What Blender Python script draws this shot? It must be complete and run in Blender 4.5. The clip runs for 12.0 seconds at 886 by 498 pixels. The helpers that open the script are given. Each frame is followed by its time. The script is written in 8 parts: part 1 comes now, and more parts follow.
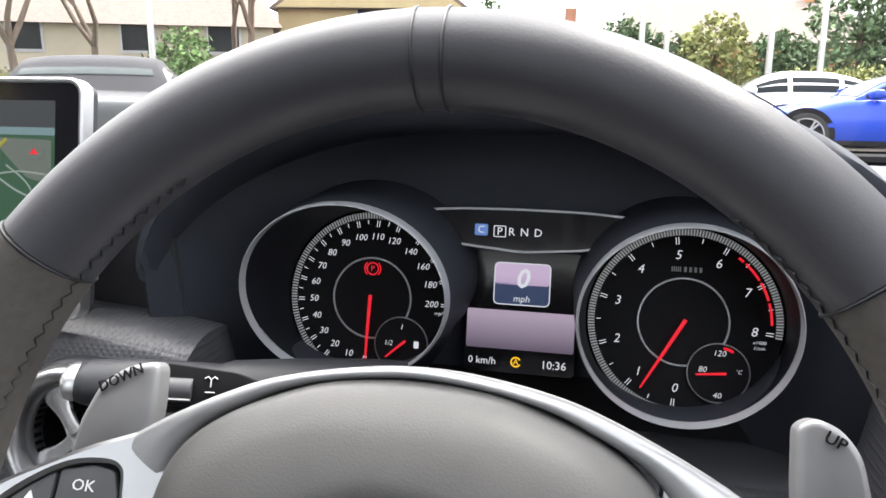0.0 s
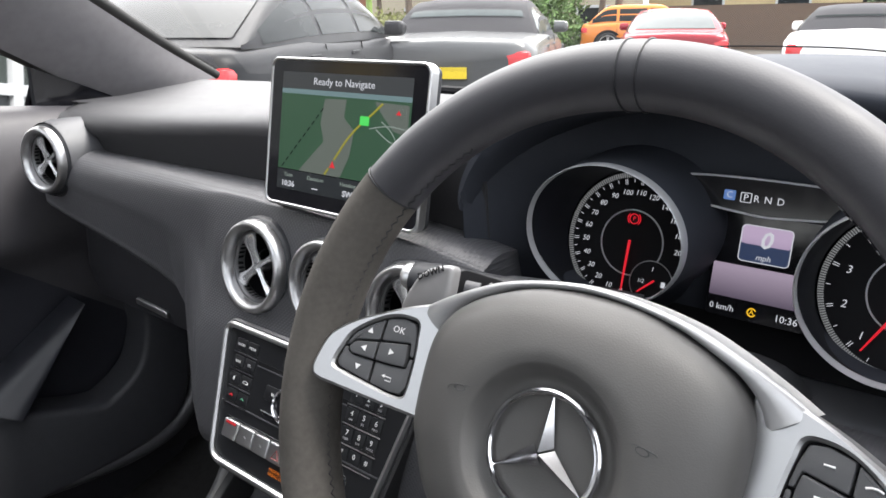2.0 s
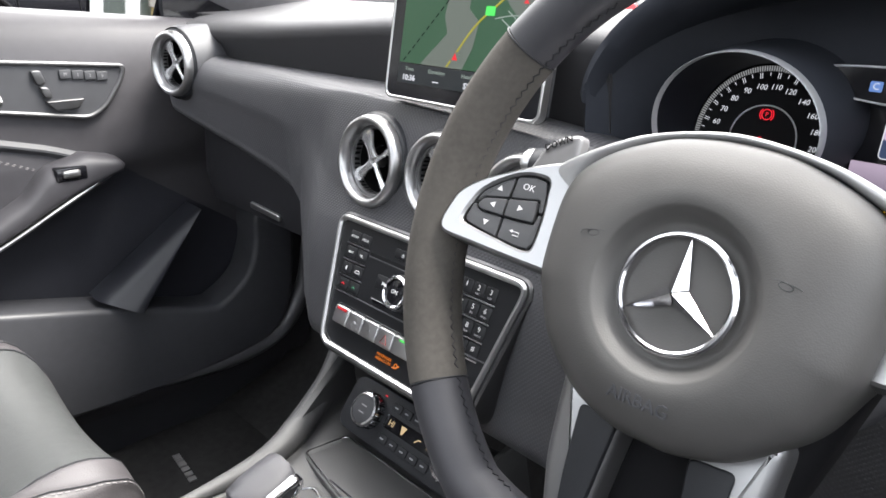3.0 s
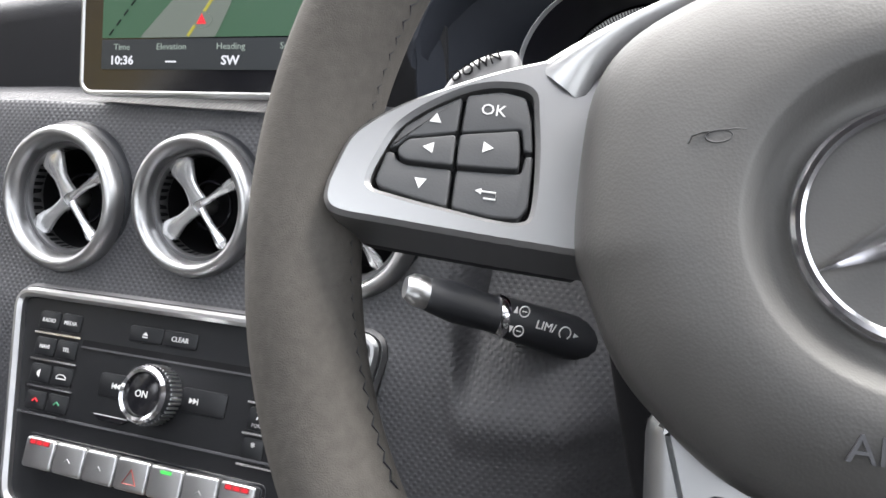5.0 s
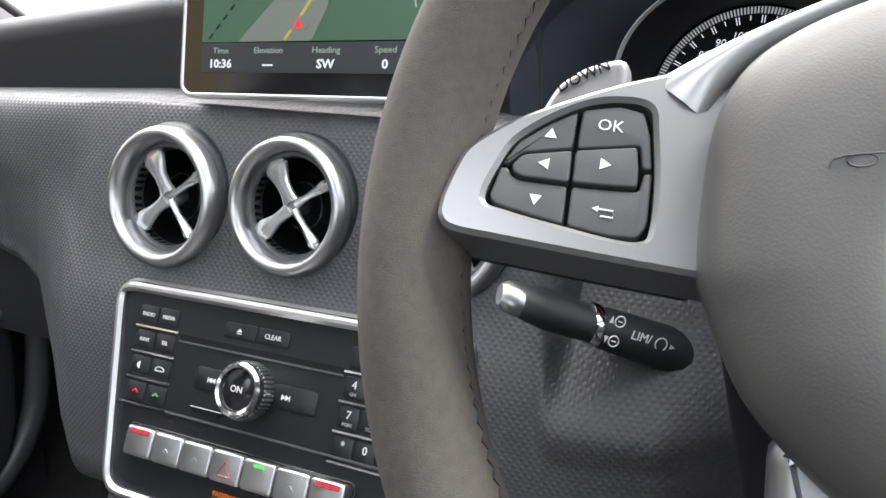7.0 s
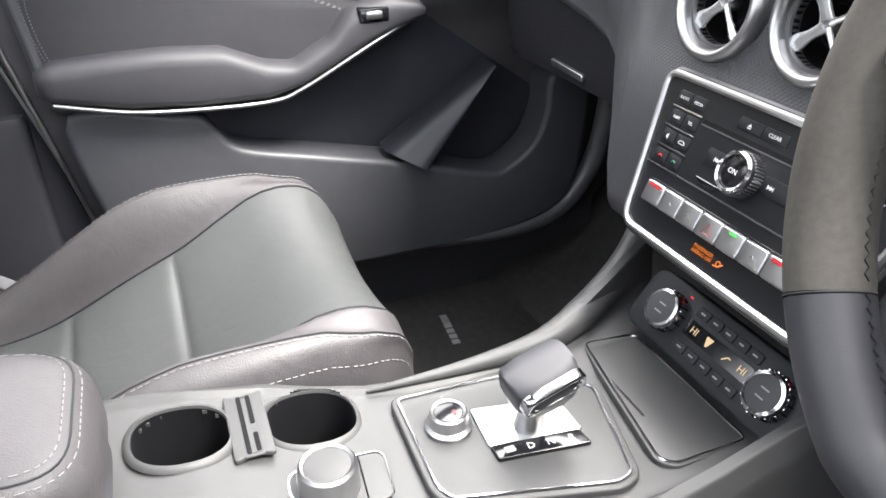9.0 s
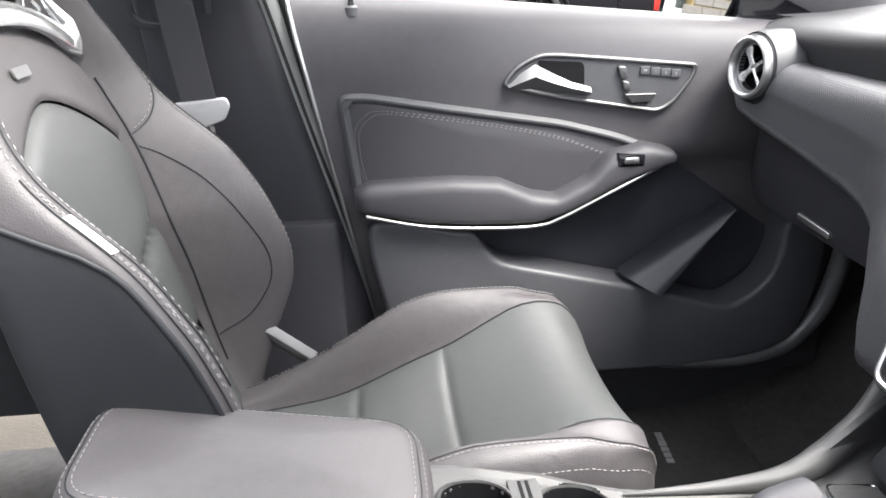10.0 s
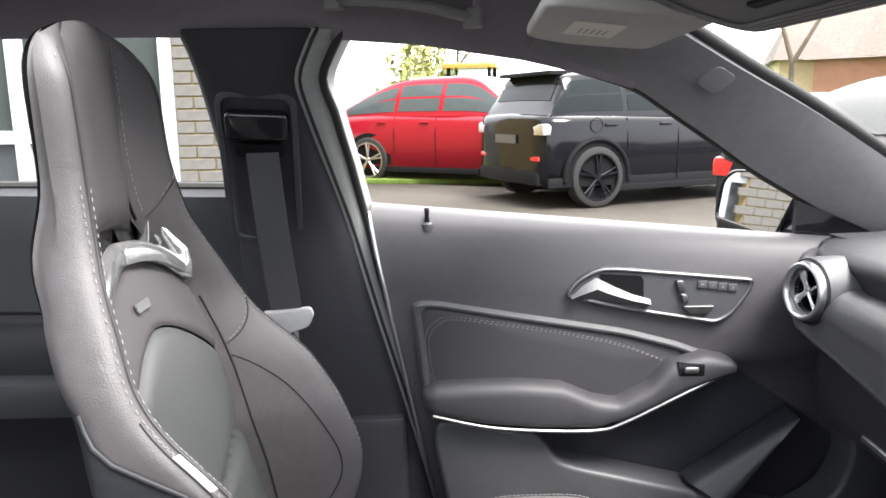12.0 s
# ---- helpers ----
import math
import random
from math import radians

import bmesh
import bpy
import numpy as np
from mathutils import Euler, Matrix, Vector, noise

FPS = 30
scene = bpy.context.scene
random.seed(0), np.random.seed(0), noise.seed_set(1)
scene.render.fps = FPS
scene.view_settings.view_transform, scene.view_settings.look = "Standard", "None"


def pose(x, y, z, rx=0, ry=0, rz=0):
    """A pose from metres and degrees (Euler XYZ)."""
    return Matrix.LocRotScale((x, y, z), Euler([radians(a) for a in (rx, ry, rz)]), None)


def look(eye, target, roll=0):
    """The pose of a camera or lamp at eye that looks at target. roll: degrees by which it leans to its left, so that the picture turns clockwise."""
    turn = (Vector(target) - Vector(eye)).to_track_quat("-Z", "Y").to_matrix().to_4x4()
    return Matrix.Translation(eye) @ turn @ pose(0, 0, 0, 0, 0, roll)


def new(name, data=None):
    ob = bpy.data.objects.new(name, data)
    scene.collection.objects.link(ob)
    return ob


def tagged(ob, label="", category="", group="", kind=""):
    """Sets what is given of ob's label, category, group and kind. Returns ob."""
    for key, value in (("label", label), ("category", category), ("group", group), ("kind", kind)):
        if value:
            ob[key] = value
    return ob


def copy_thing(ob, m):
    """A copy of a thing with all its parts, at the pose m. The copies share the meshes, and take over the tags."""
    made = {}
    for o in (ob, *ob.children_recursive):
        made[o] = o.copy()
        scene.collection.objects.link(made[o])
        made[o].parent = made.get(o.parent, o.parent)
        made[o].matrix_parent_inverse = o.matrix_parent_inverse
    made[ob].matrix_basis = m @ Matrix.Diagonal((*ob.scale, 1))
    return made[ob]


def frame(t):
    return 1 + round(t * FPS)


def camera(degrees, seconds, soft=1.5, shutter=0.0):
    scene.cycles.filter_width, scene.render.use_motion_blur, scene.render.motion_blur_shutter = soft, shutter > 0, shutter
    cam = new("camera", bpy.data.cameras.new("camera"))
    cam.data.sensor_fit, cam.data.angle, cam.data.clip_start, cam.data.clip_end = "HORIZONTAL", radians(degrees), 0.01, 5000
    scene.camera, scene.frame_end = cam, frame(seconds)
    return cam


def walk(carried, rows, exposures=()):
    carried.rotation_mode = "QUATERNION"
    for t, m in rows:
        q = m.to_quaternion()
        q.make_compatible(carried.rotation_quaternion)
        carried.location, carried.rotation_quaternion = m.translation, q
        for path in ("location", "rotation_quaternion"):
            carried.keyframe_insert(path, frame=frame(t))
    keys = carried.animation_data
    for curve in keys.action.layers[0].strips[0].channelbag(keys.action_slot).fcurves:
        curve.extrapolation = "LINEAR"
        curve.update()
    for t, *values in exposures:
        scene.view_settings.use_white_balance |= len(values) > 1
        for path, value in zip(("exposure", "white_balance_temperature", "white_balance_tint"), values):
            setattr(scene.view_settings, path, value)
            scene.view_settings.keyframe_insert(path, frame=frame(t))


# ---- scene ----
SKY, SUN, EXPOSE, GLOW = 0.15, 0.7, 2.9, 0.068
cam = camera(61.45, 12.0, soft=1.6, shutter=0.0)
PATH = [
    (0, (0.4159, 0.5783, 1.1357), (-0.0156, 2.4810, 0.6956), 0.36),
    (0.5, (0.4201, 0.5778, 1.1390), (-0.0376, 2.4761, 0.7068), 0.25),
    (1, (0.4421, 0.5610, 1.1474), (-0.1690, 2.4097, 0.6902), 0.04),
    (1.5, (0.4844, 0.5284, 1.1606), (-0.4316, 2.2330, 0.6554), -0.46),
    (2, (0.5100, 0.4964, 1.1679), (-0.7135, 1.9634, 0.5754), -0.64),
    (2.5, (0.5184, 0.4726, 1.1533), (-0.8428, 1.7725, 0.4769), -0.17),
    (3, (0.5087, 0.4630, 1.1191), (-0.8570, 1.7451, 0.4183), 0.48),
    (3.5, (0.4628, 0.4861, 1.0822), (-0.7963, 1.9028, 0.4438), 1.05),
    (3.7, (0.4330, 0.5005, 1.0672), (-0.7537, 1.9960, 0.4711), 1.15),
    (5.3, (0.3121, 0.5608, 1.0181), (-0.3446, 2.3954, 0.5676), 0.29),
    (5.5, (0.3087, 0.5634, 1.0203), (-0.3630, 2.3930, 0.5714), 0.44),
    (6, (0.3056, 0.5638, 1.0203), (-0.3658, 2.3927, 0.5681), 0.32),
    (6.5, (0.3060, 0.5664, 1.0281), (-0.4047, 2.3705, 0.5381), -0.25),
    (7, (0.3075, 0.5515, 1.0258), (-0.5400, 2.2991, 0.5488), 0.19),
    (7.5, (0.3194, 0.5235, 1.0565), (-0.8408, 2.0334, 0.4451), -0.82),
    (7.7, (0.3286, 0.5058, 1.0627), (-0.9471, 1.8995, 0.4068), -0.99),
    (9.3, (0.4452, 0.4794, 1.0581), (-1.2295, 0.9517, 0.0719), -1.41),
    (9.5, (0.4720, 0.4353, 1.0871), (-1.2388, 0.8182, 0.1245), -1.39),
    (10, (0.5026, 0.3700, 1.1504), (-1.3483, 0.5554, 0.4156), -1.12),
    (10.5, (0.5266, 0.3817, 1.2063), (-1.4102, 0.3963, 0.7080), -0.84),
    (11, (0.5299, 0.3409, 1.2514), (-1.4409, 0.3341, 0.9109), -0.40),
    (11.5, (0.5317, 0.3214, 1.2823), (-1.4490, 0.3241, 1.0052), -0.32),
    (12, (0.5388, 0.3570, 1.2657), (-1.4258, 0.3987, 0.8935), -0.78),
]
walk(cam, [(t, look(eye, target, roll)) for t, eye, target, roll in PATH], exposures=((0, 4.0), (1.0, 4.05), (1.5, 3.70), (2.5, 4.0), (3.5, 4.4), (5.5, 4.42), (7.0, 4.42), (7.5, 4.62), (9.5, 4.65), (10.0, 4.52), (10.5, 4.36), (11.5, 4.22), (12, 4.20)))

# ---- light: overcast day ----
world = bpy.data.worlds.new("overcast_sky")
scene.world = world
world.use_nodes = True
wn = world.node_tree
sky = wn.nodes.new("ShaderNodeTexSky")
sky.sky_type, sky.sun_disc = "NISHITA", False
sky.sun_elevation, sky.sun_rotation = radians(58), radians(310)
sky.air_density, sky.dust_density, sky.ozone_density = 1.0, 6.0, 0.5
cloud = wn.nodes.new("ShaderNodeHueSaturation")
cloud.inputs["Saturation"].default_value = 0.30
wn.links.new(sky.outputs[0], cloud.inputs["Color"])
veil = wn.nodes.new("ShaderNodeGamma")
veil.inputs["Gamma"].default_value = 0.6
wn.links.new(cloud.outputs[0], veil.inputs["Color"])
wn.links.new(veil.outputs[0], wn.nodes["Background"].inputs["Color"])
wn.nodes["Background"].inputs["Strength"].default_value = SKY
sun_data = bpy.data.lights.new("sun", "SUN")
sun_data.energy, sun_data.angle, sun_data.color = SUN, radians(25), (1.0, 0.96, 0.9)
sun = new("sun", sun_data)
sun.matrix_world = look((0, 0, 30), (12 * math.sin(radians(310)), -12 * math.cos(radians(310)), 10.8))

# ---- building helpers ----
PLACE = {}
IDENT = Matrix.Identity(4)


def thing(name, m=IDENT, label="", category="", group="", kind=""):
    ob = new(name)
    ob.empty_display_size = 0.05
    ob.matrix_world = m
    PLACE[ob] = m.copy()
    return tagged(ob, label, category, group, kind)


def finish(bm, name, material, angle=35):
    me = bpy.data.meshes.new(name)
    bmesh.ops.recalc_face_normals(bm, faces=bm.faces)
    bm.to_mesh(me)
    bm.free()
    if material:
        me.materials.append(material)
    me.shade_smooth()
    me.set_sharp_from_angle(angle=radians(angle))
    return me


def part(name, bm, material, parent, label="", m=None, angle=35):
    """Links bm as one mesh object under parent; bm is in world metres, or in the frame m."""
    base = PLACE[parent]
    bm.transform(base.inverted() @ (m if m is not None else IDENT))
    ob = new(name, finish(bm, name, material, angle))
    ob.parent = parent
    PLACE[ob] = base
    return tagged(ob, label)


def solid(name, bm, material, label, category, kind="", group="", m=None, angle=35):
    """A thing that is one mesh, bm in world metres or in the frame m."""
    if m is not None:
        bm.transform(m)
    ob = new(name, finish(bm, name, material, angle))
    PLACE[ob] = IDENT.copy()
    return tagged(ob, label, category, group, kind)


def axes(origin, xaxis, yaxis):
    """A frame from its origin and two directions."""
    x = Vector(xaxis).normalized()
    z = x.cross(Vector(yaxis)).normalized()
    y = z.cross(x)
    m = Matrix((x, y, z)).transposed().to_4x4()
    m.translation = origin
    return m


def spline(points, n=6, closed=True):
    """Catmull-Rom curve through the points (any dimension)."""
    p = [np.array(q, float) for q in points]
    k, out = len(p), []
    for i in range(k if closed else k - 1):
        a, b, c, d = (p[(i + j) % k] if closed else p[min(max(i + j, 0), k - 1)] for j in (-1, 0, 1, 2))
        for s in range(n):
            t = s / n
            out.append(tuple(0.5 * (2 * b + (c - a) * t + (2 * a - 5 * b + 4 * c - d) * t * t + (3 * b - a - 3 * c + d) * t ** 3)))
    if not closed:
        out.append(tuple(p[-1]))
    return out


def rrect(w, h, r, n=5, cx=0.0, cy=0.0):
    out = []
    for sx, sy, a0 in ((1, 1, 0), (-1, 1, 90), (-1, -1, 180), (1, -1, 270)):
        for i in range(n + 1):
            a = radians(a0 + 90 * i / n)
            out.append((cx + sx * (w / 2 - r) + r * math.cos(a), cy + sy * (h / 2 - r) + r * math.sin(a)))
    return out


def circle(r, n=32, cx=0.0, cy=0.0, ry=None):
    return [(cx + r * math.cos(2 * math.pi * i / n), cy + (ry or r) * math.sin(2 * math.pi * i / n)) for i in range(n)]


def polygon(points, corner, n=4):
    """A closed outline whose corners are rounded."""
    out, k = [], len(points)
    for i in range(k):
        p, a, b = (Vector(points[j % k][:2]) for j in (i, i - 1, i + 1))
        r = min(corner, (a - p).length * 0.45, (b - p).length * 0.45)
        u, v = p + (a - p).normalized() * r, p + (b - p).normalized() * r
        for s in range(n + 1):
            t = s / n
            q = u * (1 - t) ** 2 + p * 2 * t * (1 - t) + v * t * t
            out.append((q.x, q.y))
    return out


def inset(outline, d):
    """The outline moved inwards by d."""
    k = len(outline)
    area = sum(outline[i - 1][0] * outline[i][1] - outline[i][0] * outline[i - 1][1] for i in range(k))
    s, out = (1 if area > 0 else -1), []
    for i in range(k):
        (ax, ay), (bx, by), (cx, cy) = outline[i - 1], outline[i], outline[(i + 1) % k]
        n1, n2 = Vector((-(by - ay), bx - ax)), Vector((-(cy - by), cx - bx))
        n1 = n1.normalized() if n1.length > 1e-9 else n1
        n2 = n2.normalized() if n2.length > 1e-9 else n2
        n = n1 + n2
        n = n.normalized() if n.length > 1e-6 else n1
        f = 1 / max(0.5, n.dot(n1)) if n1.length else 1
        out.append((bx + s * n.x * d * f, by + s * n.y * d * f))
    return out


def rings(bm, layers, close_first=True, close_last=True, closed=True):
    """Skins rows of points into bm."""
    rows = [[bm.verts.new(p) for p in layer] for layer in layers]
    k = len(rows[0])
    for a, b in zip(rows, rows[1:]):
        for i in range(k if closed else k - 1):
            j = (i + 1) % k
            bm.faces.new((a[i], a[j], b[j], b[i]))
    if close_first and closed:
        bm.faces.new(rows[0][::-1])
    if close_last and closed:
        bm.faces.new(rows[-1])
    return bm


def pad(outline, z0, z1, edge=0.0, steps=3, bm=None, dome=0.0):
    """A plate from z0 to z1 with rounded upper edges, or softly domed."""
    bm = bm or bmesh.new()
    layers = [[(x, y, z0) for x, y in outline]]
    edge = min(edge, abs(z1 - z0)) if edge else 0
    if edge <= 0:
        layers.append([(x, y, z1) for x, y in outline])
    else:
        up = 1 if z1 > z0 else -1
        for i in range(steps + 1):
            a = math.pi / 2 * i / steps
            ins = inset(outline, edge * (1 - math.cos(a)))
            layers.append([(x, y, z1 - up * edge * (1 - math.sin(a))) for x, y in ins])
    if dome:
        cx, cy = (sum(p[i] for p in outline) / len(outline) for i in (0, 1))
        top = layers[-1]
        for f in (0.75, 0.5, 0.25):
            layers.append([(cx + (x - cx) * f, cy + (y - cy) * f, z + dome * (1 - f * f)) for x, y, z in top])
    return rings(bm, layers)


def frame_ring(outer, inner, z0, z1, edge=0.0, bm=None):
    """A flat frame between two outlines of as many points, its upper edges chamfered."""
    bm = bm or bmesh.new()
    o2, i2 = (inset(outer, edge), inset(inner, -edge)) if edge else (outer, inner)
    layers = [[(x, y, z0) for x, y in outer], [(x, y, z1 - edge) for x, y in outer], [(x, y, z1) for x, y in o2],
              [(x, y, z1) for x, y in i2], [(x, y, z1 - edge) for x, y in inner], [(x, y, z0) for x, y in inner]]
    layers.append(layers[0])
    rows = [[bm.verts.new(p) for p in layer] for layer in layers[:-1]]
    rows.append(rows[0])
    k = len(outer)
    for a, b in zip(rows, rows[1:]):
        for i in range(k):
            j = (i + 1) % k
            bm.faces.new((a[i], a[j], b[j], b[i]))
    return bm


def lathe(profile, n=40, bm=None, caps=False):
    """Turns (radius, height) pairs round z."""
    bm = bm or bmesh.new()
    layers = [[(r * math.cos(2 * math.pi * i / n), r * math.sin(2 * math.pi * i / n), h) for i in range(n)] for r, h in profile]
    return rings(bm, layers, caps, caps)


def tube(path, radius, n=10, closed=False, bm=None, flat=1.0, up=(0, 0, 1)):
    """A round or flattened bar along a path; radius one number or one a point."""
    bm = bm or bmesh.new()
    p = [Vector(q) for q in path]
    k, layers, side = len(p), [], None
    for i in range(k):
        if closed:
            d = (p[(i + 1) % k] - p[i - 1]).normalized()
        else:
            d = (p[min(i + 1, k - 1)] - p[max(i - 1, 0)]).normalized()
        ref = Vector(up)
        s = d.cross(ref)
        if s.length < 1e-4:
            s = d.cross(Vector((1, 0, 0)))
        s.normalize()
        if side and s.dot(side) < 0 and not closed:
            s = -s
        side = s
        w = s.cross(d)
        r = radius[i] if hasattr(radius, "__len__") else radius
        layers.append([tuple(p[i] + s * (r * math.cos(2 * math.pi * j / n)) + w * (r * flat * math.sin(2 * math.pi * j / n))) for j in range(n)])
    if closed:
        layers.append(layers[0])
        rows = [[bm.verts.new(q) for q in layer] for layer in layers[:-1]]
        rows.append(rows[0])
        for a, b in zip(rows, rows[1:]):
            for i in range(n):
                bm.faces.new((a[i], a[(i + 1) % n], b[(i + 1) % n], b[i]))
        return bm
    return rings(bm, layers)


def sheet(rows, thick=0.0, bm=None):
    """A surface through a grid of points, with thickness."""
    bm = bm or bmesh.new()
    rings(bm, rows, False, False, closed=False)
    if thick:
        bmesh.ops.recalc_face_normals(bm, faces=bm.faces)
        bmesh.ops.solidify(bm, geom=list(bm.faces), thickness=thick)
    return bm


def box(x0, x1, y0, y1, z0, z1, edge=0.0, bm=None):
    bm = bm or bmesh.new()
    cx, cy, r = (x0 + x1) / 2, (y0 + y1) / 2, min(abs(edge), (x1 - x0) / 3, (y1 - y0) / 3)
    if edge:
        return pad(rrect(x1 - x0, y1 - y0, r, 3, cx, cy), z0, z1, min(edge, (z1 - z0) / 2), 2, bm)
    return pad([(x0, y0), (x1, y0), (x1, y1), (x0, y1)], z0, z1, 0, 1, bm)


def letters(string, size, thick=0.0003, slant=0.0, align="CENTER", offset=0.0):
    """Words as a mesh in the xy plane, their middle at the origin."""
    cu = bpy.data.curves.new("letters", "FONT")
    cu.body, cu.size, cu.shear, cu.extrude, cu.offset = string, size, slant, thick, offset
    cu.align_x, cu.align_y, cu.resolution_u = align, "CENTER", 2
    ob = bpy.data.objects.new("letters", cu)
    scene.collection.objects.link(ob)
    bpy.context.view_layer.update()
    me = bpy.data.meshes.new_from_object(ob.evaluated_get(bpy.context.evaluated_depsgraph_get()))
    bm = bmesh.new()
    bm.from_mesh(me)
    bpy.data.objects.remove(ob)
    bpy.data.curves.remove(cu)
    bpy.data.meshes.remove(me)
    return bm


def join(*parts_of):
    """Several (bm, frame) joined into one bm."""
    out = bmesh.new()
    for bm, m in parts_of:
        bm.transform(m)
        me = bpy.data.meshes.new("tmp")
        bm.to_mesh(me)
        bm.free()
        out.from_mesh(me)
        bpy.data.meshes.remove(me)
    return out


def smooth(a, b, x):
    t = min(1, max(0, (x - a) / (b - a)))
    return t * t * (3 - 2 * t)


def lerp(table, x):
    """A value between the pairs of a table."""
    return float(np.interp(x, [p[0] for p in table], [p[1] for p in table]))


# ---- materials ----
def shader(name, color, rough=0.5, metal=0.0, grain=0.0, scale=400.0, spots=0.12, spec=0.5, wear=0.06, coat=0.0, kind="noise", large=6.0, dist=0.0004, crease=0.0):
    """A surface with fine relief, and colour and gloss that vary at two scales."""
    mat = bpy.data.materials.new(name)
    mat.use_nodes = True
    nt = mat.node_tree
    bsdf = nt.nodes["Principled BSDF"]
    bsdf.inputs["Metallic"].default_value = metal
    bsdf.inputs["Specular IOR Level"].default_value = spec
    bsdf.inputs["Coat Weight"].default_value = coat
    bsdf.inputs["Coat Roughness"].default_value = 0.05
    co = nt.nodes.new("ShaderNodeTexCoord")
    big = nt.nodes.new("ShaderNodeTexNoise")
    big.inputs["Scale"].default_value, big.inputs["Detail"].default_value = large, 5
    fine = nt.nodes.new("ShaderNodeTexNoise")
    fine.inputs["Scale"].default_value, fine.inputs["Detail"].default_value = large * 12, 3
    both = nt.nodes.new("ShaderNodeMix")
    both.inputs["Factor"].default_value = 0.45
    for n in (big, fine):
        nt.links.new(co.outputs["Object"], n.inputs["Vector"])
    nt.links.new(big.outputs["Fac"], both.inputs["A"])
    nt.links.new(fine.outputs["Fac"], both.inputs["B"])
    ramp = nt.nodes.new("ShaderNodeMapRange")
    ramp.inputs["From Min"].default_value, ramp.inputs["From Max"].default_value = 0.3, 0.7
    ramp.inputs["To Min"].default_value, ramp.inputs["To Max"].default_value = 1 - spots, 1 + spots
    nt.links.new(both.outputs["Result"], ramp.inputs["Value"])
    tint = nt.nodes.new("ShaderNodeVectorMath")
    tint.operation = "SCALE"
    tint.inputs[0].default_value = color
    nt.links.new(ramp.outputs["Result"], tint.inputs["Scale"])
    nt.links.new(tint.outputs["Vector"], bsdf.inputs["Base Color"])
    rr = nt.nodes.new("ShaderNodeMapRange")
    rr.inputs["From Min"].default_value, rr.inputs["From Max"].default_value = 0.3, 0.7
    rr.inputs["To Min"].default_value, rr.inputs["To Max"].default_value = max(0.02, rough - wear), min(1, rough + wear)
    nt.links.new(both.outputs["Result"], rr.inputs["Value"])
    nt.links.new(rr.outputs["Result"], bsdf.inputs["Roughness"])
    if grain:
        if kind == "noise":
            tex = nt.nodes.new("ShaderNodeTexNoise")
            tex.inputs["Detail"].default_value = 3
            out = tex.outputs["Fac"]
        else:
            tex = nt.nodes.new("ShaderNodeTexVoronoi")
            out = tex.outputs["Distance"]
            if kind == "dots":
                tex.inputs["Randomness"].default_value = 0.0
        tex.inputs["Scale"].default_value = scale
        nt.links.new(co.outputs["Object"], tex.inputs["Vector"])
        if kind == "dots":
            turn = nt.nodes.new("ShaderNodeMapping")
            turn.inputs["Rotation"].default_value = (0, radians(45), 0)
            turn.inputs["Scale"].default_value = (1, 0, 1)
            nt.links.new(co.outputs["Object"], turn.inputs["Vector"])
            nt.links.new(turn.outputs["Vector"], tex.inputs["Vector"])
            cut = nt.nodes.new("ShaderNodeMapRange")
            cut.inputs["From Min"].default_value, cut.inputs["From Max"].default_value = 0.18, 0.4
            cut.inputs["To Min"].default_value, cut.inputs["To Max"].default_value = 1.0, 0.0
            nt.links.new(out, cut.inputs["Value"])
            out = cut.outputs["Result"]
        bump = nt.nodes.new("ShaderNodeBump")
        bump.inputs["Strength"].default_value, bump.inputs["Distance"].default_value = grain, dist
        nt.links.new(out, bump.inputs["Height"])
        nt.links.new(bump.outputs["Normal"], bsdf.inputs["Normal"])
        if crease:
            fold = nt.nodes.new("ShaderNodeTexNoise")
            fold.inputs["Scale"].default_value, fold.inputs["Detail"].default_value, fold.inputs["Distortion"].default_value = 26, 5, 1.6
            nt.links.new(co.outputs["Object"], fold.inputs["Vector"])
            soft = nt.nodes.new("ShaderNodeBump")
            soft.inputs["Strength"].default_value, soft.inputs["Distance"].default_value = crease, 0.006
            nt.links.new(fold.outputs["Fac"], soft.inputs["Height"])
            nt.links.new(soft.outputs["Normal"], bump.inputs["Normal"])
    return mat


def glowing(name, color, strength):
    mat = bpy.data.materials.new(name)
    mat.use_nodes = True
    bsdf = mat.node_tree.nodes["Principled BSDF"]
    bsdf.inputs["Base Color"].default_value = (*[0.03 * c for c in color], 1)
    bsdf.inputs["Emission Color"].default_value = (*color, 1)
    bsdf.inputs["Emission Strength"].default_value = strength * GLOW
    bsdf.inputs["Roughness"].default_value = 0.4
    return mat


def pane(name, tint=(1, 1, 1), gloss=0.06):
    """Thin clear glass: mostly clear, with a mirror gloss that grows at a slant."""
    mat = bpy.data.materials.new(name)
    mat.use_nodes = True
    nt = mat.node_tree
    nt.nodes.remove(nt.nodes["Principled BSDF"])
    clear, shine, mix, fr, power = (nt.nodes.new(k) for k in ("ShaderNodeBsdfTransparent", "ShaderNodeBsdfGlossy", "ShaderNodeMixShader", "ShaderNodeLayerWeight", "ShaderNodeMath"))
    clear.inputs["Color"].default_value = (*tint, 1)
    shine.inputs["Roughness"].default_value = 0.02
    power.operation = "POWER"
    power.inputs[1].default_value = 5.0
    fr.inputs["Blend"].default_value = 0.5
    nt.links.new(fr.outputs["Facing"], power.inputs[0])
    nt.links.new(power.outputs[0], mix.inputs[0])
    nt.links.new(clear.outputs[0], mix.inputs[1])
    nt.links.new(shine.outputs[0], mix.inputs[2])
    nt.links.new(mix.outputs[0], nt.nodes["Material Output"].inputs["Surface"])
    return mat


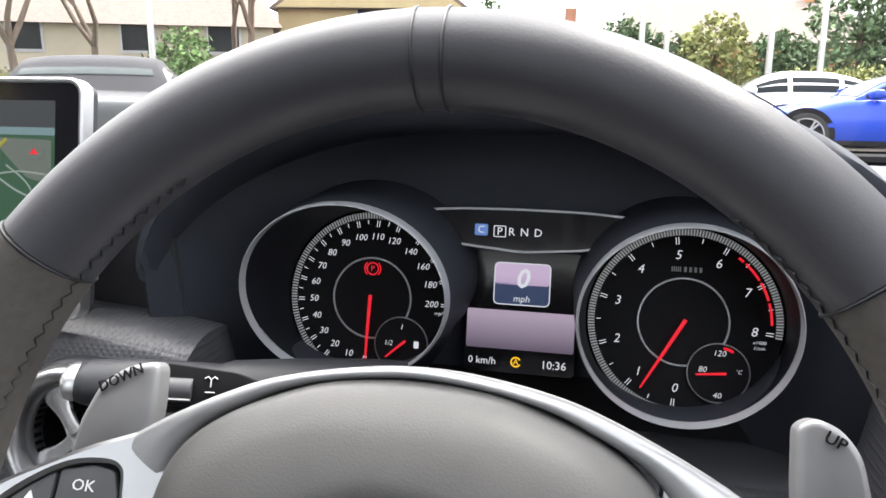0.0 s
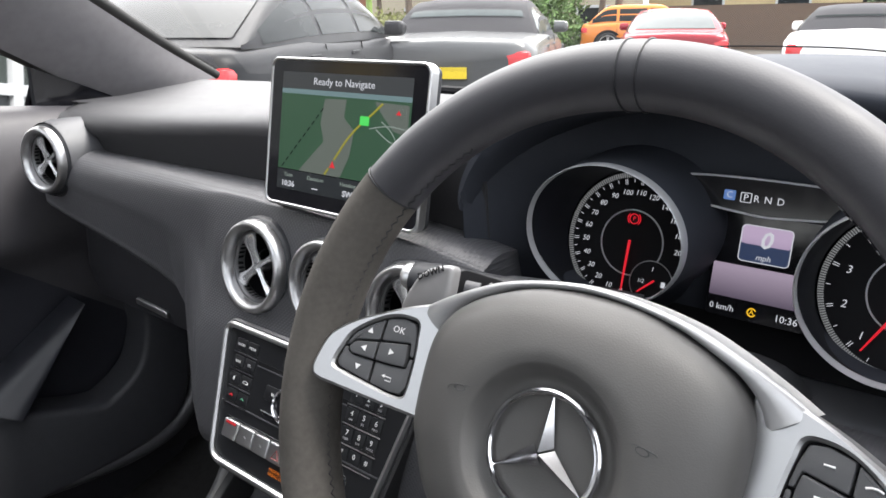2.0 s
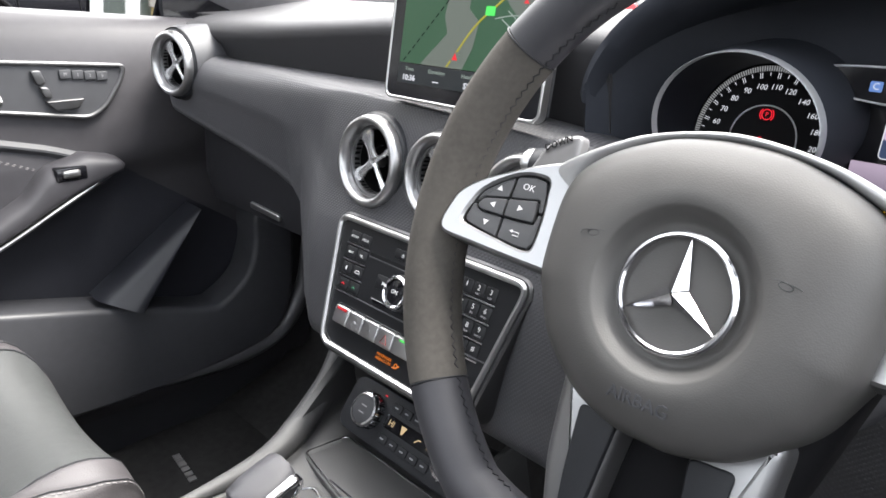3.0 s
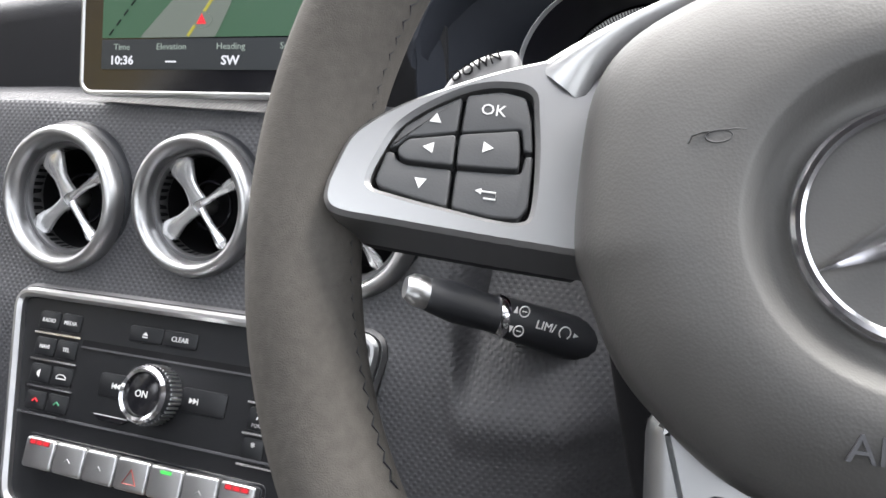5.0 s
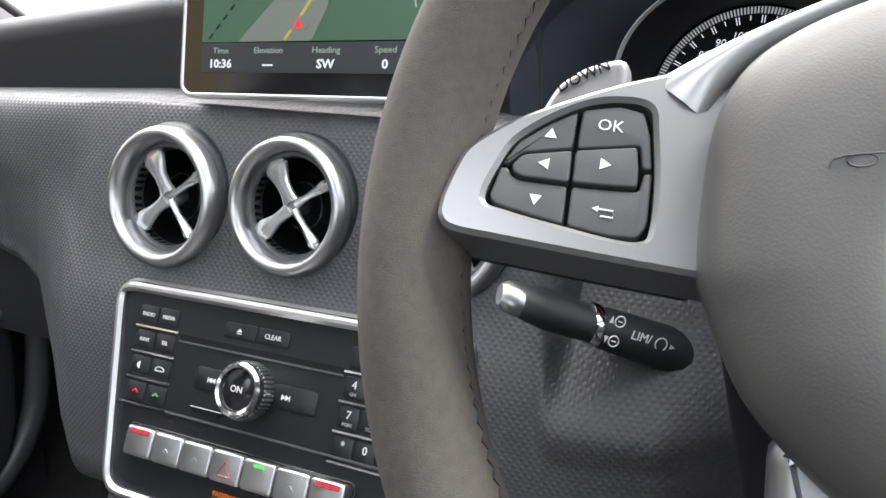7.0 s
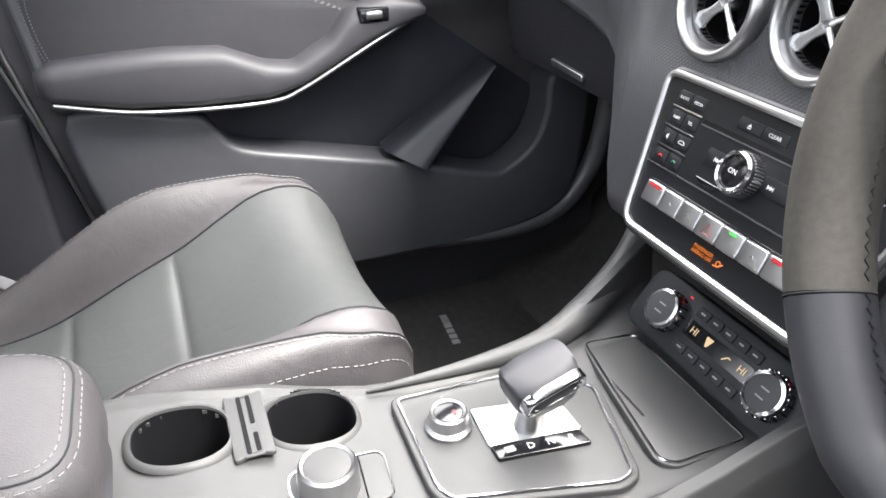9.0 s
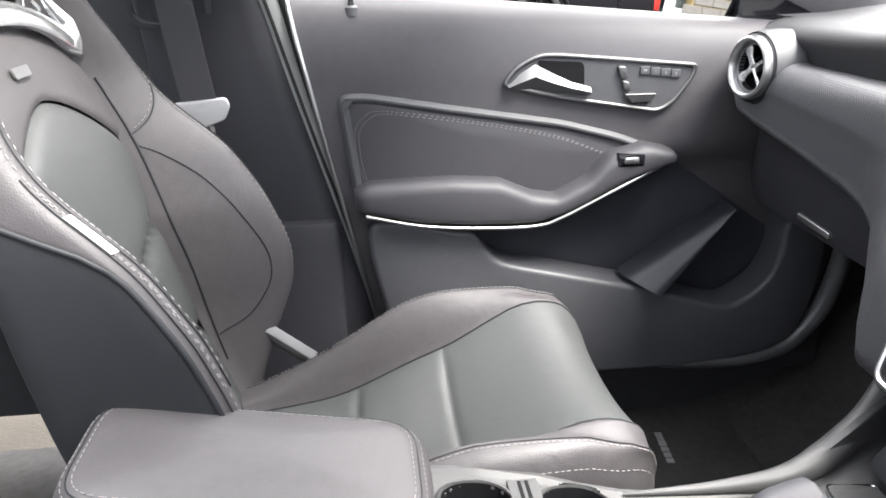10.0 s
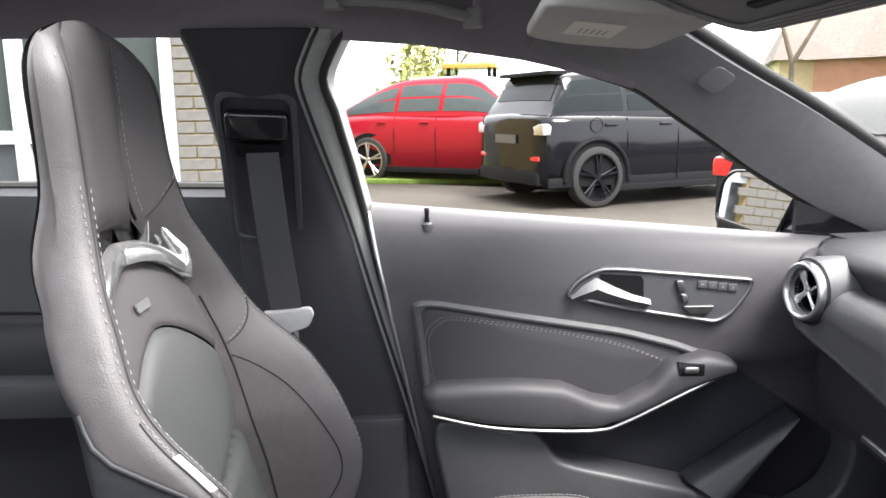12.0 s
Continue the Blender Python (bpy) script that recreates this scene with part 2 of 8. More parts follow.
LEATHER = shader("smooth_black_leather", (0.031, 0.031, 0.036), 0.55, spec=0.42, grain=0.07, scale=900, kind="cells", wear=0.06)
SUEDE = shader("grey_suede", (0.070, 0.065, 0.059), 0.95, grain=0.5, scale=2500, spots=0.2, spec=0.15, large=25)
HUB = shader("grained_black_plastic", (0.060, 0.058, 0.056), 0.52, grain=0.2, scale=1300, kind="cells", dist=0.0002)
SOFT = shader("soft_black_plastic", (0.046, 0.047, 0.052), 0.55, grain=0.2, scale=1400)
TOPPAD = shader("dash_top_plastic", (0.036, 0.036, 0.039), 0.58, spec=0.25, grain=0.3, scale=1100, kind="cells")
DOTTED = shader("dotted_black_trim", (0.052, 0.052, 0.057), 0.44, grain=0.4, scale=330, kind="dots", dist=0.0006)
DOORSKIN = shader("door_black_plastic", (0.054, 0.052, 0.057), 0.52, spec=0.32, grain=0.2, scale=1300)
BUTTON = shader("button_grey_plastic", (0.050, 0.051, 0.054), 0.5, spec=0.4, grain=0.15, scale=1600)
HARD = shader("hard_black_plastic", (0.017, 0.018, 0.021), 0.5, spec=0.28, grain=0.15, scale=1500)
GREY = shader("grey_console_plastic", (0.050, 0.050, 0.051), 0.48, spec=0.4, grain=0.2, scale=1500)
SATIN = shader("satin_silver", (0.45, 0.45, 0.455), 0.35, 1.0, spots=0.05, wear=0.06)
CHROME = shader("bright_chrome", (0.62, 0.62, 0.64), 0.14, 1.0, spots=0.03, wear=0.04)
GLOSS = shader("gloss_black", (0.008, 0.008, 0.010), 0.12, spots=0.1, wear=0.05)
MATTE = shader("matt_black", (0.006, 0.006, 0.007), 0.7, spec=0.12)
RUBBER = shader("black_rubber", (0.012, 0.012, 0.012), 0.7, grain=0.2, scale=800)
SEAT = shader("black_seat_leather", (0.057, 0.053, 0.056), 0.50, spec=0.45, grain=0.35, scale=700, kind="cells", spots=0.15, dist=0.0005, crease=0.10)
SEATMID = shader("seat_centre_leather", (0.050, 0.0525, 0.053), 0.46, spec=0.5, grain=0.35, scale=800, kind="cells", spots=0.12, crease=0.08)
RINGSILVER = shader("brushed_ring_silver", (0.45, 0.46, 0.48), 0.38, 0.5)
SPOKESILVER = shader("painted_spoke_silver", (0.31, 0.31, 0.315), 0.36, 0.88, spots=0.02, wear=0.015)
HIDE = shader("door_leather", (0.038, 0.037, 0.042), 0.54, spec=0.42, grain=0.3, scale=800, kind="cells")
HANDLE = shader("handle_silver", (0.15, 0.15, 0.154), 0.48, 0.95, spots=0.05)
LOWDOOR = shader("lower_door_plastic", (0.050, 0.051, 0.057), 0.46, spec=0.45, grain=0.2, scale=1300)
STITCH = shader("pale_thread", (0.22, 0.21, 0.21), 0.8)
HEADLINE = shader("black_headliner_cloth", (0.17, 0.156, 0.172), 0.95, grain=0.4, scale=2200, spec=0.2)
CARPET = shader("black_carpet", (0.042, 0.041, 0.041), 1.0, grain=0.8, scale=900, spots=0.3, spec=0.1, dist=0.002)
WEB = shader("black_belt_webbing", (0.036, 0.036, 0.040), 0.85, grain=0.5, scale=1500)
MARK = shader("printed_white", (0.6, 0.6, 0.6), 0.6)
DIMMARK = shader("printed_grey", (0.30, 0.30, 0.31), 0.6)
LIT = glowing("lit_white_numerals", (0.9, 0.92, 1.0), 0.68)
REDLIT = glowing("lit_red", (1.0, 0.02, 0.04), 0.8)
PALELIT = glowing("lit_pale_grey", (0.8, 0.82, 0.85), 0.3)
AMBER = glowing("lit_amber", (1.0, 0.55, 0.02), 1.0)
GREENLIT = glowing("lit_green", (0.1, 0.9, 0.15), 0.8)
GREENDIM = shader("dull_green_print", (0.05, 0.22, 0.12), 0.6)
HAZARD = shader("dull_red_print", (0.30, 0.06, 0.05), 0.6)
ORANGELIT = glowing("lit_orange", (1.0, 0.25, 0.02), 0.55)

# ---- steering wheel ----
WHEEL = axes((0.363, 0.733, 0.991), (1, 0.03, 0), (0, 0.38, 0.925))


def rim_point(deg):
    a = radians(deg)
    x, y = 0.0015 + 0.1610 * math.cos(a), 0.0036 + 0.1680 * math.sin(a)
    if y < -0.135:
        y = -0.135 - (-0.135 - y) * 0.45
    return (x, y, -0.0265 + 0.04 * y - 0.015 * x)


def even_outline(points, n=72, cx=0.0, cy=0.0):
    """The outline resampled at even bearings round a middle."""
    p = np.array(points) - (cx, cy)
    a, r = np.arctan2(p[:, 1], p[:, 0]), np.hypot(p[:, 0], p[:, 1])
    k = np.argsort(a)
    t = np.linspace(-math.pi, math.pi, n, endpoint=False)
    f = np.interp(t, a[k], r[k], period=2 * math.pi)
    return [(cx + v * math.cos(b), cy + v * math.sin(b)) for b, v in zip(t, f)]


def build_wheel():
    wheel = thing("steering_wheel", Matrix.Translation((0.362, 0.86, 0.93)), "black leather and grey suede steering wheel with silver spokes", "steering wheel")

    def arc(a0, a1, n):
        return [rim_point(a0 + (a1 - a0) * i / n) for i in range(n + 1)]

    def radii(a0, a1, n):
        return [0.0158 + 0.0012 * smooth(60, 10, abs((a0 + (a1 - a0) * i / n) % 360 - 180 if 90 < (a0 + (a1 - a0) * i / n) < 270 else min(abs((a0 + (a1 - a0) * i / n) - 360), abs(a0 + (a1 - a0) * i / n)))) for i in range(n + 1)]

    for name, mat, a0, a1, n, label in (
        ("rim_top", LEATHER, 38.6, 143.2, 50, "smooth black leather"), ("rim_left_grip", SUEDE, 143.8, 214.2, 36, "grey suede grip"),
        ("rim_bottom", LEATHER, 214.8, 327.4, 50, "smooth black leather"), ("rim_right_grip", SUEDE, 328, 398, 36, "grey suede grip")):
        part(name, tube(arc(a0, a1, n), radii(a0, a1, n), 20, up=(0, 0, 1), flat=1.08), mat, wheel, label, WHEEL, angle=60)
    # seams across the rim
    for deg, r in ((143.5, 0.0165), (214.5, 0.0164), (327.7, 0.0164), (38.3, 0.0165), (89.3, 0.0160), (92.7, 0.0160)):
        p, q = Vector(rim_point(deg - 0.5)), Vector(rim_point(deg + 0.5))
        mid, d = (p + q) / 2, (q - p).normalized()
        s = d.cross(Vector((0, 0, 1))).normalized()
        w = s.cross(d)
        loop = [mid + s * r * math.cos(t) + w * r * 1.08 * math.sin(t) for t in np.linspace(0, 2 * math.pi, 28, endpoint=False)]
        part("seam", tube(loop, 0.0005, 6, True, up=tuple(d)), HARD, wheel, "", WHEEL)
    # laced stitching along the inner side of the grips
    for a0, a1 in ((124, 214), (215, 244), (328, 414)):
        z, path = 1, []
        for i in range(int((a1 - a0) * 1.0)):
            deg = a0 + i
            p = Vector(rim_point(deg))
            inward = -Vector((p.x, p.y, 0)).normalized()
            path.append(p + inward * 0.0164 + Vector((0, 0, 0.0013 * z + 0.002)))
            z = -z
        part("stitching", tube(path, 0.0004, 5, up=(0, 0, 1)), HARD, wheel, "black laced thread", WHEEL)
    # airbag cover with a dished middle
    half = [(0, 0.0715), (-0.024, 0.0695), (-0.042, 0.0640), (-0.058, 0.0565), (-0.070, 0.047), (-0.0765, 0.035), (-0.0785, 0.018), (-0.0780, -0.008), (-0.0735, -0.020), (-0.0638, -0.0386), (-0.0505, -0.052), (-0.035, -0.0628), (-0.0161, -0.0687), (0, -0.0695)]
    outline = spline(half + [(-x, y) for x, y in half[-2:0:-1]], 6)
    layers = []
    for f, r, z in ((1.0, 0, -0.046), (1.0, 0, -0.026), (0.985, 0, -0.017), (0.95, 0, -0.011), (0.88, 0, -0.006), (0.80, 0, -0.0025), (-0.35, 0.040, 0.0000), (-0.70, 0.040, 0.0012), (None, 0.0390, 0.0015), (None, 0.0375, 0.0006), (None, 0.0345, -0.0035), (None, 0.0320, -0.0062), (None, 0.0300, -0.0070), (None, 0.012, -0.0072)):
        ring = []
        for x, y in outline:
            a = math.atan2(y, x)
            if f and f < 0:
                ring.append((x * 0.80 * (1 + f) - r * math.cos(a) * f, y * 0.80 * (1 + f) - r * math.sin(a) * f, z))
                continue
            ring.append((x * f, y * f, z) if f else (r * math.cos(a), r * math.sin(a), z))
        layers.append(ring)
    hub = part("airbag_cover", rings(bmesh.new(), layers), HUB, wheel, "grained black plastic cover", WHEEL, angle=50)
    emblem = part("emblem", tube([(0.0262 * math.cos(t), 0.0262 * math.sin(t), -0.0045) for t in np.linspace(0, 2 * math.pi, 56, endpoint=False)], 0.0018, 10, True), CHROME, wheel, "chrome ring with three tapered arms", WHEEL)
    for k in range(3):
        a = radians(90 + 120 * k)
        d, s = Vector((math.cos(a), math.sin(a), 0)), Vector((-math.sin(a), math.cos(a), 0))
        bm = bmesh.new()
        tip, foot = bm.verts.new(d * 0.0255 + Vector((0, 0, -0.0045))), bm.verts.new(d * 0.0005 + Vector((0, 0, -0.0005)))
        l, r = bm.verts.new(d * 0.0032 + s * 0.0046 + Vector((0, 0, -0.0060))), bm.verts.new(d * 0.0032 - s * 0.0046 + Vector((0, 0, -0.0060)))
        b = bm.verts.new(Vector((0, 0, -0.0085)))
        for f in ((tip, l, foot), (tip, foot, r), (tip, b, l), (tip, r, b), (l, b, foot), (r, foot, b)):
            bm.faces.new(f)
        part("arm", bm, CHROME, emblem, "", WHEEL, angle=20)
    part("embossed_word", letters("AIRBAG", 0.0085, 0.0006, 0), LOWDOOR, hub, "", WHEEL @ pose(0.0, -0.0490, 0.0002, 6, 0, 0))
    HORNM = shader("emboss_black", (0.022, 0.022, 0.024), 0.6)
    for sx in (-1, 1):
        horn = join((tube([(0.0034 * math.cos(t), 0.0017 * math.sin(t), 0) for t in np.linspace(0, 2 * math.pi, 16, endpoint=False)], 0.0003, 5, True), IDENT),
                    (tube([(-0.0080, -0.0012, 0), (-0.0070, 0.0008, 0), (-0.004, 0.0016, 0), (0.004, 0.0017, 0), (0.0075, 0.0012, 0)], 0.0003, 5), IDENT))
        part("horn_mark", horn, HORNM, hub, "", WHEEL @ pose(sx * 0.0440, 0.0160, 0.0012, 0, 0, -8 * sx) @ Matrix.Scale(0.85, 4))
    # silver arch over the cover
    upper = [(0.0, 0.0750), (0.022, 0.0730), (0.044, 0.0685), (0.060, 0.0628), (0.076, 0.0556), (0.088, 0.0495), (0.096, 0.0450)]
    lower = [(0.0, 0.0712), (0.022, 0.0692), (0.040, 0.0650), (0.054, 0.0590), (0.067, 0.0520), (0.0755, 0.0430), (0.0795, 0.0330)]
    up_line = spline([(-x, y) for x, y in upper[:0:-1]] + upper, 5, False)
    low_line = spline(lower[::-1] + [(-x, y) for x, y in lower[1:]], 5, False)
    low_line = low_line[::-1]
    band = []
    for (ax, ay), (bx, by) in zip(up_line, low_line):
        sink = 0.0085 * (ax / 0.096) ** 2
        row = [(ax, ay, -0.050), (ax, ay, -0.0245 - sink)]
        row += [(ax + (bx - ax) * t, ay + (by - ay) * t, -0.0215 - sink + 0.0050 * math.sin(math.pi * (0.10 + 0.80 * t))) for t in (0.06, 0.2, 0.4, 0.6, 0.8, 0.94)]
        band.append(row + [(bx, by, -0.0240 - sink), (bx, by, -0.050)])
    part("top_trim", sheet(band), shader("arch_silver", (0.40, 0.40, 0.405), 0.34, 0.45, spots=0.02), wheel, "satin silver trim", WHEEL, angle=70)
    for sx in (-1, 1):
        edge_top = spline([(-0.0335, -0.0150), (-0.0305, -0.0020), (-0.0255, 0.0048), (-0.0170, 0.0118), (-0.0055, 0.0186), (0.0062, 0.0247), (0.0175, 0.0296), (0.0400, 0.0380)], 8, False)
        edge_side = spline([(0.0420, 0.0300), (0.0415, 0.0180), (0.0415, 0.0060), (0.0420, -0.0080), (0.0440, -0.0235)], 8, False)
        edge_low = spline([(0.0430, -0.0266), (0.0047, -0.0258), (-0.0160, -0.0252), (-0.0270, -0.0248), (-0.0315, -0.0232), (-0.0334, -0.0200)], 8, False)
        out = even_outline(edge_top + edge_side + edge_low, 240, 0.003, -0.004)
        hole = even_outline(spline([(-0.0212, -0.0140), (-0.0190, -0.0030), (-0.0157, 0.0046), (-0.0081, 0.0120), (0.0020, 0.0184), (0.0111, 0.0208), (0.0190, 0.0198), (0.0212, 0.0119), (0.0233, -0.0014), (0.0240, -0.0160), (0.0216, -0.0194), (0.0143, -0.0197), (0.0021, -0.0184), (-0.0140, -0.0164)], 6), 240, 0.003, -0.004)
        hand = WHEEL if sx < 0 else WHEEL @ Matrix.Diagonal((-1, 1, 1, 1))
        m = hand @ axes((-0.1135, 0.0167, -0.0180), (0.980, -0.035, -0.197), (0.0, 0.985, -0.174))
        spoke = part("side_spoke", frame_ring(out, hole, -0.022, 0.0010, 0.0014), SPOKESILVER, wheel, "satin silver spoke with buttons", m, 28)
        part("spoke_back", pad([(x * 0.92, -0.0005 + (y + 0.0005) * 0.90) for x, y in out], -0.034, -0.018, 0.003), HARD, spoke, "black plastic backing", m)
        part("button_bed", pad(inset(hole, -0.0005), -0.020, -0.0045, 0), MATTE, spoke, "", m)
        cells = {
            "up_button": [(-0.0185, -0.0022), (-0.0152, 0.0050), (-0.0078, 0.0117), (-0.0003, 0.0168), (0.0000, 0.0052), (-0.0135, 0.0019), (-0.0165, -0.0018)],
            "ok_button": [(0.0009, 0.0174), (0.0110, 0.0200), (0.0178, 0.0189), (0.0204, 0.0118), (0.0222, 0.0018), (0.0196, 0.0018), (0.0182, 0.0087), (0.0012, 0.0053)],
            "left_button": [(-0.0156, -0.0026), (-0.0132, 0.0008), (0.0001, 0.0040), (0.0008, -0.0056), (-0.0125, -0.0059), (-0.0150, -0.0047)],
            "right_button": [(0.0011, 0.0042), (0.0174, 0.0076), (0.0187, 0.0013), (0.0191, -0.0042), (0.0121, -0.0049), (0.0017, -0.0055)],
            "down_button": [(-0.0203, -0.0125), (-0.0188, -0.0034), (-0.0165, -0.0034), (-0.0157, -0.0054), (-0.0128, -0.0067), (0.0005, -0.0064), (0.0012, -0.0176), (-0.0138, -0.0154), (-0.0186, -0.0145)],
            "back_button": [(0.0018, -0.0063), (0.0122, -0.0057), (0.0198, -0.0050), (0.0203, 0.0005), (0.0224, 0.0008), (0.0232, -0.0142), (0.0212, -0.0182), (0.0143, -0.0188), (0.0024, -0.0177)],
        }
        marks = {"up_button": (-0.0066, 0.0087), "ok_button": (0.0093, 0.0133), "left_button": (-0.0068, -0.0012), "right_button": (0.0096, 0.0010), "down_button": (-0.0075, -0.0117), "back_button": (0.0117, -0.0126)}
        for name, cell in cells.items():
            z1 = 0.0004 if name in ("left_button", "right_button") else -0.0008
            b = part(name if sx < 0 else "button", pad(polygon(cell, 0.0012), -0.012, z1, 0.0007), BUTTON, spoke, "dark grey button", m)
            cx, cy = marks[name]
            at = m @ Matrix.Translation((cx, cy, z1 + 0.0002))
            if sx < 0:
                if name == "ok_button":
                    part("mark", letters("OK", 0.0050, 0.0001), MARK, b, "", at)
                elif name == "back_button":
                    part("mark", join((tube([(-0.0024, 0.0008, 0), (0.0022, 0.0008, 0), (0.0024, -0.0012, 0), (-0.0010, -0.0012, 0)], 0.00028, 5), IDENT), (pad([(-0.0036, 0.0008), (-0.0018, -0.0001), (-0.0018, 0.0017)], -0.0001, 0.0001), IDENT)), MARK, b, "", at)
                else:
                    turn = {"up_button": 0, "left_button": 90, "down_button": 180, "right_button": 270}[name]
                    part("mark", pad([(-0.0017, -0.0013), (0.0017, -0.0013), (0, 0.0017)], -0.0001, 0.0001), MARK, b, "", at @ pose(0, 0, 0, 0, 0, turn))
            else:
                part("mark", tube([(-0.003, 0.001, 0), (-0.001, 0.0016, 0), (0.001, 0.0016, 0), (0.003, 0.001, 0)] if name == "up_button" else [(-0.002, 0, 0), (0.002, 0, 0)], 0.0005, 5), MARK, b, "", at)
        low = [(-0.056, -0.046), (-0.0545, -0.075), (-0.0525, -0.100), (-0.046, -0.125), (-0.044, -0.150), (-0.016, -0.150), (-0.0215, -0.115), (-0.0185, -0.085), (-0.016, -0.066), (-0.030, -0.052)]
        arm = part("lower_spoke", pad(polygon(low, 0.008), -0.056, -0.028, 0.006), SPOKESILVER, wheel, "satin silver lower spoke", hand)
        part("spoke_inlay", pad(polygon([(-0.040, -0.066), (-0.0385, -0.100), (-0.034, -0.146), (-0.0185, -0.146), (-0.0235, -0.115), (-0.0205, -0.085), (-0.0185, -0.068)], 0.004), -0.034, -0.0265, 0.001), HARD, arm, "dark inlay", hand)
        # shift paddle
        name = "DOWN" if sx < 0 else "UP"
        pd = [(-0.1440, 0.015), (-0.1445, 0.0300), (-0.1425, 0.0440), (-0.1355, 0.0595), (-0.1255, 0.0665), (-0.1115, 0.0698), (-0.1105, 0.0520), (-0.114, 0.010)] if sx < 0 else [(-0.1440, 0.010), (-0.1430, 0.0420), (-0.1400, 0.0580), (-0.1335, 0.0660), (-0.1250, 0.0690), (-0.1195, 0.0660), (-0.1190, 0.0450), (-0.121, 0.010)]
        paddle = part("shift_paddle", pad(polygon(pd, 0.005), -0.077, -0.068, 0.003), shader("paddle_grey_" + name.lower(), (0.17, 0.17, 0.175), 0.4, 0.2), wheel, "grey metal shift paddle", hand)
        lab = WHEEL @ pose(-0.1262 if sx < 0 else 0.1310, 0.0618, -0.0677, 0, 0, 27 if sx < 0 else -27)
        part("word", letters(name, 0.0058, 0.0003), MATTE, paddle, "", lab)
    part("wheel_core", pad(spline([(-0.075, 0.04), (0, 0.06), (0.075, 0.04), (0.07, -0.03), (0.03, -0.14), (-0.03, -0.14), (-0.07, -0.03)], 6), -0.075, -0.047, 0.01), MATTE, wheel, "", WHEEL)
    return wheel


build_wheel()
# steering column cowl with stalks
cowl = thing("steering_column", Matrix.Translation((0.362, 0.93, 0.86)), "black plastic steering column cowl with two stalks", "steering column")
rows = []
for y, z, rx, rz in ((0.775, 0.930, 0.036, 0.034), (0.79, 0.928, 0.046, 0.044), (0.84, 0.920, 0.052, 0.048), (0.90, 0.908, 0.056, 0.050), (0.99, 0.895, 0.058, 0.052)):
    rows.append([(0.362 + rx * math.copysign(abs(math.cos(t)) ** 0.7, math.cos(t)), y, z + rz * math.copysign(abs(math.sin(t)) ** 0.7, math.sin(t))) for t in np.linspace(0, 2 * math.pi, 40, endpoint=False)])
part("cowl", rings(bmesh.new(), rows), SOFT, cowl, "", angle=60)
part("adjuster", lathe([(0.0001, 0.010), (0.0045, 0.010), (0.0055, 0.008), (0.0055, 0)], 18), HARD, cowl, "", axes((0.266, 0.840, 0.9626), (1, 0, 0), (0, 0, 1)))


def stalk(tip, root, r0, r1, label, up, ringed, step=0.43):
    a, b = Vector(tip), Vector(root)
    prof = [(0.0, 0.55), (0.012, 0.9), (0.04, 1.0), (step * 0.4, 1.08), (step * 0.7, 1.02), (step - 0.01, 0.96), (step + 0.03, 1.10), (step + 0.2, 1.2), (0.85, 1.25), (1.0, 1.2)]
    path = [a.lerp(b, t) for t, _ in prof]
    ob = part("stalk", tube(path, [lerp([(0, r0), (1, r1)], t) * k for t, k in prof], 16, flat=0.72, up=up), HARD, cowl, label, angle=55)
    part("tip_button", tube([a.lerp(b, t) for t in (-0.035, -0.02, 0.0, 0.02)], [r0 * 0.55, r0 * 0.82, r0 * 0.88, r0 * 0.8], 16, flat=0.72, up=up), SATIN, ob, "silver end button")
    if ringed:
        part("ring", tube([a.lerp(b, t) for t in (step - 0.005, step + 0.005, step + 0.015)], [lerp([(0, r0), (1, r1)], step) * k for k in (1.08, 1.16, 1.08)], 16, flat=0.72, up=up), CHROME, ob, "thin chrome ring")
    return ob


lim = stalk((0.1950, 0.860, 0.9220), (0.372, 0.990, 0.838), 0.0100, 0.0125, "black cruise control stalk with white marks", (0, -0.6, 0.8), True, 0.168)
LIMF = axes((0.2425, 0.8790, 0.9065), (0.124, 0.090, -0.052), (0.10, 0.15, 0.95))
part("words", letters("LIM/", 0.0058, 0.0002), MARK, lim, "", LIMF @ pose(0.0070, 0.0005, 0.0014))
part("dial_mark", tube([(0.003 * math.cos(t), 0.003 * math.sin(t), 0) for t in np.linspace(-0.9, 4.1, 16)], 0.00032, 5), MARK, lim, "", LIMF @ pose(0.0175, 0, 0.0016))
part("turn_arrow", pad([(0.0, 0.0011), (0.0026, 0.0), (0.0, -0.0011)], 0, 0.0003), MARK, lim, "", LIMF @ pose(0.0222, 0, 0.0016))
for x, y in ((-0.0062, 0.0050), (-0.0062, -0.0045)):
    part("plus_mark", tube([(0.0025 * math.cos(t), 0.0025 * math.sin(t), 0) for t in np.linspace(0, 6.28, 16, endpoint=False)], 0.0003, 5, True), MARK, lim, "", LIMF @ pose(x, y, 0.0022))
    part("bar_mark", pad(rrect(0.0024, 0.0005, 0.0002, 2), 0, 0.0003), MARK, lim, "", LIMF @ pose(x, y, 0.0022))
    part("arrow_mark", pad([(-0.001, -0.0016), (0.001, -0.0016), (0, 0.0016)], 0, 0.0003), MARK, lim, "", LIMF @ pose(x - 0.0042, y, 0.0022, 0, 0, 0 if y > 0 else 180))
wiper = stalk((0.162, 0.876, 0.989), (0.318, 0.925, 0.975), 0.0118, 0.0175, "black indicator and wiper stalk", (0, -0.6, 0.8), False)
WSW = axes((0.2310, 0.8770, 0.9920), (0.168, 0.043, -0.011), (0.0, 0.45, 0.89))
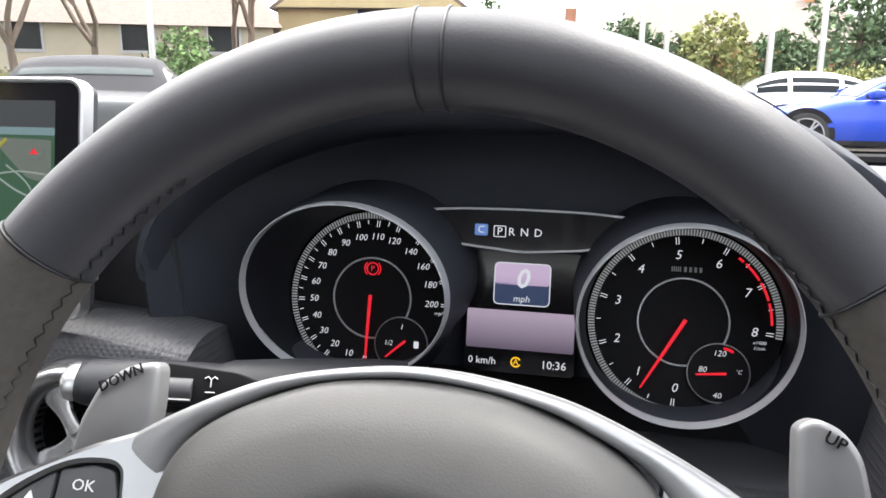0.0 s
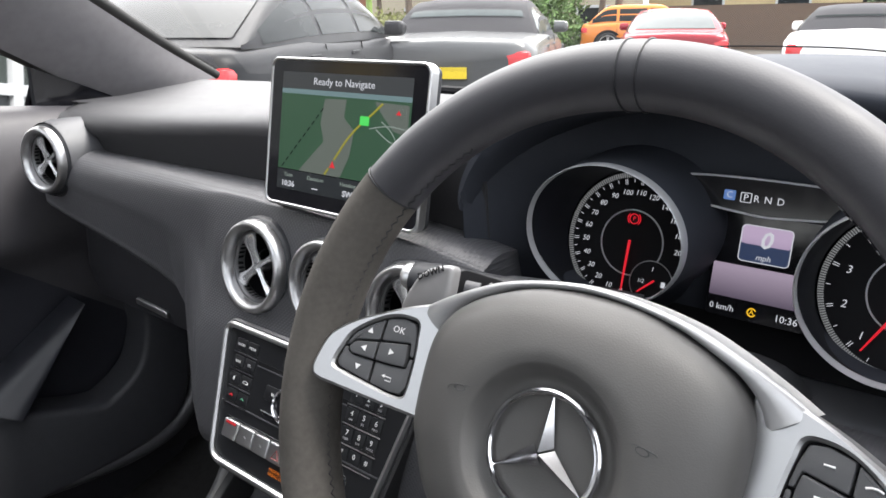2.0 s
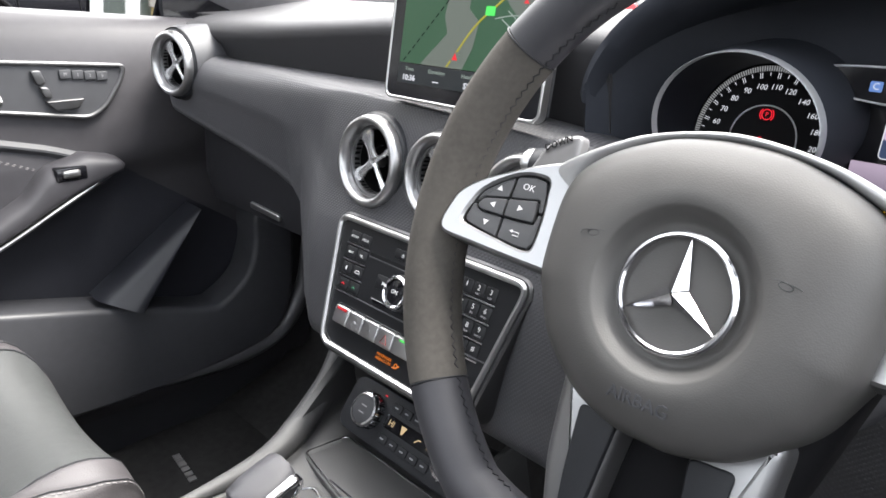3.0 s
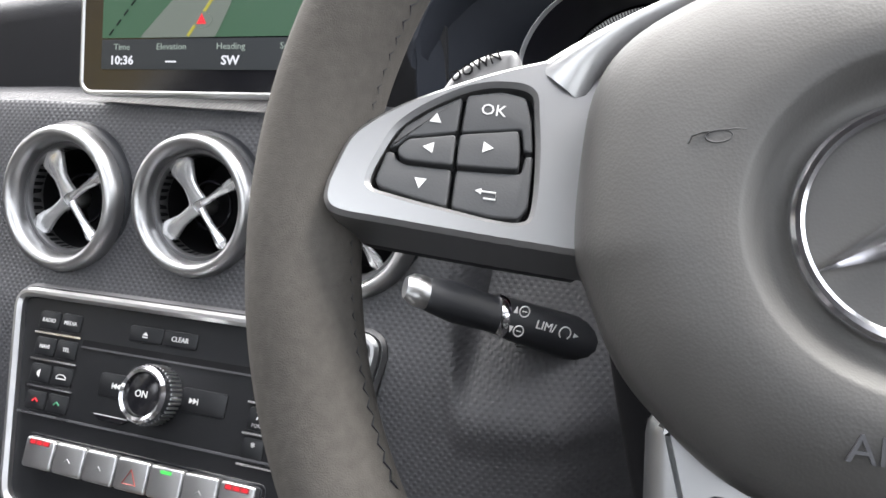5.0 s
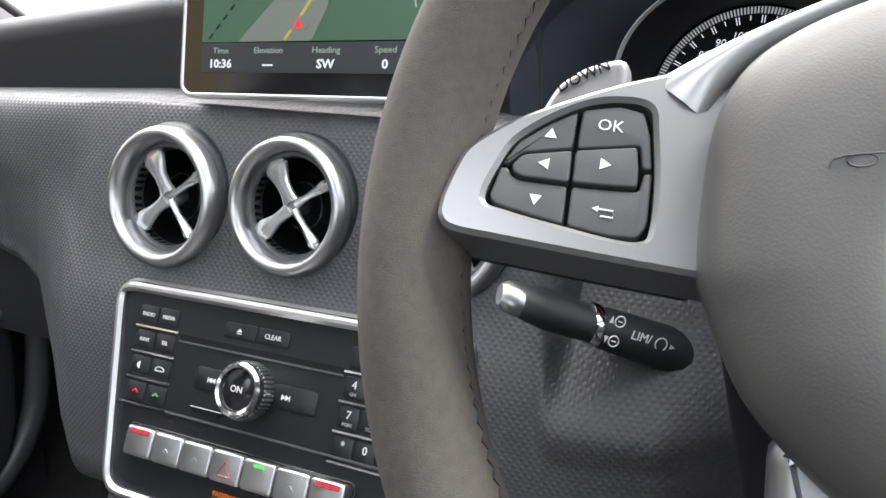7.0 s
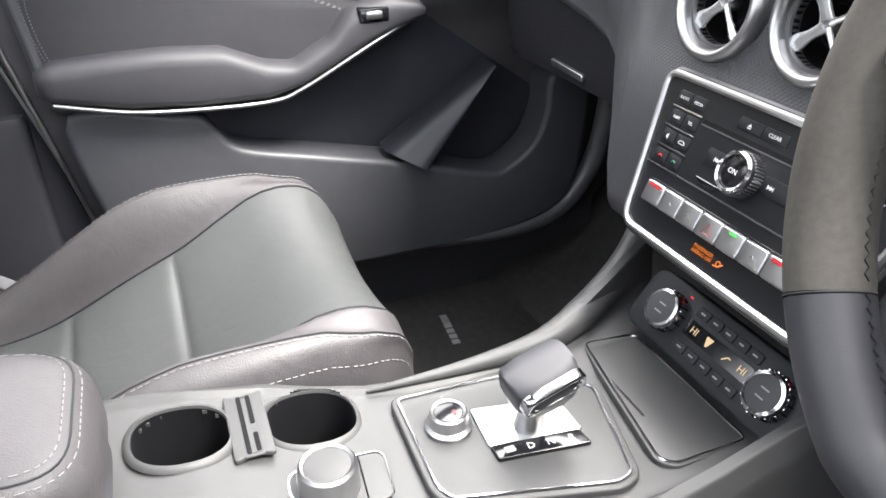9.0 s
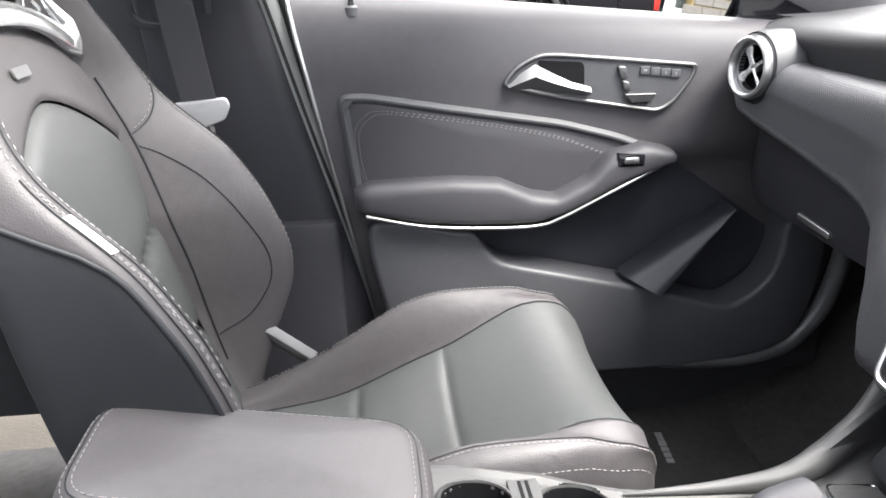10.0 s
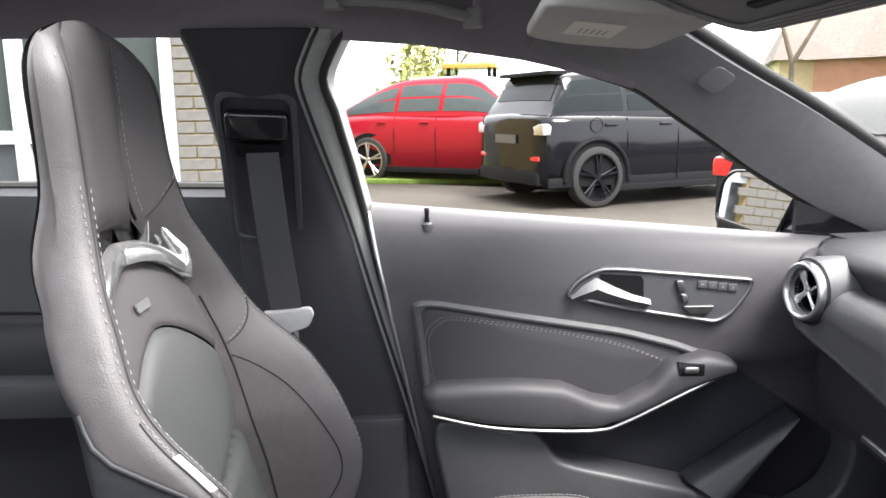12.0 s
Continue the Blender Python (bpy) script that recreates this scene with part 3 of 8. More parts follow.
bed = part("switch_bed", pad(polygon([(-0.022, -0.010), (-0.022, 0.009), (-0.018, 0.011), (0.016, 0.008), (0.027, 0.004), (0.027, -0.010)], 0.003), -0.008, 0.0012, 0.0008), MATTE, wiper, "", WSW)
part("wiper_roller", tube([(-0.0155, -0.0015, -0.003), (-0.0045, -0.0015, -0.003)], 0.0072, 14), SOFT, bed, "", WSW)
part("roller_rib", tube([(-0.0155, -0.0060, 0.0035), (-0.0045, -0.0060, 0.0035)], 0.0006, 5), DIMMARK, bed, "", WSW)
part("wiper_mark", join((tube([(-0.003, 0.001, 0), (-0.0015, 0.002, 0), (0, 0.0005, 0), (0.0015, 0.002, 0), (0.003, 0.001, 0)], 0.0003, 4), IDENT), (tube([(0, 0.0005, 0), (0, -0.003, 0)], 0.0003, 4), IDENT), (tube([(-0.0022, -0.0055, 0), (0.0022, -0.0055, 0)], 0.0003, 4), IDENT)), MARK, bed, "", WSW @ pose(0.004, 0.0035, 0.0015))

# ---- instrument cluster ----
cluster = thing("instrument_cluster", Matrix.Translation((0.362, 1.02, 0.93)), "twin round dials in chrome rings with a lit colour display", "instrument cluster")
FACE = lambda x, y, z: axes((x, y, z), (1, 0, 0), (0, 0.18, 0.984))
part("face", pad(rrect(0.345, 0.16, 0.03, 5), -0.004, 0.0, 0), MATTE, cluster, "", FACE(0.366, 1.030, 1.006))


def numeral(s, size, m, parent, mat=LIT):
    return part("numeral", letters(s, size * 0.93, 0.0001, 0.18, offset=-0.00004), mat, parent, "", m)


COLLAR = shader("hood_black_plastic", (0.027, 0.030, 0.038), 0.65, grain=0.15, scale=1300, spec=0.15)
FUNNEL = shader("funnel_black", (0.006, 0.007, 0.010), 0.5, spec=0.2)


def dial(cx, cz, names, needle_deg, sub, low, ring):
    """A tube with a chrome rim, its dial face, ticks, numerals and needles."""
    rx, rz, ox, oz = ring
    f = FACE(cx, 0.9960, cz)
    turn = [2 * math.pi * i / 72 for i in range(72)]
    mouth = lambda k, y: [(ox + rx * k * math.cos(t), y, oz + rz * k * math.sin(t)) for t in turn]
    foot = [tuple(f @ Vector((0.0535 * math.cos(t), 0.0535 * math.sin(t), 0.001))) for t in turn]
    blend = lambda a, b, t: [tuple(Vector(p).lerp(Vector(q), t)) for p, q in zip(a, b)]
    d = part("dial_tube", rings(bmesh.new(), [foot, blend(foot, mouth(0.968, 0.958), 0.35), blend(foot, mouth(0.968, 0.958), 0.75), mouth(0.968, 0.958)], False, False), FUNNEL, cluster, "black funnel", angle=60)
    part("chrome_rim", rings(bmesh.new(), [mouth(0.968, 0.959), mouth(0.972, 0.954), mouth(0.981, 0.9520), mouth(0.992, 0.9528), mouth(1.0, 0.956), mouth(1.003, 0.960)], False, False), RINGSILVER, d, "satin chrome ring", angle=80)
    part("tube_skirt", rings(bmesh.new(), [mouth(1.003, 0.960), mouth(1.02, 0.968), mouth(1.05, 0.990), mouth(1.10, 1.035)], False, False), COLLAR, d, "", angle=60)
    part("dial_face", pad(circle(0.0525, 64), -0.003, 0.0), MATTE, d, "black dial face", f)
    band = bmesh.new()
    for i in range(150):
        a = radians(-52 - 292 * i / 149) if low else radians(-96 - 270 * i / 149 + 0)
        c, s = math.cos(a), math.sin(a)
        w = 0.00042
        q = [(0.0485 * c - w * s * -1, 0.0485 * s - w * c), (0.0522 * c + w * s, 0.0522 * s - w * c), (0.0522 * c - w * s, 0.0522 * s + w * c), (0.0485 * c - w * s, 0.0485 * s + w * c)]
        band.faces.new([band.verts.new((x, y, 0.0012)) for x, y in q])
    part("graduation", band, PALELIT, d, "fine pale graduations", f)
    part("inner_ring", tube([(0.0245 * math.cos(t), 0.0245 * math.sin(t), 0.0006) for t in np.linspace(0, 2 * math.pi, 64, endpoint=False)], 0.0006, 6, True), RINGSILVER, d, "", f)
    for deg, s, size in names:
        a = radians(deg)
        if s:
            numeral(s, size, f @ Matrix.Translation((0.0375 * math.cos(a), 0.0375 * math.sin(a), 0.0012)), d)
        for off in ((-0.9, 0.9) if s else (0,)):
            b = a + radians(off)
            r0, r1 = (0.0435, 0.0475) if s else (0.0450, 0.0475)
            part("tick", tube([(r0 * math.cos(b), r0 * math.sin(b), 0.0012), (r1 * math.cos(b), r1 * math.sin(b), 0.0012)], 0.00022, 4), LIT, d, "", f)
    nd = radians(needle_deg)
    u = Vector((math.cos(nd), math.sin(nd), 0))
    part("needle", tube([u * -0.002 + Vector((0, 0, 0.0045)), u * 0.020 + Vector((0, 0, 0.0042)), u * 0.0440 + Vector((0, 0, 0.0030))], [0.0011, 0.0009, 0.0005], 8), REDLIT, d, "lit red needle", f)
    g = f @ Matrix.Translation((0.0200, -0.0268, 0.0010))
    part("small_dial", pad(circle(0.0165, 40), 0, 0.0006), MATTE, d, "", g)
    part("small_ring", tube([(0.0165 * math.cos(t), 0.0165 * math.sin(t), 0.001) for t in np.linspace(0, 2 * math.pi, 44, endpoint=False)], 0.0004, 6, True), SATIN, d, "", g)
    for x, y, s, size in sub["marks"]:
        numeral(s, size, g @ Matrix.Translation((x, y, 0.0014)), d)
    nd = radians(sub["needle"])
    u = Vector((math.cos(nd), math.sin(nd), 0))
    part("small_needle", tube([u * -0.004 + Vector((0, 0, 0.003)), u * 0.0120 + Vector((0, 0, 0.0026))], [0.0008, 0.0005], 6), REDLIT, d, "", g)
    return d, f, g


spd_names = [(-95 - 16.2 * i, s, 0.0062 if len(s) < 3 else 0.0060) for i, s in enumerate(("0", "10", "20", "30", "40", "50", "60", "70", "80", "90", "100", "110", "120"))]
spd_names += [(k, s, 0.0060) for k, s in ((-308, "140"), (-326, "160"), (-344, "180"), (-362, "200"))]
spd_names += [(-95 - 16.2 * (i + 0.5), "", 0) for i in range(12)]
spd, sf, sg = dial(0.2770, 1.0060, spd_names, -93, {"marks": [(0, 0.0105, "1", 0.005), (-0.008, 0.0005, "1/2", 0.0046), (0, -0.0125, "0", 0.005)], "needle": 221}, True, (0.0612, 0.0515, 0.2722, 1.0195))
numeral("mph", 0.0036, sf @ Matrix.Translation((0.0425, -0.0065, 0.0012)), spd)
part("brake_warning", join((tube([(0.0036 * math.cos(t), 0.0036 * math.sin(t), 0) for t in np.linspace(0, 6.28, 20, endpoint=False)], 0.0004, 5, True), IDENT), (letters("P", 0.0046, 0.0001), IDENT),
            (tube([(0.0050 * math.cos(t), 0.0050 * math.sin(t), 0) for t in np.linspace(-0.8, 0.8, 8)], 0.0004, 5), IDENT), (tube([(-0.0050 * math.cos(t), 0.0050 * math.sin(t), 0) for t in np.linspace(-0.8, 0.8, 8)], 0.0004, 5), IDENT)), REDLIT, spd, "lit red parking brake sign", sf @ Matrix.Translation((0.0, 0.0180, 0.0014)))
part("pump_mark", pad(rrect(0.003, 0.0042, 0.0005, 2), 0, 0.0002), LIT, spd, "", sg @ Matrix.Translation((0.0095, 0.0005, 0.0012)))
tac_names = [(-94 - 33.8 * i, str(i), 0.0078) for i in range(9)] + [(-94 - 33.8 * (i + 0.5), "", 0) for i in range(8)]
tac, tf, tg = dial(0.4590, 1.0050, tac_names, -119, {"marks": [(0, 0.0110, "120", 0.005), (-0.0085, 0.0015, "80", 0.005), (0.0, -0.0125, "40", 0.005)], "needle": 186}, False, (0.0556, 0.0537, 0.4570, 1.0140))
for a0, a1 in ((58, 62), (42, 56), (27, 40), (10, 25)):
    part("red_zone", tube([(0.0462 * math.cos(radians(a)), 0.0462 * math.sin(radians(a)), 0.0012) for a in np.linspace(a0 - 8, a1 - 8, 8)], 0.0007, 5), REDLIT, tac, "lit red arc", tf)
part("hot_zone", tube([(0.0142 * math.cos(radians(a)), 0.0142 * math.sin(radians(a)), 0.0014) for a in np.linspace(60, 82, 6)], 0.0008, 5), REDLIT, tac, "", tg)
for i in range(9):
    part("badge_bar", pad(rrect(0.0014 if i > 4 else 0.0006, 0.0028, 0.0002, 2), 0, 0.0002), DIMMARK, tac, "", tf @ Matrix.Translation((-0.0075 + 0.0011 * i + (0.0016 * (i - 4) if i > 4 else 0), 0.0295, 0.0010)))
numeral("x1000", 0.0030, tf @ Matrix.Translation((0.0405, -0.0085, 0.0012)), tac)
numeral("1/min", 0.0030, tf @ Matrix.Translation((0.0405, -0.0115, 0.0012)), tac)
numeral("°C", 0.0034, tg @ Matrix.Translation((0.0105, 0.0015, 0.0014)), tac)
# gear display under its chrome arch
top = [(-0.0635, 0.0125), (-0.035, 0.0145), (0.0, 0.0150), (0.035, 0.0145), (0.0635, 0.0125), (0.0500, -0.0005), (0.040, -0.0080), (0.0, -0.0115), (-0.040, -0.0080), (-0.0500, -0.0005)]
TOPF = FACE(0.3675, 1.004, 1.0488)
out = polygon(top, 0.008, 4)
gd = part("gear_display", pad(inset(out, 0.0008), -0.004, 0.0), GLOSS, cluster, "", TOPF)
part("display_frame", frame_ring(out, inset(out, 0.0015), -0.004, 0.0022, 0.0004), RINGSILVER, gd, "thin chrome frame", TOPF)
BLUE = glowing("lit_blue", (0.12, 0.25, 0.62), 0.7)
part("mode_tile", pad(rrect(0.0078, 0.0068, 0.0008, 2), 0, 0.0003), BLUE, gd, "lit blue tile", TOPF @ Matrix.Translation((-0.0250, 0.0015, 0)))
part("letter", letters("C", 0.0062, 0.0001), LIT, gd, "", TOPF @ Matrix.Translation((-0.0250, 0.0015, 0.0005)))
part("selected_box", frame_ring(rrect(0.0074, 0.0068, 0.0006, 2), rrect(0.0064, 0.0058, 0.0004, 2), 0, 0.0003), LIT, gd, "", TOPF @ Matrix.Translation((-0.0140, 0.0010, 0)))
for x, s in ((-0.0140, "P"), (-0.0070, "R"), (0.0005, "N"), (0.0085, "D")):
    part("letter", letters(s, 0.0066, 0.0001), LIT, gd, "", TOPF @ Matrix.Translation((x, 0.0008, 0.0004)))
# middle colour display
LCD = FACE(0.3660, 1.0150, 1.0015)
lcd = part("colour_display", pad(rrect(0.068, 0.083, 0.003, 3), -0.003, 0.0), GLOSS, cluster, "lit colour display", LCD)


def shades(name, low, high, axis=1, span=(-0.01, 0.01), strength=1.0):
    """A lit screen area whose colour runs from low to high."""
    mat = glowing(name, high, strength)
    nt = mat.node_tree
    co, sep, mr, mix = (nt.nodes.new(k) for k in ("ShaderNodeTexCoord", "ShaderNodeSeparateXYZ", "ShaderNodeMapRange", "ShaderNodeMix"))
    mix.data_type = "RGBA"
    mr.inputs["From Min"].default_value, mr.inputs["From Max"].default_value = span
    mix.inputs[6].default_value, mix.inputs[7].default_value = (*low, 1), (*high, 1)
    nt.links.new(co.outputs["Object"], sep.inputs[0])
    nt.links.new(sep.outputs[2], mr.inputs["Value"])
    nt.links.new(mr.outputs["Result"], mix.inputs[0])
    nt.links.new(mix.outputs[2], nt.nodes["Principled BSDF"].inputs["Emission Color"])
    return mat


part("speed_tile", pad(rrect(0.0335, 0.0130, 0.002, 3), 0, 0.0004), shades("lit_lilac", (0.40, 0.30, 0.46), (0.60, 0.46, 0.66), span=(0.078, 0.090), strength=0.8), lcd, "lit lilac tile", LCD @ Matrix.Translation((0.0, 0.0195, 0)))
part("speed_tile_foot", pad(rrect(0.0335, 0.0130, 0.002, 3), 0, 0.0004), glowing("lit_dark_blue", (0.03, 0.05, 0.12), 0.8), lcd, "", LCD @ Matrix.Translation((0.0, 0.0075, 0)))
part("tile_frame", frame_ring(rrect(0.0345, 0.0260, 0.003, 4), rrect(0.0333, 0.0248, 0.0025, 4), 0, 0.0007), LIT, lcd, "", LCD @ Matrix.Translation((0.0, 0.0135, 0)))
part("speed", letters("0", 0.0165, 0.0001, 0.18, offset=0.0003), LIT, lcd, "", LCD @ Matrix.Translation((0.0, 0.0165, 0.0008)))
part("unit", letters("mph", 0.0058, 0.0001, 0.15), LIT, lcd, "", LCD @ Matrix.Translation((0.0, 0.0045, 0.0008)))
part("road_band", pad(rrect(0.066, 0.024, 0.001, 2), 0, 0.0003), shades("lit_mauve_band", (0.035, 0.025, 0.05), (0.36, 0.29, 0.38), span=(0.040, 0.066), strength=1.0), lcd, "lit mauve band", LCD @ Matrix.Translation((0.0, -0.0150, 0)))
part("reading", letters("0 km/h", 0.0062, 0.0001), LIT, lcd, "", LCD @ Matrix.Translation((-0.0225, -0.0350, 0.0005)))
part("clock", letters("10:36", 0.0070, 0.0001), LIT, lcd, "", LCD @ Matrix.Translation((0.0215, -0.0350, 0.0005)))
part("start_stop_sign", join((tube([(0.0028 * math.cos(t), 0.0028 * math.sin(t), 0) for t in np.linspace(0.5, 5.8, 16)], 0.0005, 5), IDENT), (letters("A", 0.005, 0.0001), IDENT)), AMBER, lcd, "lit amber sign", LCD @ Matrix.Translation((-0.0015, -0.0345, 0.0005)))

# ---- dashboard ----
CX = 0.035  # middle of the car
dash = thing("dashboard", Matrix.Translation((CX, 1.05, 0.70)), "black dashboard with a pale-lit soft top and dotted trim", "dashboard")
LIP = [(-0.66, 1.045), (-0.50, 1.047), (-0.35, 1.054), (-0.10, 1.074), (0.12, 1.076), (0.20, 1.075), (0.64, 1.06)]
BAND = [(-0.66, 1.028), (-0.56, 1.018), (-0.45, 1.004), (-0.10, 1.008), (0.13, 1.001), (0.17, 0.996), (0.196, 0.992), (0.207, 0.925), (0.54, 0.925), (0.55, 0.98), (0.64, 0.98)]
LOW = [(-0.64, 0.940), (-0.50, 0.918), (-0.38, 0.902), (-0.28, 0.885), (-0.20, 0.862), (-0.155, 0.815), (-0.13, 0.745), (0.20, 0.745), (0.26, 0.750), (0.32, 0.775), (0.64, 0.80)]
xs = [-0.66, -0.64, -0.60, -0.55, -0.50, -0.44, -0.38, -0.33, -0.28, -0.24, -0.20, -0.175, -0.155, -0.14, -0.13, -0.10, -0.05, 0.0, 0.05, 0.10, 0.15, 0.17, 0.196, 0.207, 0.225, 0.26, 0.30, 0.36, 0.45, 0.54, 0.55, 0.64]
end = lambda x: 0.055 * smooth(-0.54, -0.66, x) ** 1.5
rows_top, rows_trim, rows_low = [], [], []
for x in xs:
    lip, band, low, e = lerp(LIP, x), lerp(BAND, x), lerp(LOW, x), end(x)
    mid = smooth(-0.25, -0.12, x) * (1 - smooth(0.235, 0.34, x))
    prof = [(1.46, 1.045), (1.38, 1.058), (1.25, 1.070), (1.10, lip + 0.010), (1.02, lip + 0.008), (0.972 + e, lip + 0.004), (0.956 + e, lip - 0.002), (0.950 + e, lip - 0.010), (0.951 + e, lip - 0.018), (0.958 + e, (lip + band) / 2 - 0.004), (0.962 + e, band + 0.004), (0.968 + e, band - 0.010)]
    rows_top.append([(x, y, z) for y, z in prof])
    h = band - low
    p2 = [(0.966 + e, band + 0.000), (0.945 + e, band + 0.002), (0.926 + e, band - 0.004), (0.916 + e, band - 0.016)]
    for f in (0.35, 0.5, 0.62, 0.74, 0.86, 0.95):
        z = band - h * f
        y = 0.908 + e + 0.01 * f
        if mid > 0:
            y_mid = lerp([(0.70, 0.855), (0.745, 0.86), (0.80, 0.862), (0.86, 0.872), (0.90, 0.888), (0.94, 0.906), (1.0, 0.925)], z)
            y = y * (1 - mid) + y_mid * mid
        p2.append((y, z))
    ylast = p2[-1][0]
    p2 += [(ylast + 0.010, low - 0.004), (ylast + 0.035, low - 0.008), (ylast + 0.09, low - 0.004)]
    rows_trim.append([(x, y, z) for y, z in p2])
    upright = ((0.960 + e, low + 0.004), (0.952 + e, low - 0.02), (0.955 + e, min(low - 0.03, 0.84)), (0.97 + e, 0.76), (1.00 + e, 0.66), (1.03 + e, 0.60), (1.10, 0.57), (1.30, 0.55))
    tucked = ((0.975 + e, low - 0.004), (0.972 + e, low - 0.030), (0.967 + e, min(low - 0.05, 0.815)), (0.974 + e, 0.786), (1.03 + e, 0.772), (1.12, 0.755), (1.20, 0.70), (1.32, 0.58))
    k = smooth(-0.165, -0.215, x)  # the glovebox lies far under the dash
    rows_low.append([(x, a[0] + (b[0] - a[0]) * k, a[1] + (b[1] - a[1]) * k) for a, b in zip(upright, tucked)])
part("top_pad", sheet([r for r in rows_top if r[0][0] < 0.18], 0.004), TOPPAD, dash, "soft black dash top", angle=50)
part("top_pad", sheet([r for r in rows_top if r[0][0] > 0.545], 0.004), TOPPAD, dash, "soft black dash top", angle=50)
part("top_pad", sheet([r[:4] for r in rows_top if 0.16 < r[0][0] < 0.56], 0.004), TOPPAD, dash, "soft black dash top", angle=50)
VENTS = [(-0.0590, 0.9025, 0.943), (0.0390, 0.9025, 0.945), (0.1370, 0.9025, 0.943), (-0.500, 0.9080, 0.997)]


def dense(rows, na, nb):
    """The grid resampled with na by nb points."""
    g = np.array(rows)
    a, b = np.linspace(0, len(g) - 1, na), np.linspace(0, len(g[0]) - 1, nb)
    i, j = np.minimum(a.astype(int), len(g) - 2), np.minimum(b.astype(int), len(g[0]) - 2)
    u, v = (a - i)[:, None, None], (b - j)[None, :, None]
    return g[i][:, j] * (1 - u) * (1 - v) + g[i + 1][:, j] * u * (1 - v) + g[i][:, j + 1] * (1 - u) * v + g[i + 1][:, j + 1] * u * v


def pierced(grid, inside, thick):
    """The grid as a sheet without the faces whose middle lies inside."""
    bm = bmesh.new()
    vs = [[bm.verts.new(p) for p in row] for row in grid]
    for i in range(len(vs) - 1):
        for j in range(len(vs[0]) - 1):
            if not inside((grid[i][j] + grid[i + 1][j + 1]) / 2):
                bm.faces.new((vs[i][j], vs[i][j + 1], vs[i + 1][j + 1], vs[i + 1][j]))
    bmesh.ops.delete(bm, geom=[v for v in bm.verts if not v.link_faces], context="VERTS")
    bmesh.ops.recalc_face_normals(bm, faces=bm.faces)
    bmesh.ops.solidify(bm, geom=list(bm.faces), thickness=thick)
    return bm


even = np.array(rows_trim)
grid_x = np.arange(-0.66, 0.6401, 0.005)
even = np.stack([np.stack([np.interp(grid_x, xs, even[:, j, k]) for k in range(3)], -1) for j in range(even.shape[1])], 1)
even = np.array([[np.array(q) for q in spline([np.array(p) for p in row], 12, False)] for row in even])
part("trim_panel", pierced(even, lambda p: any(math.hypot(p[0] - a, p[2] - c) < 0.0372 for a, b, c in VENTS), 0.003), DOTTED, dash, "dotted black trim panel", angle=50)
part("glovebox", sheet([r for r in rows_low if r[0][0] < -0.10], 0.004), shader("glovebox_plastic", (0.016, 0.016, 0.019), 0.65, grain=0.2, scale=1300, spec=0.25), dash, "black glovebox lid", angle=50)
part("knee_panel", sheet([r for r in rows_low if r[0][0] > 0.17], 0.004), LOWDOOR, dash, "black knee panel", angle=50)
part("glovebox_latch", pad(rrect(0.078, 0.010, 0.004), -0.002, 0.004, 0.002), SATIN, dash, "slim silver latch", axes((-0.390, 0.9655, 0.800), (1, 0, -0.04), (0, -0.1, 1)))
# cluster hood
HOODSKIN = COLLAR
hood = []
for i in range(41):
    s = 0.5 - 0.5 * math.cos(math.pi * i / 40)
    x = 0.152 + 0.422 * s
    zt = 1.030 + 0.100 * (max(0, 1 - abs(2 * s - 1) ** 3)) ** 0.6
    k = (zt - 1.03) / 0.100
    hood.append([(x, 1.30, min(zt, 1.10)), (x, 1.14, zt + 0.008 * k), (x, 1.02, zt + 0.010 * k), (x, 0.962, zt + 0.006 * k), (x, 0.944, zt), (0.362 + (x - 0.362) * 0.985, 0.942, zt - 0.006), (0.362 + (x - 0.362) * 0.96, 0.950, zt - 0.012 - 0.004 * k), (0.362 + (x - 0.362) * 0.92, 1.01, zt - 0.020 * k - 0.004), (0.362 + (x - 0.362) * 0.90, 1.045, zt - 0.026 * k), (0.362 + (x - 0.362) * 0.90, 1.050, 0.90)])
part("cluster_hood", sheet(hood), HOODSKIN, dash, "smooth black hood over the dials", angle=60)
arch_z = lambda x: 1.030 + 0.100 * (max(0, 1 - abs(2 * (x - 0.152) / 0.422 - 1) ** 3)) ** 0.6
MOUTHS = ((0.0612, 0.0515, 0.2722, 1.0195), (0.0556, 0.0537, 0.4570, 1.0140))
for sx in (-1, 1):
    wall = []
    for u in np.linspace(0, 1, 64):
        x = 0.363 + sx * 0.207 * (1 - u)
        y = 0.945 + 0.078 * (1 - (1 - min(1.0, 1.8 * u)) ** 2)
        top = arch_z(x) - 0.010 - 0.012 * u
        wall.append([(x, y - 0.004 * max(0.0, 1 - 1.8 * u), top)] + [(x, y + 0.03 * max(0.0, 1 - 1.8 * u) * v * v, top + (0.90 - top) * v) for v in np.linspace(0.08, 1, 30)])
    part("hood_cheek", pierced(np.array(wall), lambda p: any(((p[0] - ox) / rx) ** 2 + ((p[2] - oz) / rz) ** 2 < 0.97 for rx, rz, ox, oz in MOUTHS), 0.002), HOODSKIN, dash, "", angle=60)
seam = [(0.172 + 0.382 * s, 1.005, 1.0385 + 0.110 * (max(0, 1 - abs(2 * s - 1) ** 3)) ** 0.6) for s in np.linspace(0.06, 0.94, 60)]
part("hood_seam", tube(seam, 0.0005, 5), MATTE, dash, "")
part("windscreen_seal", tube([(x, 1.44, 1.056) for x in np.linspace(-0.66, 0.72, 8)], 0.008, 8), MATTE, dash, "")
part("shadow_panel", box(0.20, 0.53, 0.96, 1.05, 0.88, 0.926, 0.008), SOFT, dash, "")


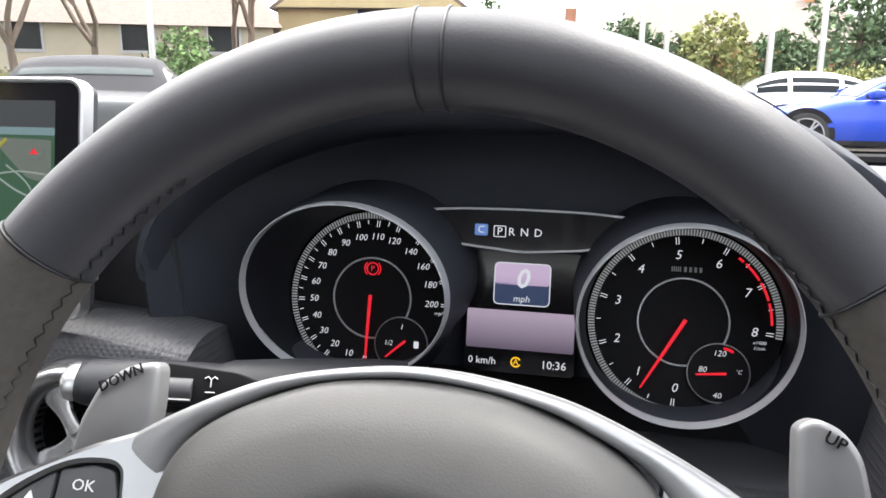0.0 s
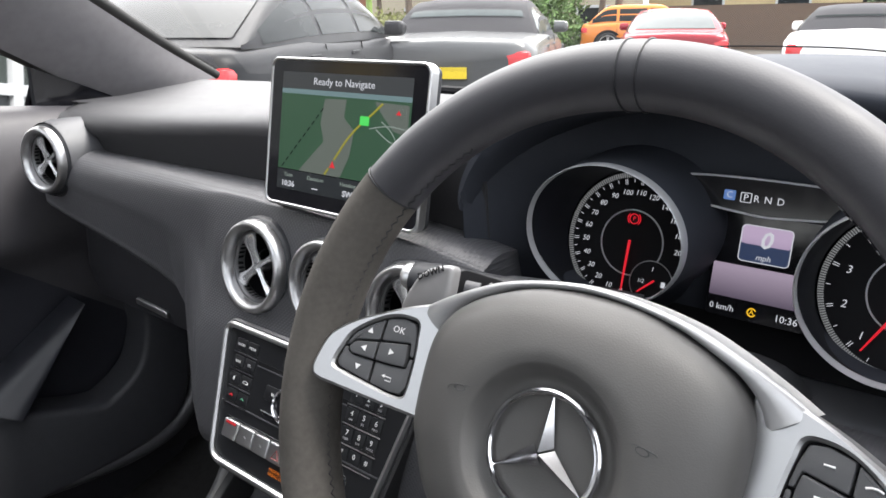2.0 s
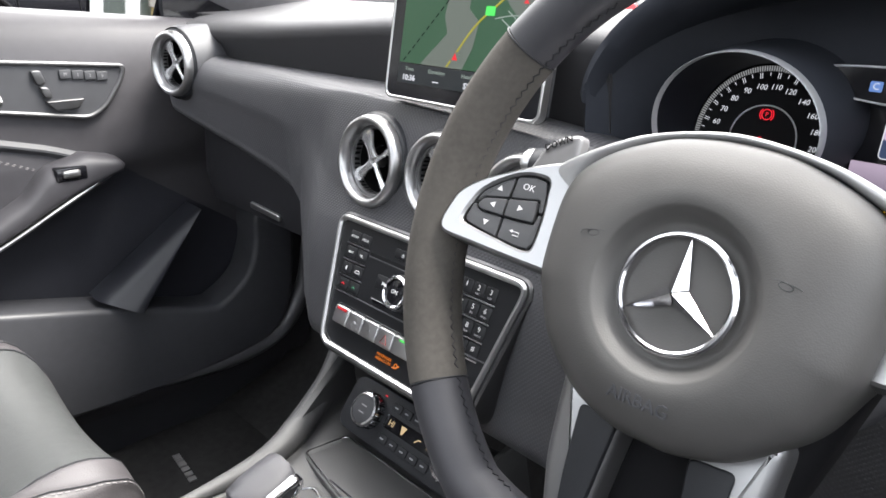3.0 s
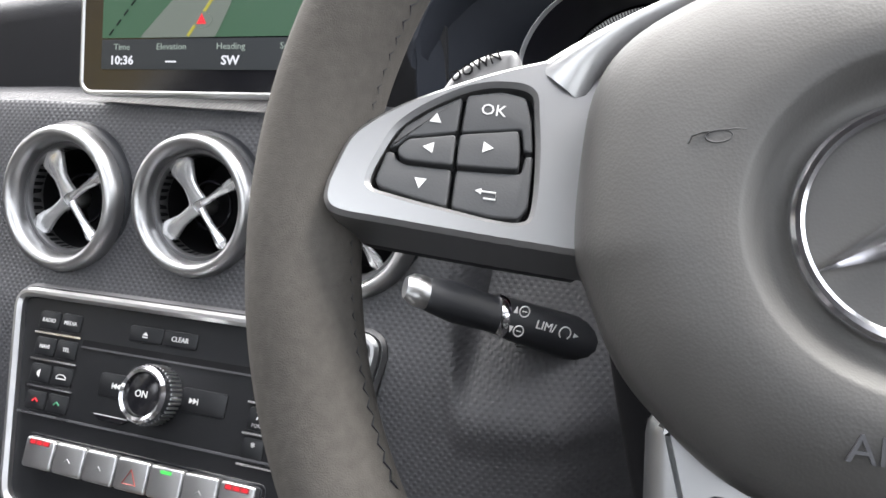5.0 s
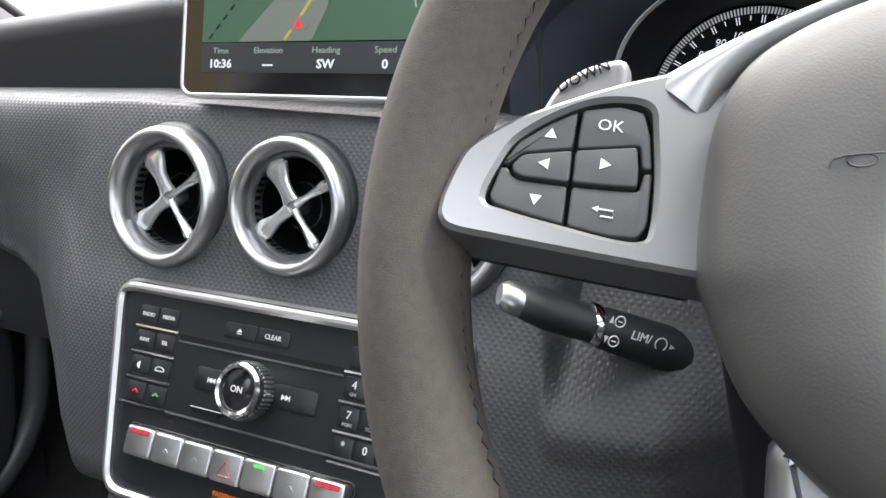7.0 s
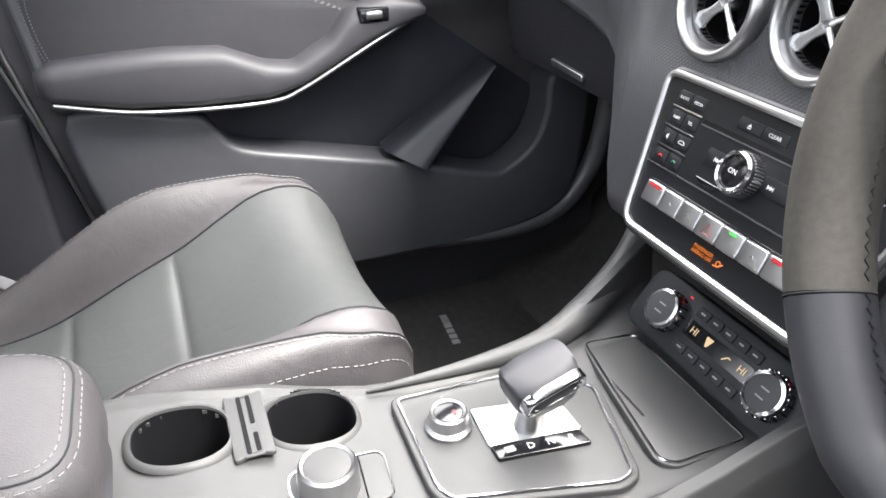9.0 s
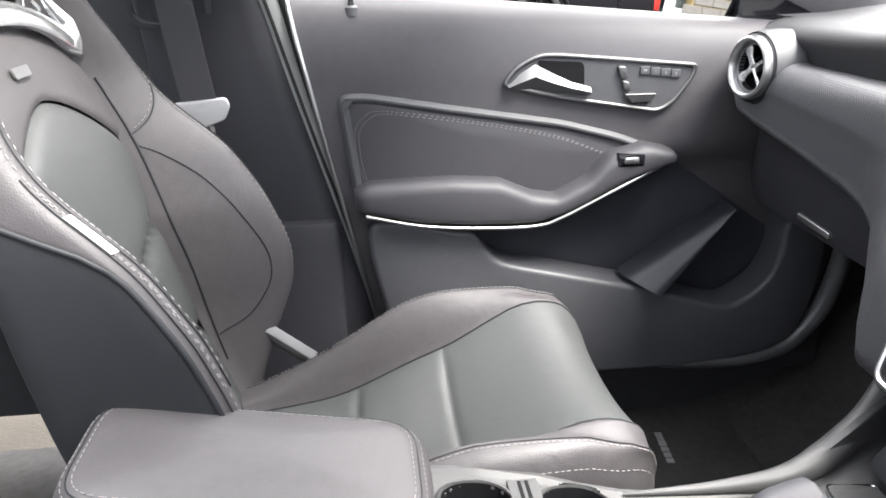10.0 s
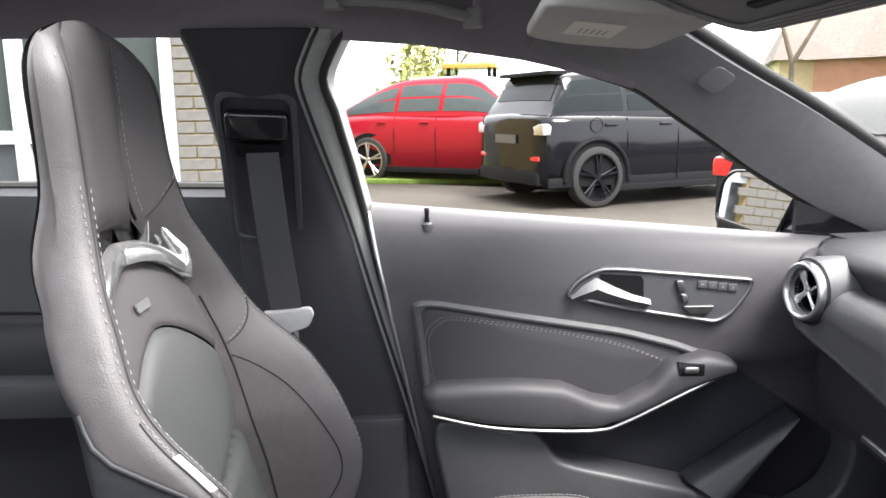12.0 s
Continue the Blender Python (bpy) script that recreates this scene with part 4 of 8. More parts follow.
BLADE = shader("blade_silver", (0.66, 0.66, 0.67), 0.22, 0.75)


def vent(m, group):
    """Round air vent: silver ring, dark bowl, and a turbine cross of four blades."""
    v = thing("air_vent", m, "round air vent with a satin silver ring and cross blades", "air vent", group)
    local = lambda name, bm, mat, label="", a=40: tagged(part(name, bm, mat, v, label, m, a))
    local("bezel", lathe([(0.0530, -0.012), (0.0530, -0.002), (0.0515, 0.002), (0.0485, 0.004)], 48), HARD, "black bezel")
    local("ring", lathe([(0.0383, 0.000), (0.0388, 0.0075), (0.0402, 0.0122), (0.0425, 0.0148), (0.0452, 0.0150), (0.0478, 0.0128), (0.0494, 0.0085), (0.0498, 0.0030), (0.0490, -0.004)], 56), SATIN, "satin silver ring", 60)
    local("lip", lathe([(0.0342, -0.008), (0.0345, 0.0005), (0.0358, 0.0030), (0.0385, 0.0030)], 48), HANDLE, "recessed inner ring", 60)
    local("bowl", lathe([(0.0345, 0.000), (0.0343, -0.006), (0.0342, -0.028), (0.0340, -0.045), (0.0001, -0.047)], 40), MATTE, "dark bowl", 60)
    local("inner_ring", tube([(0.017 * math.cos(t), 0.017 * math.sin(t), -0.012) for t in np.linspace(0, 6.2832, 32, endpoint=False)], 0.0012, 6, True), GLOSS)
    for deg, wide in ((122, 0.0165), (32, 0.0072), (-52, 0.0072), (218, 0.0130)):
        a = radians(deg)
        u, w = Vector((math.cos(a), math.sin(a), 0)), Vector((-math.sin(a), math.cos(a), 0))
        rows = []
        for r, f in ((0.003, 0.70), (0.010, 0.55), (0.017, 0.55), (0.024, 0.78), (0.030, 1.0), (0.0345, 0.85), (0.0370, 0.45)):
            h = wide * f * 0.62
            z = 0.002 - 0.05 * max(0, r - 0.026)
            rows.append([tuple(u * r + w * (h * p) + Vector((0, 0, z + q))) for p, q in ((-1, -0.0025), (-0.9, -0.0005), (0, 0.0014), (0.9, -0.0005), (1, -0.0025), (0, -0.006))])
        local("blade", rings(bmesh.new(), rows), BLADE, "silver blade", 50)
    local("hub_cap", lathe([(0.0001, 0.0015), (0.004, 0.001), (0.0065, -0.002), (0.0065, -0.012)], 20), SATIN, "silver cap")
    return v


VF = lambda x, y, z, yaw=0.0, tilt=0.16, size=0.915: axes((x, y, z), (math.cos(yaw), math.sin(yaw), 0), (-tilt * math.sin(yaw), tilt, 1)) @ Matrix.Scale(size, 4)
first = vent(VF(-0.0590, 0.9025, 0.943), "air vents")
for m in (VF(0.0390, 0.9025, 0.945), VF(0.1370, 0.9025, 0.943), VF(-0.500, 0.9080, 0.997, 0.16, 0.05, 0.96)):
    copy_thing(first, m)
part("end_pod", lathe([(0.054, -0.10), (0.0545, -0.04), (0.053, -0.012), (0.050, 0.0)], 44), SOFT, dash, "black vent pod", VF(-0.500, 0.9080, 0.997, 0.16, 0.05, 0.96))
part("column_switch", lathe([(0.0001, 0.004), (0.0125, 0.004), (0.0145, 0.002), (0.0150, -0.004)], 30), MATTE, dash, "", axes((0.240, 0.899, 0.880), (1, 0, 0), (0, 0.15, 1)))
for i in range(7):
    part("switch_rib", tube([(-0.009, -0.008 + 0.0027 * i, 0.0045), (0.009, -0.008 + 0.0027 * i, 0.0045)], 0.0006, 4), SOFT, dash, "", axes((0.240, 0.899, 0.880), (1, 0.12, 0), (0, 0.15, 1)))

# ---- navigation screen ----
NAV = axes((0.0420, 0.9235, 1.0725), (1, 0, 0), (0, 0.17, 0.985)) @ Matrix.Diagonal((0.955, 0.835, 1, 1))
nav = thing("navigation_screen", Matrix.Translation((0.042, 0.95, 1.0)), "free-standing navigation screen with a silver edge showing a green map", "screen")
part("housing", pad(rrect(0.196, 0.154, 0.008, 5, 0, -0.0015), -0.014, -0.002, 0.003), HARD, nav, "black back shell", NAV)
part("silver_edge", frame_ring(rrect(0.200, 0.158, 0.010, 6, 0, -0.0015), rrect(0.1940, 0.1510, 0.0075, 6, 0, -0.0015), -0.008, 0.001, 0.001), SATIN, nav, "satin silver edge", NAV)
glass = part("glass", pad(rrect(0.1940, 0.1510, 0.0075, 6, 0, -0.0015), -0.006, 0.0, 0.0), GLOSS, nav, "gloss black glass", NAV)
GREENMAP, PALEMAP, LINEMAP, BARMAP, BLUEMAP = glowing("map_green", (0.075, 0.21, 0.115), 0.38), glowing("map_pale", (0.34, 0.40, 0.35), 0.32), glowing("map_line", (0.55, 0.66, 0.6), 0.4), glowing("map_bar", (0.045, 0.05, 0.055), 0.9), glowing("map_sky", (0.40, 0.62, 0.66), 0.35)
YELLOWMAP = glowing("map_road_yellow", (0.75, 0.68, 0.06), 0.4)


def flat(name, outline, mat, z, parent=None, label=""):
    return part(name, pad(outline, z, z + 0.0002), mat, parent or glass, label, NAV)


flat("map", rrect(0.164, 0.084, 0.0005, 1, 0.0, 0.002), GREENMAP, 0.0002, label="lit green map")
flat("title_bar", rrect(0.164, 0.018, 0.0005, 1, 0, 0.0535), BARMAP, 0.0002)
flat("map_sky", rrect(0.164, 0.005, 0.0005, 1, 0, 0.0425), BLUEMAP, 0.0004)
flat("town_area", polygon([(-0.022, 0.037), (0.006, 0.038), (0.004, 0.02), (0.018, 0.008), (0.014, -0.018), (0.004, -0.04), (-0.052, -0.04), (-0.020, -0.006), (-0.026, 0.012)], 0.002), PALEMAP, 0.0005, label="pale town area")
flat("town_area", polygon([(0.040, 0.038), (0.08, 0.037), (0.08, 0.008), (0.064, 0.012), (0.050, 0.026)], 0.002), PALEMAP, 0.0005)
for pts, mat, r in (([(-0.016, -0.0395), (-0.004, -0.022), (0.008, -0.004), (0.020, 0.010), (0.036, 0.024), (0.05, 0.037)], YELLOWMAP, 0.0011), ([(0.044, 0.012), (0.06, 0.002), (0.081, -0.004)], LINEMAP, 0.0007), ([(0.05, 0.02), (0.066, 0.006), (0.074, -0.02)], LINEMAP, 0.0006), ([(0.036, 0.012), (0.058, 0.016), (0.08, 0.014)], LINEMAP, 0.0006)):
    part("map_road", tube([(x, y, 0.0008) for x, y in spline(pts, 5, False)], r, 4, flat=0.2), mat, glass, "", NAV)
for i in range(10):
    t = i / 10
    part("rail_dash", tube([(-0.076 + 0.055 * t, -0.038 + 0.068 * t, 0.0008), (-0.076 + 0.055 * (t + 0.06), -0.038 + 0.068 * (t + 0.06), 0.0008)], 0.0007, 4, flat=0.2), MATTE, glass, "", NAV)
flat("road_sign", rrect(0.011, 0.009, 0.001, 2, 0.030, 0.019), GREENLIT, 0.001)
flat("compass_disc", circle(0.0065, 20, 0.069, 0.029, 0.0045), PALEMAP, 0.0008)
flat("compass_needle", [(0.066, 0.0275), (0.072, 0.0275), (0.069, 0.0315)], REDLIT, 0.0011)
flat("position_disc", circle(0.0075, 20, -0.006, -0.0285, 0.0055), PALEMAP, 0.0008)
flat("position_arrow", [(-0.0095, -0.0315), (-0.0025, -0.0315), (-0.006, -0.0245)], REDLIT, 0.0012)
part("title", letters("Ready to Navigate", 0.0105, 0.0001), LIT, glass, "", NAV @ pose(0.0, 0.0535, 0.0006))
flat("status_bar", rrect(0.164, 0.021, 0.0005, 1, 0, -0.0515), glowing("map_status", (0.02, 0.025, 0.03), 0.8), 0.0003)
for x, head, val in ((-0.066, "Time", "10:36"), (-0.028, "Elevation", "---"), (0.015, "Heading", "SW"), (0.056, "Speed", "0")):
    part("caption", letters(head, 0.0062, 0.0001), LINEMAP, glass, "", NAV @ pose(x, -0.0465, 0.0006))
    part("value", letters(val, 0.0085, 0.0001, offset=0.0002), LIT, glass, "", NAV @ pose(x, -0.0560, 0.0006))
part("foot", box(-0.03, 0.03, -0.03, 0.01, -0.085, -0.06, 0.008), HARD, nav, "", NAV @ pose(0, 0, -0.01))

# ---- audio panel ----
RAD = axes((0.039, 0.8560, 0.8320), (1, 0, 0), (0, 0.42, 0.9075))
radio = thing("audio_panel", Matrix.Translation((CX, 0.84, 0.77)), "black audio panel in a silver frame with keypad and slot", "audio panel")
out = polygon([(-0.1250, 0.0630), (0.1290, 0.0630), (0.1040, -0.0660), (-0.0955, -0.0660)], 0.016, 6)
part("frame", frame_ring(out, inset(out, 0.0058), -0.02, 0.0055, 0.0020), SATIN, radio, "satin silver frame", RAD)
part("surround", frame_ring(inset(out, -0.0030), inset(out, 0.0012), -0.035, 0.0015, 0.0020), HANDLE, radio, "satin silver surround", RAD)
FACEP = shader("panel_black", (0.010, 0.0105, 0.012), 0.32, wear=0.05, spec=0.25)
plate = part("face_plate", pad(inset(out, 0.0038), -0.02, 0.0005, 0.0), FACEP, radio, "black face plate", RAD)
part("body", pad(inset(out, 0.004), -0.06, -0.019, 0), HARD, radio, "", RAD)


def key(x, y, w, h, text="", parent=plate, mat=FACEP, size=0.0042, color=MARK, z=0.0012):
    k = part("key", pad(rrect(w, h, min(w, h) * 0.15, 2, x, y), 0, z, 0.0006, 2), mat, parent, "", RAD)
    if text:
        part("mark", letters(text, size, 0.0001), color, k, "", RAD @ pose(x, y, z + 0.0002))
    return k


for i, (a, b) in enumerate((("RADIO", "MEDIA"), ("NAVI", "TEL"), ("", ""), ("", ""))):
    y = 0.0443 - 0.0158 * i
    x = -0.0940 + 0.0014 * i
    key(x, y, 0.0160, 0.0112, a, size=0.0034)
    key(x + 0.0169, y, 0.0160, 0.0112, b, size=0.0034)
    part("silver_line", pad(rrect(0.036, 0.0012, 0.0005, 2, x + 0.0095, y - 0.0077), 0, 0.0018), CHROME, plate, "", RAD)
for x, y, mat in ((-0.0897, -0.0028, REDLIT), (-0.0729, -0.0028, GREENDIM)):
    part("phone_mark", tube([(x - 0.0020, y - 0.0008, 0.0016), (x, y + 0.0008, 0.0016), (x + 0.0020, y - 0.0008, 0.0016)], 0.0005, 5), mat, plate, "", RAD)
part("mute_mark", pad([(-0.0018, -0.0009), (0.0004, -0.0024), (0.0004, 0.0024), (-0.0018, 0.0009)], 0, 0.0002), MARK, plate, "", RAD @ pose(-0.0915, 0.0127, 0.0014))
part("car_mark", join((tube([(-0.0036, -0.0012, 0), (-0.0034, 0.0002, 0), (-0.0016, 0.0012, 0), (0.0014, 0.0012, 0), (0.0034, 0.0, 0), (0.0036, -0.0012, 0)], 0.0003, 5, True), IDENT)), MARK, plate, "", RAD @ pose(-0.0745, 0.0127, 0.0014))
for i, row in enumerate((("1", "2", "3"), ("4", "5", "6"), ("7", "8", "9"), ("*", "0", "#"))):
    y = 0.0425 - 0.0161 * i
    for j, s in enumerate(row):
        x = 0.0630 + 0.0139 * j
        key(x, y, 0.0132, 0.0122, "", size=0.0058)
        part("mark", letters(s, 0.0062, 0.0001), MARK, plate, "", RAD @ pose(x, y + 0.0016, 0.0014))
        if s not in "*#01":
            part("sub_mark", letters({"2": "ABC", "3": "DEF", "4": "GHI", "5": "JKL", "6": "MNO", "7": "PQRS", "8": "TUV", "9": "WXYZ"}[s], 0.0026, 0.0001), DIMMARK, plate, "", RAD @ pose(x, y - 0.0034, 0.0014))
    part("silver_line", pad(rrect(0.0440, 0.0012, 0.0005, 2, 0.0770, y - 0.0078), 0, 0.0018), CHROME, plate, "", RAD)
key(-0.0208, 0.0446, 0.0240, 0.0092, "", size=0.004)
part("eject_mark", join((pad([(-0.0018, -0.0004), (0.0018, -0.0004), (0, 0.0016)], 0, 0.0002), IDENT), (pad(rrect(0.0036, 0.0006, 0.0001, 1, 0, -0.0014), 0, 0.0002), IDENT)), MARK, plate, "", RAD @ pose(-0.0208, 0.0446, 0.0014))
key(0.0035, 0.0446, 0.0235, 0.0092, "CLEAR", size=0.0040)
part("disc_slot", pad(rrect(0.120, 0.0036, 0.001, 2, -0.0050, 0.0345), 0.0, 0.0009), MATTE, plate, "thin disc slot", RAD)
part("slot_lip", pad(rrect(0.120, 0.0010, 0.0004, 2, -0.0050, 0.0320), 0.0, 0.0014), SOFT, plate, "", RAD)
for sx in (-1, 1):
    key(-0.0020 + sx * 0.0290, 0.0133, 0.0300, 0.0135, "", size=0.005)
    for d in (0, 1):
        part("skip_mark", pad([(-0.0013 * sx, -0.0016), (-0.0013 * sx, 0.0016), (0.0013 * sx, 0)], 0, 0.0002), MARK, plate, "", RAD @ pose(-0.0060 + sx * (0.0255 + 0.0026 * d), 0.0133, 0.0014))
    part("skip_bar", pad(rrect(0.0005, 0.0032, 0.0001, 1), 0, 0.0002), MARK, plate, "", RAD @ pose(-0.0060 + sx * 0.0297, 0.0133, 0.0014))
KNOB = RAD @ pose(-0.0020, 0.0130, 0)
knob = part("volume_knob", lathe([(0.0158, 0.0), (0.0160, 0.0030), (0.0160, 0.0120), (0.0154, 0.0158), (0.0138, 0.0174), (0.0122, 0.0166), (0.0118, 0.0145)], 48), CHROME, radio, "chrome volume knob", KNOB)
for i in range(40):
    a = 2 * math.pi * i / 40
    part("knurl", tube([(0.0161 * math.cos(a), 0.0161 * math.sin(a), 0.0035), (0.0161 * math.cos(a), 0.0161 * math.sin(a), 0.0120)], 0.0006, 4), SATIN, knob, "", KNOB)
part("knob_face", pad(circle(0.0120, 32), 0, 0.0150, 0.001), GLOSS, knob, "", KNOB)
part("mark", letters("ON", 0.0054, 0.0001), MARK, knob, "", KNOB @ pose(-0.0010, 0, 0.0152))
part("card_flap", pad(polygon([(-0.046, -0.0035), (-0.018, -0.0035), (-0.024, -0.0070), (-0.040, -0.0070)], 0.001), 0, 0.0018, 0.0005), GLOSS, plate, "", RAD)
part("flap_edge", tube([(-0.044, -0.0036, 0.0018), (-0.020, -0.0036, 0.0018)], 0.0003, 4), DIMMARK, plate, "", RAD)
part("divider", pad(rrect(0.214, 0.0012, 0.0005, 2, 0.002, -0.0108), 0, 0.0016), SOFT, plate, "", RAD)
sw = part("switch_bed", pad(rrect(0.164, 0.0200, 0.004, 3, -0.0060, -0.0310), 0, 0.0012, 0.0005), GLOSS, plate, "", RAD)
for i in range(7):
    x = -0.0735 + 0.0225 * i
    b = part("silver_switch", pad(rrect(0.0219, 0.0172, 0.002, 3, x, -0.0312), 0.001, 0.0058, 0.0016), SATIN, radio, "satin silver switch", RAD)
    if i == 3:
        part("hazard_mark", tube([(x - 0.0045, -0.0358, 0.0060), (x + 0.0045, -0.0358, 0.0060), (x, -0.0280, 0.0060)], 0.0005, 5, True), HAZARD, b, "dull red triangle", RAD)
    elif i in (1, 2, 5):
        part("mark", tube([(x - 0.002, -0.0325, 0.0060), (x, -0.0305, 0.0060), (x + 0.002, -0.0325, 0.0060)], 0.0003, 4), DIMMARK, b, "", RAD)
    if i in (0, 6):
        part("light_strip", pad(rrect(0.0150, 0.0030, 0.0006, 2, x, -0.0252), 0.0045, 0.0060), shader("strip_dark_red" + str(i), (0.18, 0.03, 0.03), 0.4), b, "", RAD)
        for k in range(3):
            part("seat_heat_light", pad(rrect(0.0034, 0.0018, 0.0004, 2, x - 0.005 + 0.005 * k, -0.0252), 0.0045, 0.0063), REDLIT, b, "lit red", RAD)
    if i == 4:
        part("status_light", pad(rrect(0.0070, 0.0018, 0.0004, 2, x, -0.0255), 0.0045, 0.0061), GREENLIT, b, "lit green", RAD)
lampm = RAD @ pose(0.0, -0.0492, 0)
for k, (word, y) in enumerate((("PASSENGER", 0.0018), ("AIRBAG OFF", -0.0020))):
    part("airbag_lamp", letters(word, 0.0040, 0.0001), ORANGELIT, radio, "lit orange words", lampm @ pose(-0.0040, y, 0.0010))
part("airbag_sign", join((tube([(0.0020 * math.cos(t), 0.0020 * math.sin(t), 0) for t in np.linspace(0, 6.2832, 16, endpoint=False)], 0.0005, 5, True), IDENT), (tube([(-0.004, -0.0024, 0), (0.0, -0.0018, 0), (0.004, 0.0012, 0)], 0.0007, 5), IDENT)), ORANGELIT, radio, "lit orange sign", lampm @ pose(0.0135, -0.0006, 0.0010))

# ---- climate panel ----
HV = axes((0.0416, 0.8596, 0.6956), (1, 0, 0), (0, 0.62, 0.785))
hvac = thing("climate_panel", Matrix.Translation((CX, 0.86, 0.66)), "black climate panel with two knurled chrome knobs", "climate panel")
part("face_plate", pad(rrect(0.200, 0.058, 0.014, 5), -0.03, 0.0, 0.002), HARD, hvac, "", HV)
disp = part("display", pad(rrect(0.075, 0.014, 0.002, 3, 0, 0.001), 0, 0.0012), GLOSS, hvac, "", HV)
PALEAMBER = glowing("lit_pale_amber", (0.85, 0.62, 0.35), 0.6)
for x, s in ((-0.027, "HI"), (0.029, "HI")):
    part("reading", letters(s, 0.0085, 0.0001), PALEAMBER, disp, "", HV @ pose(x, 0.001, 0.0016))
part("fan_mark", pad([(-0.004, 0.004), (0.004, 0.004), (0.001, -0.004), (-0.001, -0.004)], 0.0012, 0.0015), PALEAMBER, disp, "", HV @ pose(-0.010, 0.001, 0))
part("flow_mark", tube([(-0.003, -0.003, 0), (0.001, 0.001, 0), (0.004, 0.001, 0)], 0.0006, 5), PALEAMBER, disp, "", HV @ pose(0.012, 0.001, 0.0016))
for i in range(5):
    for y in (0.0165, -0.0165):
        b = part("key", pad(rrect(0.0140, 0.0090, 0.002, 3, -0.030 + 0.015 * i, y), 0, 0.0016, 0.0006), HARD, hvac, "", HV)
        part("mark", pad(rrect(0.005, 0.0014, 0.0005, 2, -0.030 + 0.015 * i, y), 0.0016, 0.0019), DIMMARK, b, "", HV)
for sx in (-1, 1):
    base = HV @ pose(sx * 0.0605, 0.0, 0) @ Matrix.Scale(0.80, 4)
    k = part("knob", lathe([(0.0225, 0.0), (0.0225, 0.013), (0.0210, 0.016), (0.0180, 0.0168)], 48), CHROME, hvac, "knurled chrome knob", base)
    part("knob_face", pad(circle(0.0182, 32), 0.0, 0.0166, 0.001), SOFT, k, "", base)
    part("mark", pad(rrect(0.010, 0.0015, 0.0004, 2, 0, 0.004), 0.0166, 0.0169), DIMMARK, k, "", base)
    part("mark", pad(rrect(0.010, 0.0015, 0.0004, 2, 0, -0.005), 0.0166, 0.0169), DIMMARK, k, "", base)
    for i in range(30):
        a = 2 * math.pi * i / 30
        part("rib", tube([(0.0228 * math.cos(a), 0.0228 * math.sin(a), 0.001), (0.0228 * math.cos(a), 0.0228 * math.sin(a), 0.0125)], 0.0009, 4), GLOSS if i % 2 else CHROME, k, "", base)
    part("warm_dot", pad(rrect(0.004, 0.0016, 0.0005, 2, 0.012, 0.027), 0, 0.0012), REDLIT, hvac, "", base)

# ---- centre console ----
ZC = 0.668
con = thing("centre_console", Matrix.Translation((CX, 0.45, 0.42)), "grey-black centre console with cup holders, tray and silver trim", "console")
prof = []
for y in (-0.30, 0.0, 0.20, 0.36, 0.40, 0.46, 0.52, 0.56, 0.60, 0.64, 0.68, 0.74, 0.79, 0.84, 0.90):
    rise = 0.075 * smooth(0.70, 0.92, y)
    xl = lerp([(-0.3, -0.08), (0.3, -0.108), (0.41, -0.118), (0.52, -0.106), (0.58, -0.088), (0.62, -0.076), (0.70, -0.068), (0.80, -0.075), (0.84, -0.090), (0.92, -0.125)], y)
    xr = lerp([(-0.3, 0.14), (0.36, 0.115), (0.45, 0.108), (0.63, 0.122), (0.75, 0.138), (0.92, 0.150)], y)
    z = ZC + 0.004 - 0.022 * smooth(0.42, 0.60, y)
    prof.append([(xl - 0.004, y, 0.31), (xl - 0.003, y, z - 0.06 + rise), (xl, y, z - 0.010 + rise), (xl + 0.005, y, z + 0.004 + rise), (xl + 0.012, y, z + 0.005 + rise * 0.9), (xl + 0.018, y, z + 0.001 + rise * 0.3), (xl + (xr - xl) * 0.3, y, z), (xl + (xr - xl) * 0.5, y, z), (xl + (xr - xl) * 0.7, y, z),
                 (xr - 0.020, y, z + 0.001 + rise * 0.3), (xr - 0.012, y, z + 0.005 + rise * 0.9), (xr - 0.002, y, z + 0.004 + rise), (xr + 0.006, y, z - 0.012 + rise), (xr + 0.018, y, z - 0.07 + rise), (xr + 0.022, y, 0.31)])
yy = np.unique(np.concatenate([np.linspace(-0.30, 0.39, 12), np.arange(0.39, 0.60, 0.003), np.linspace(0.60, 0.90, 20)]))
gp = np.array(prof)
gp = np.stack([np.stack([np.interp(yy, gp[:, 0, 1], gp[:, j, k]) for k in range(3)], -1) for j in range(gp.shape[1])], 1)
gp = dense(gp, len(gp), 15 * 8)
cupx = -0.0520
part("body", pierced(gp, lambda p: any(math.hypot((p[0] - cupx) / 0.0340, (p[1] - c) / 0.0375) < 1.0 for c in (0.4535, 0.5500)) and p[2] > 0.62, 0.003), GREY, con, "grey-black console shell", angle=50)
TOP = lambda y0=0.0: Matrix.Translation((0, 0, ZC + 0.0055 - 0.022 * smooth(0.42, 0.60, y0)))
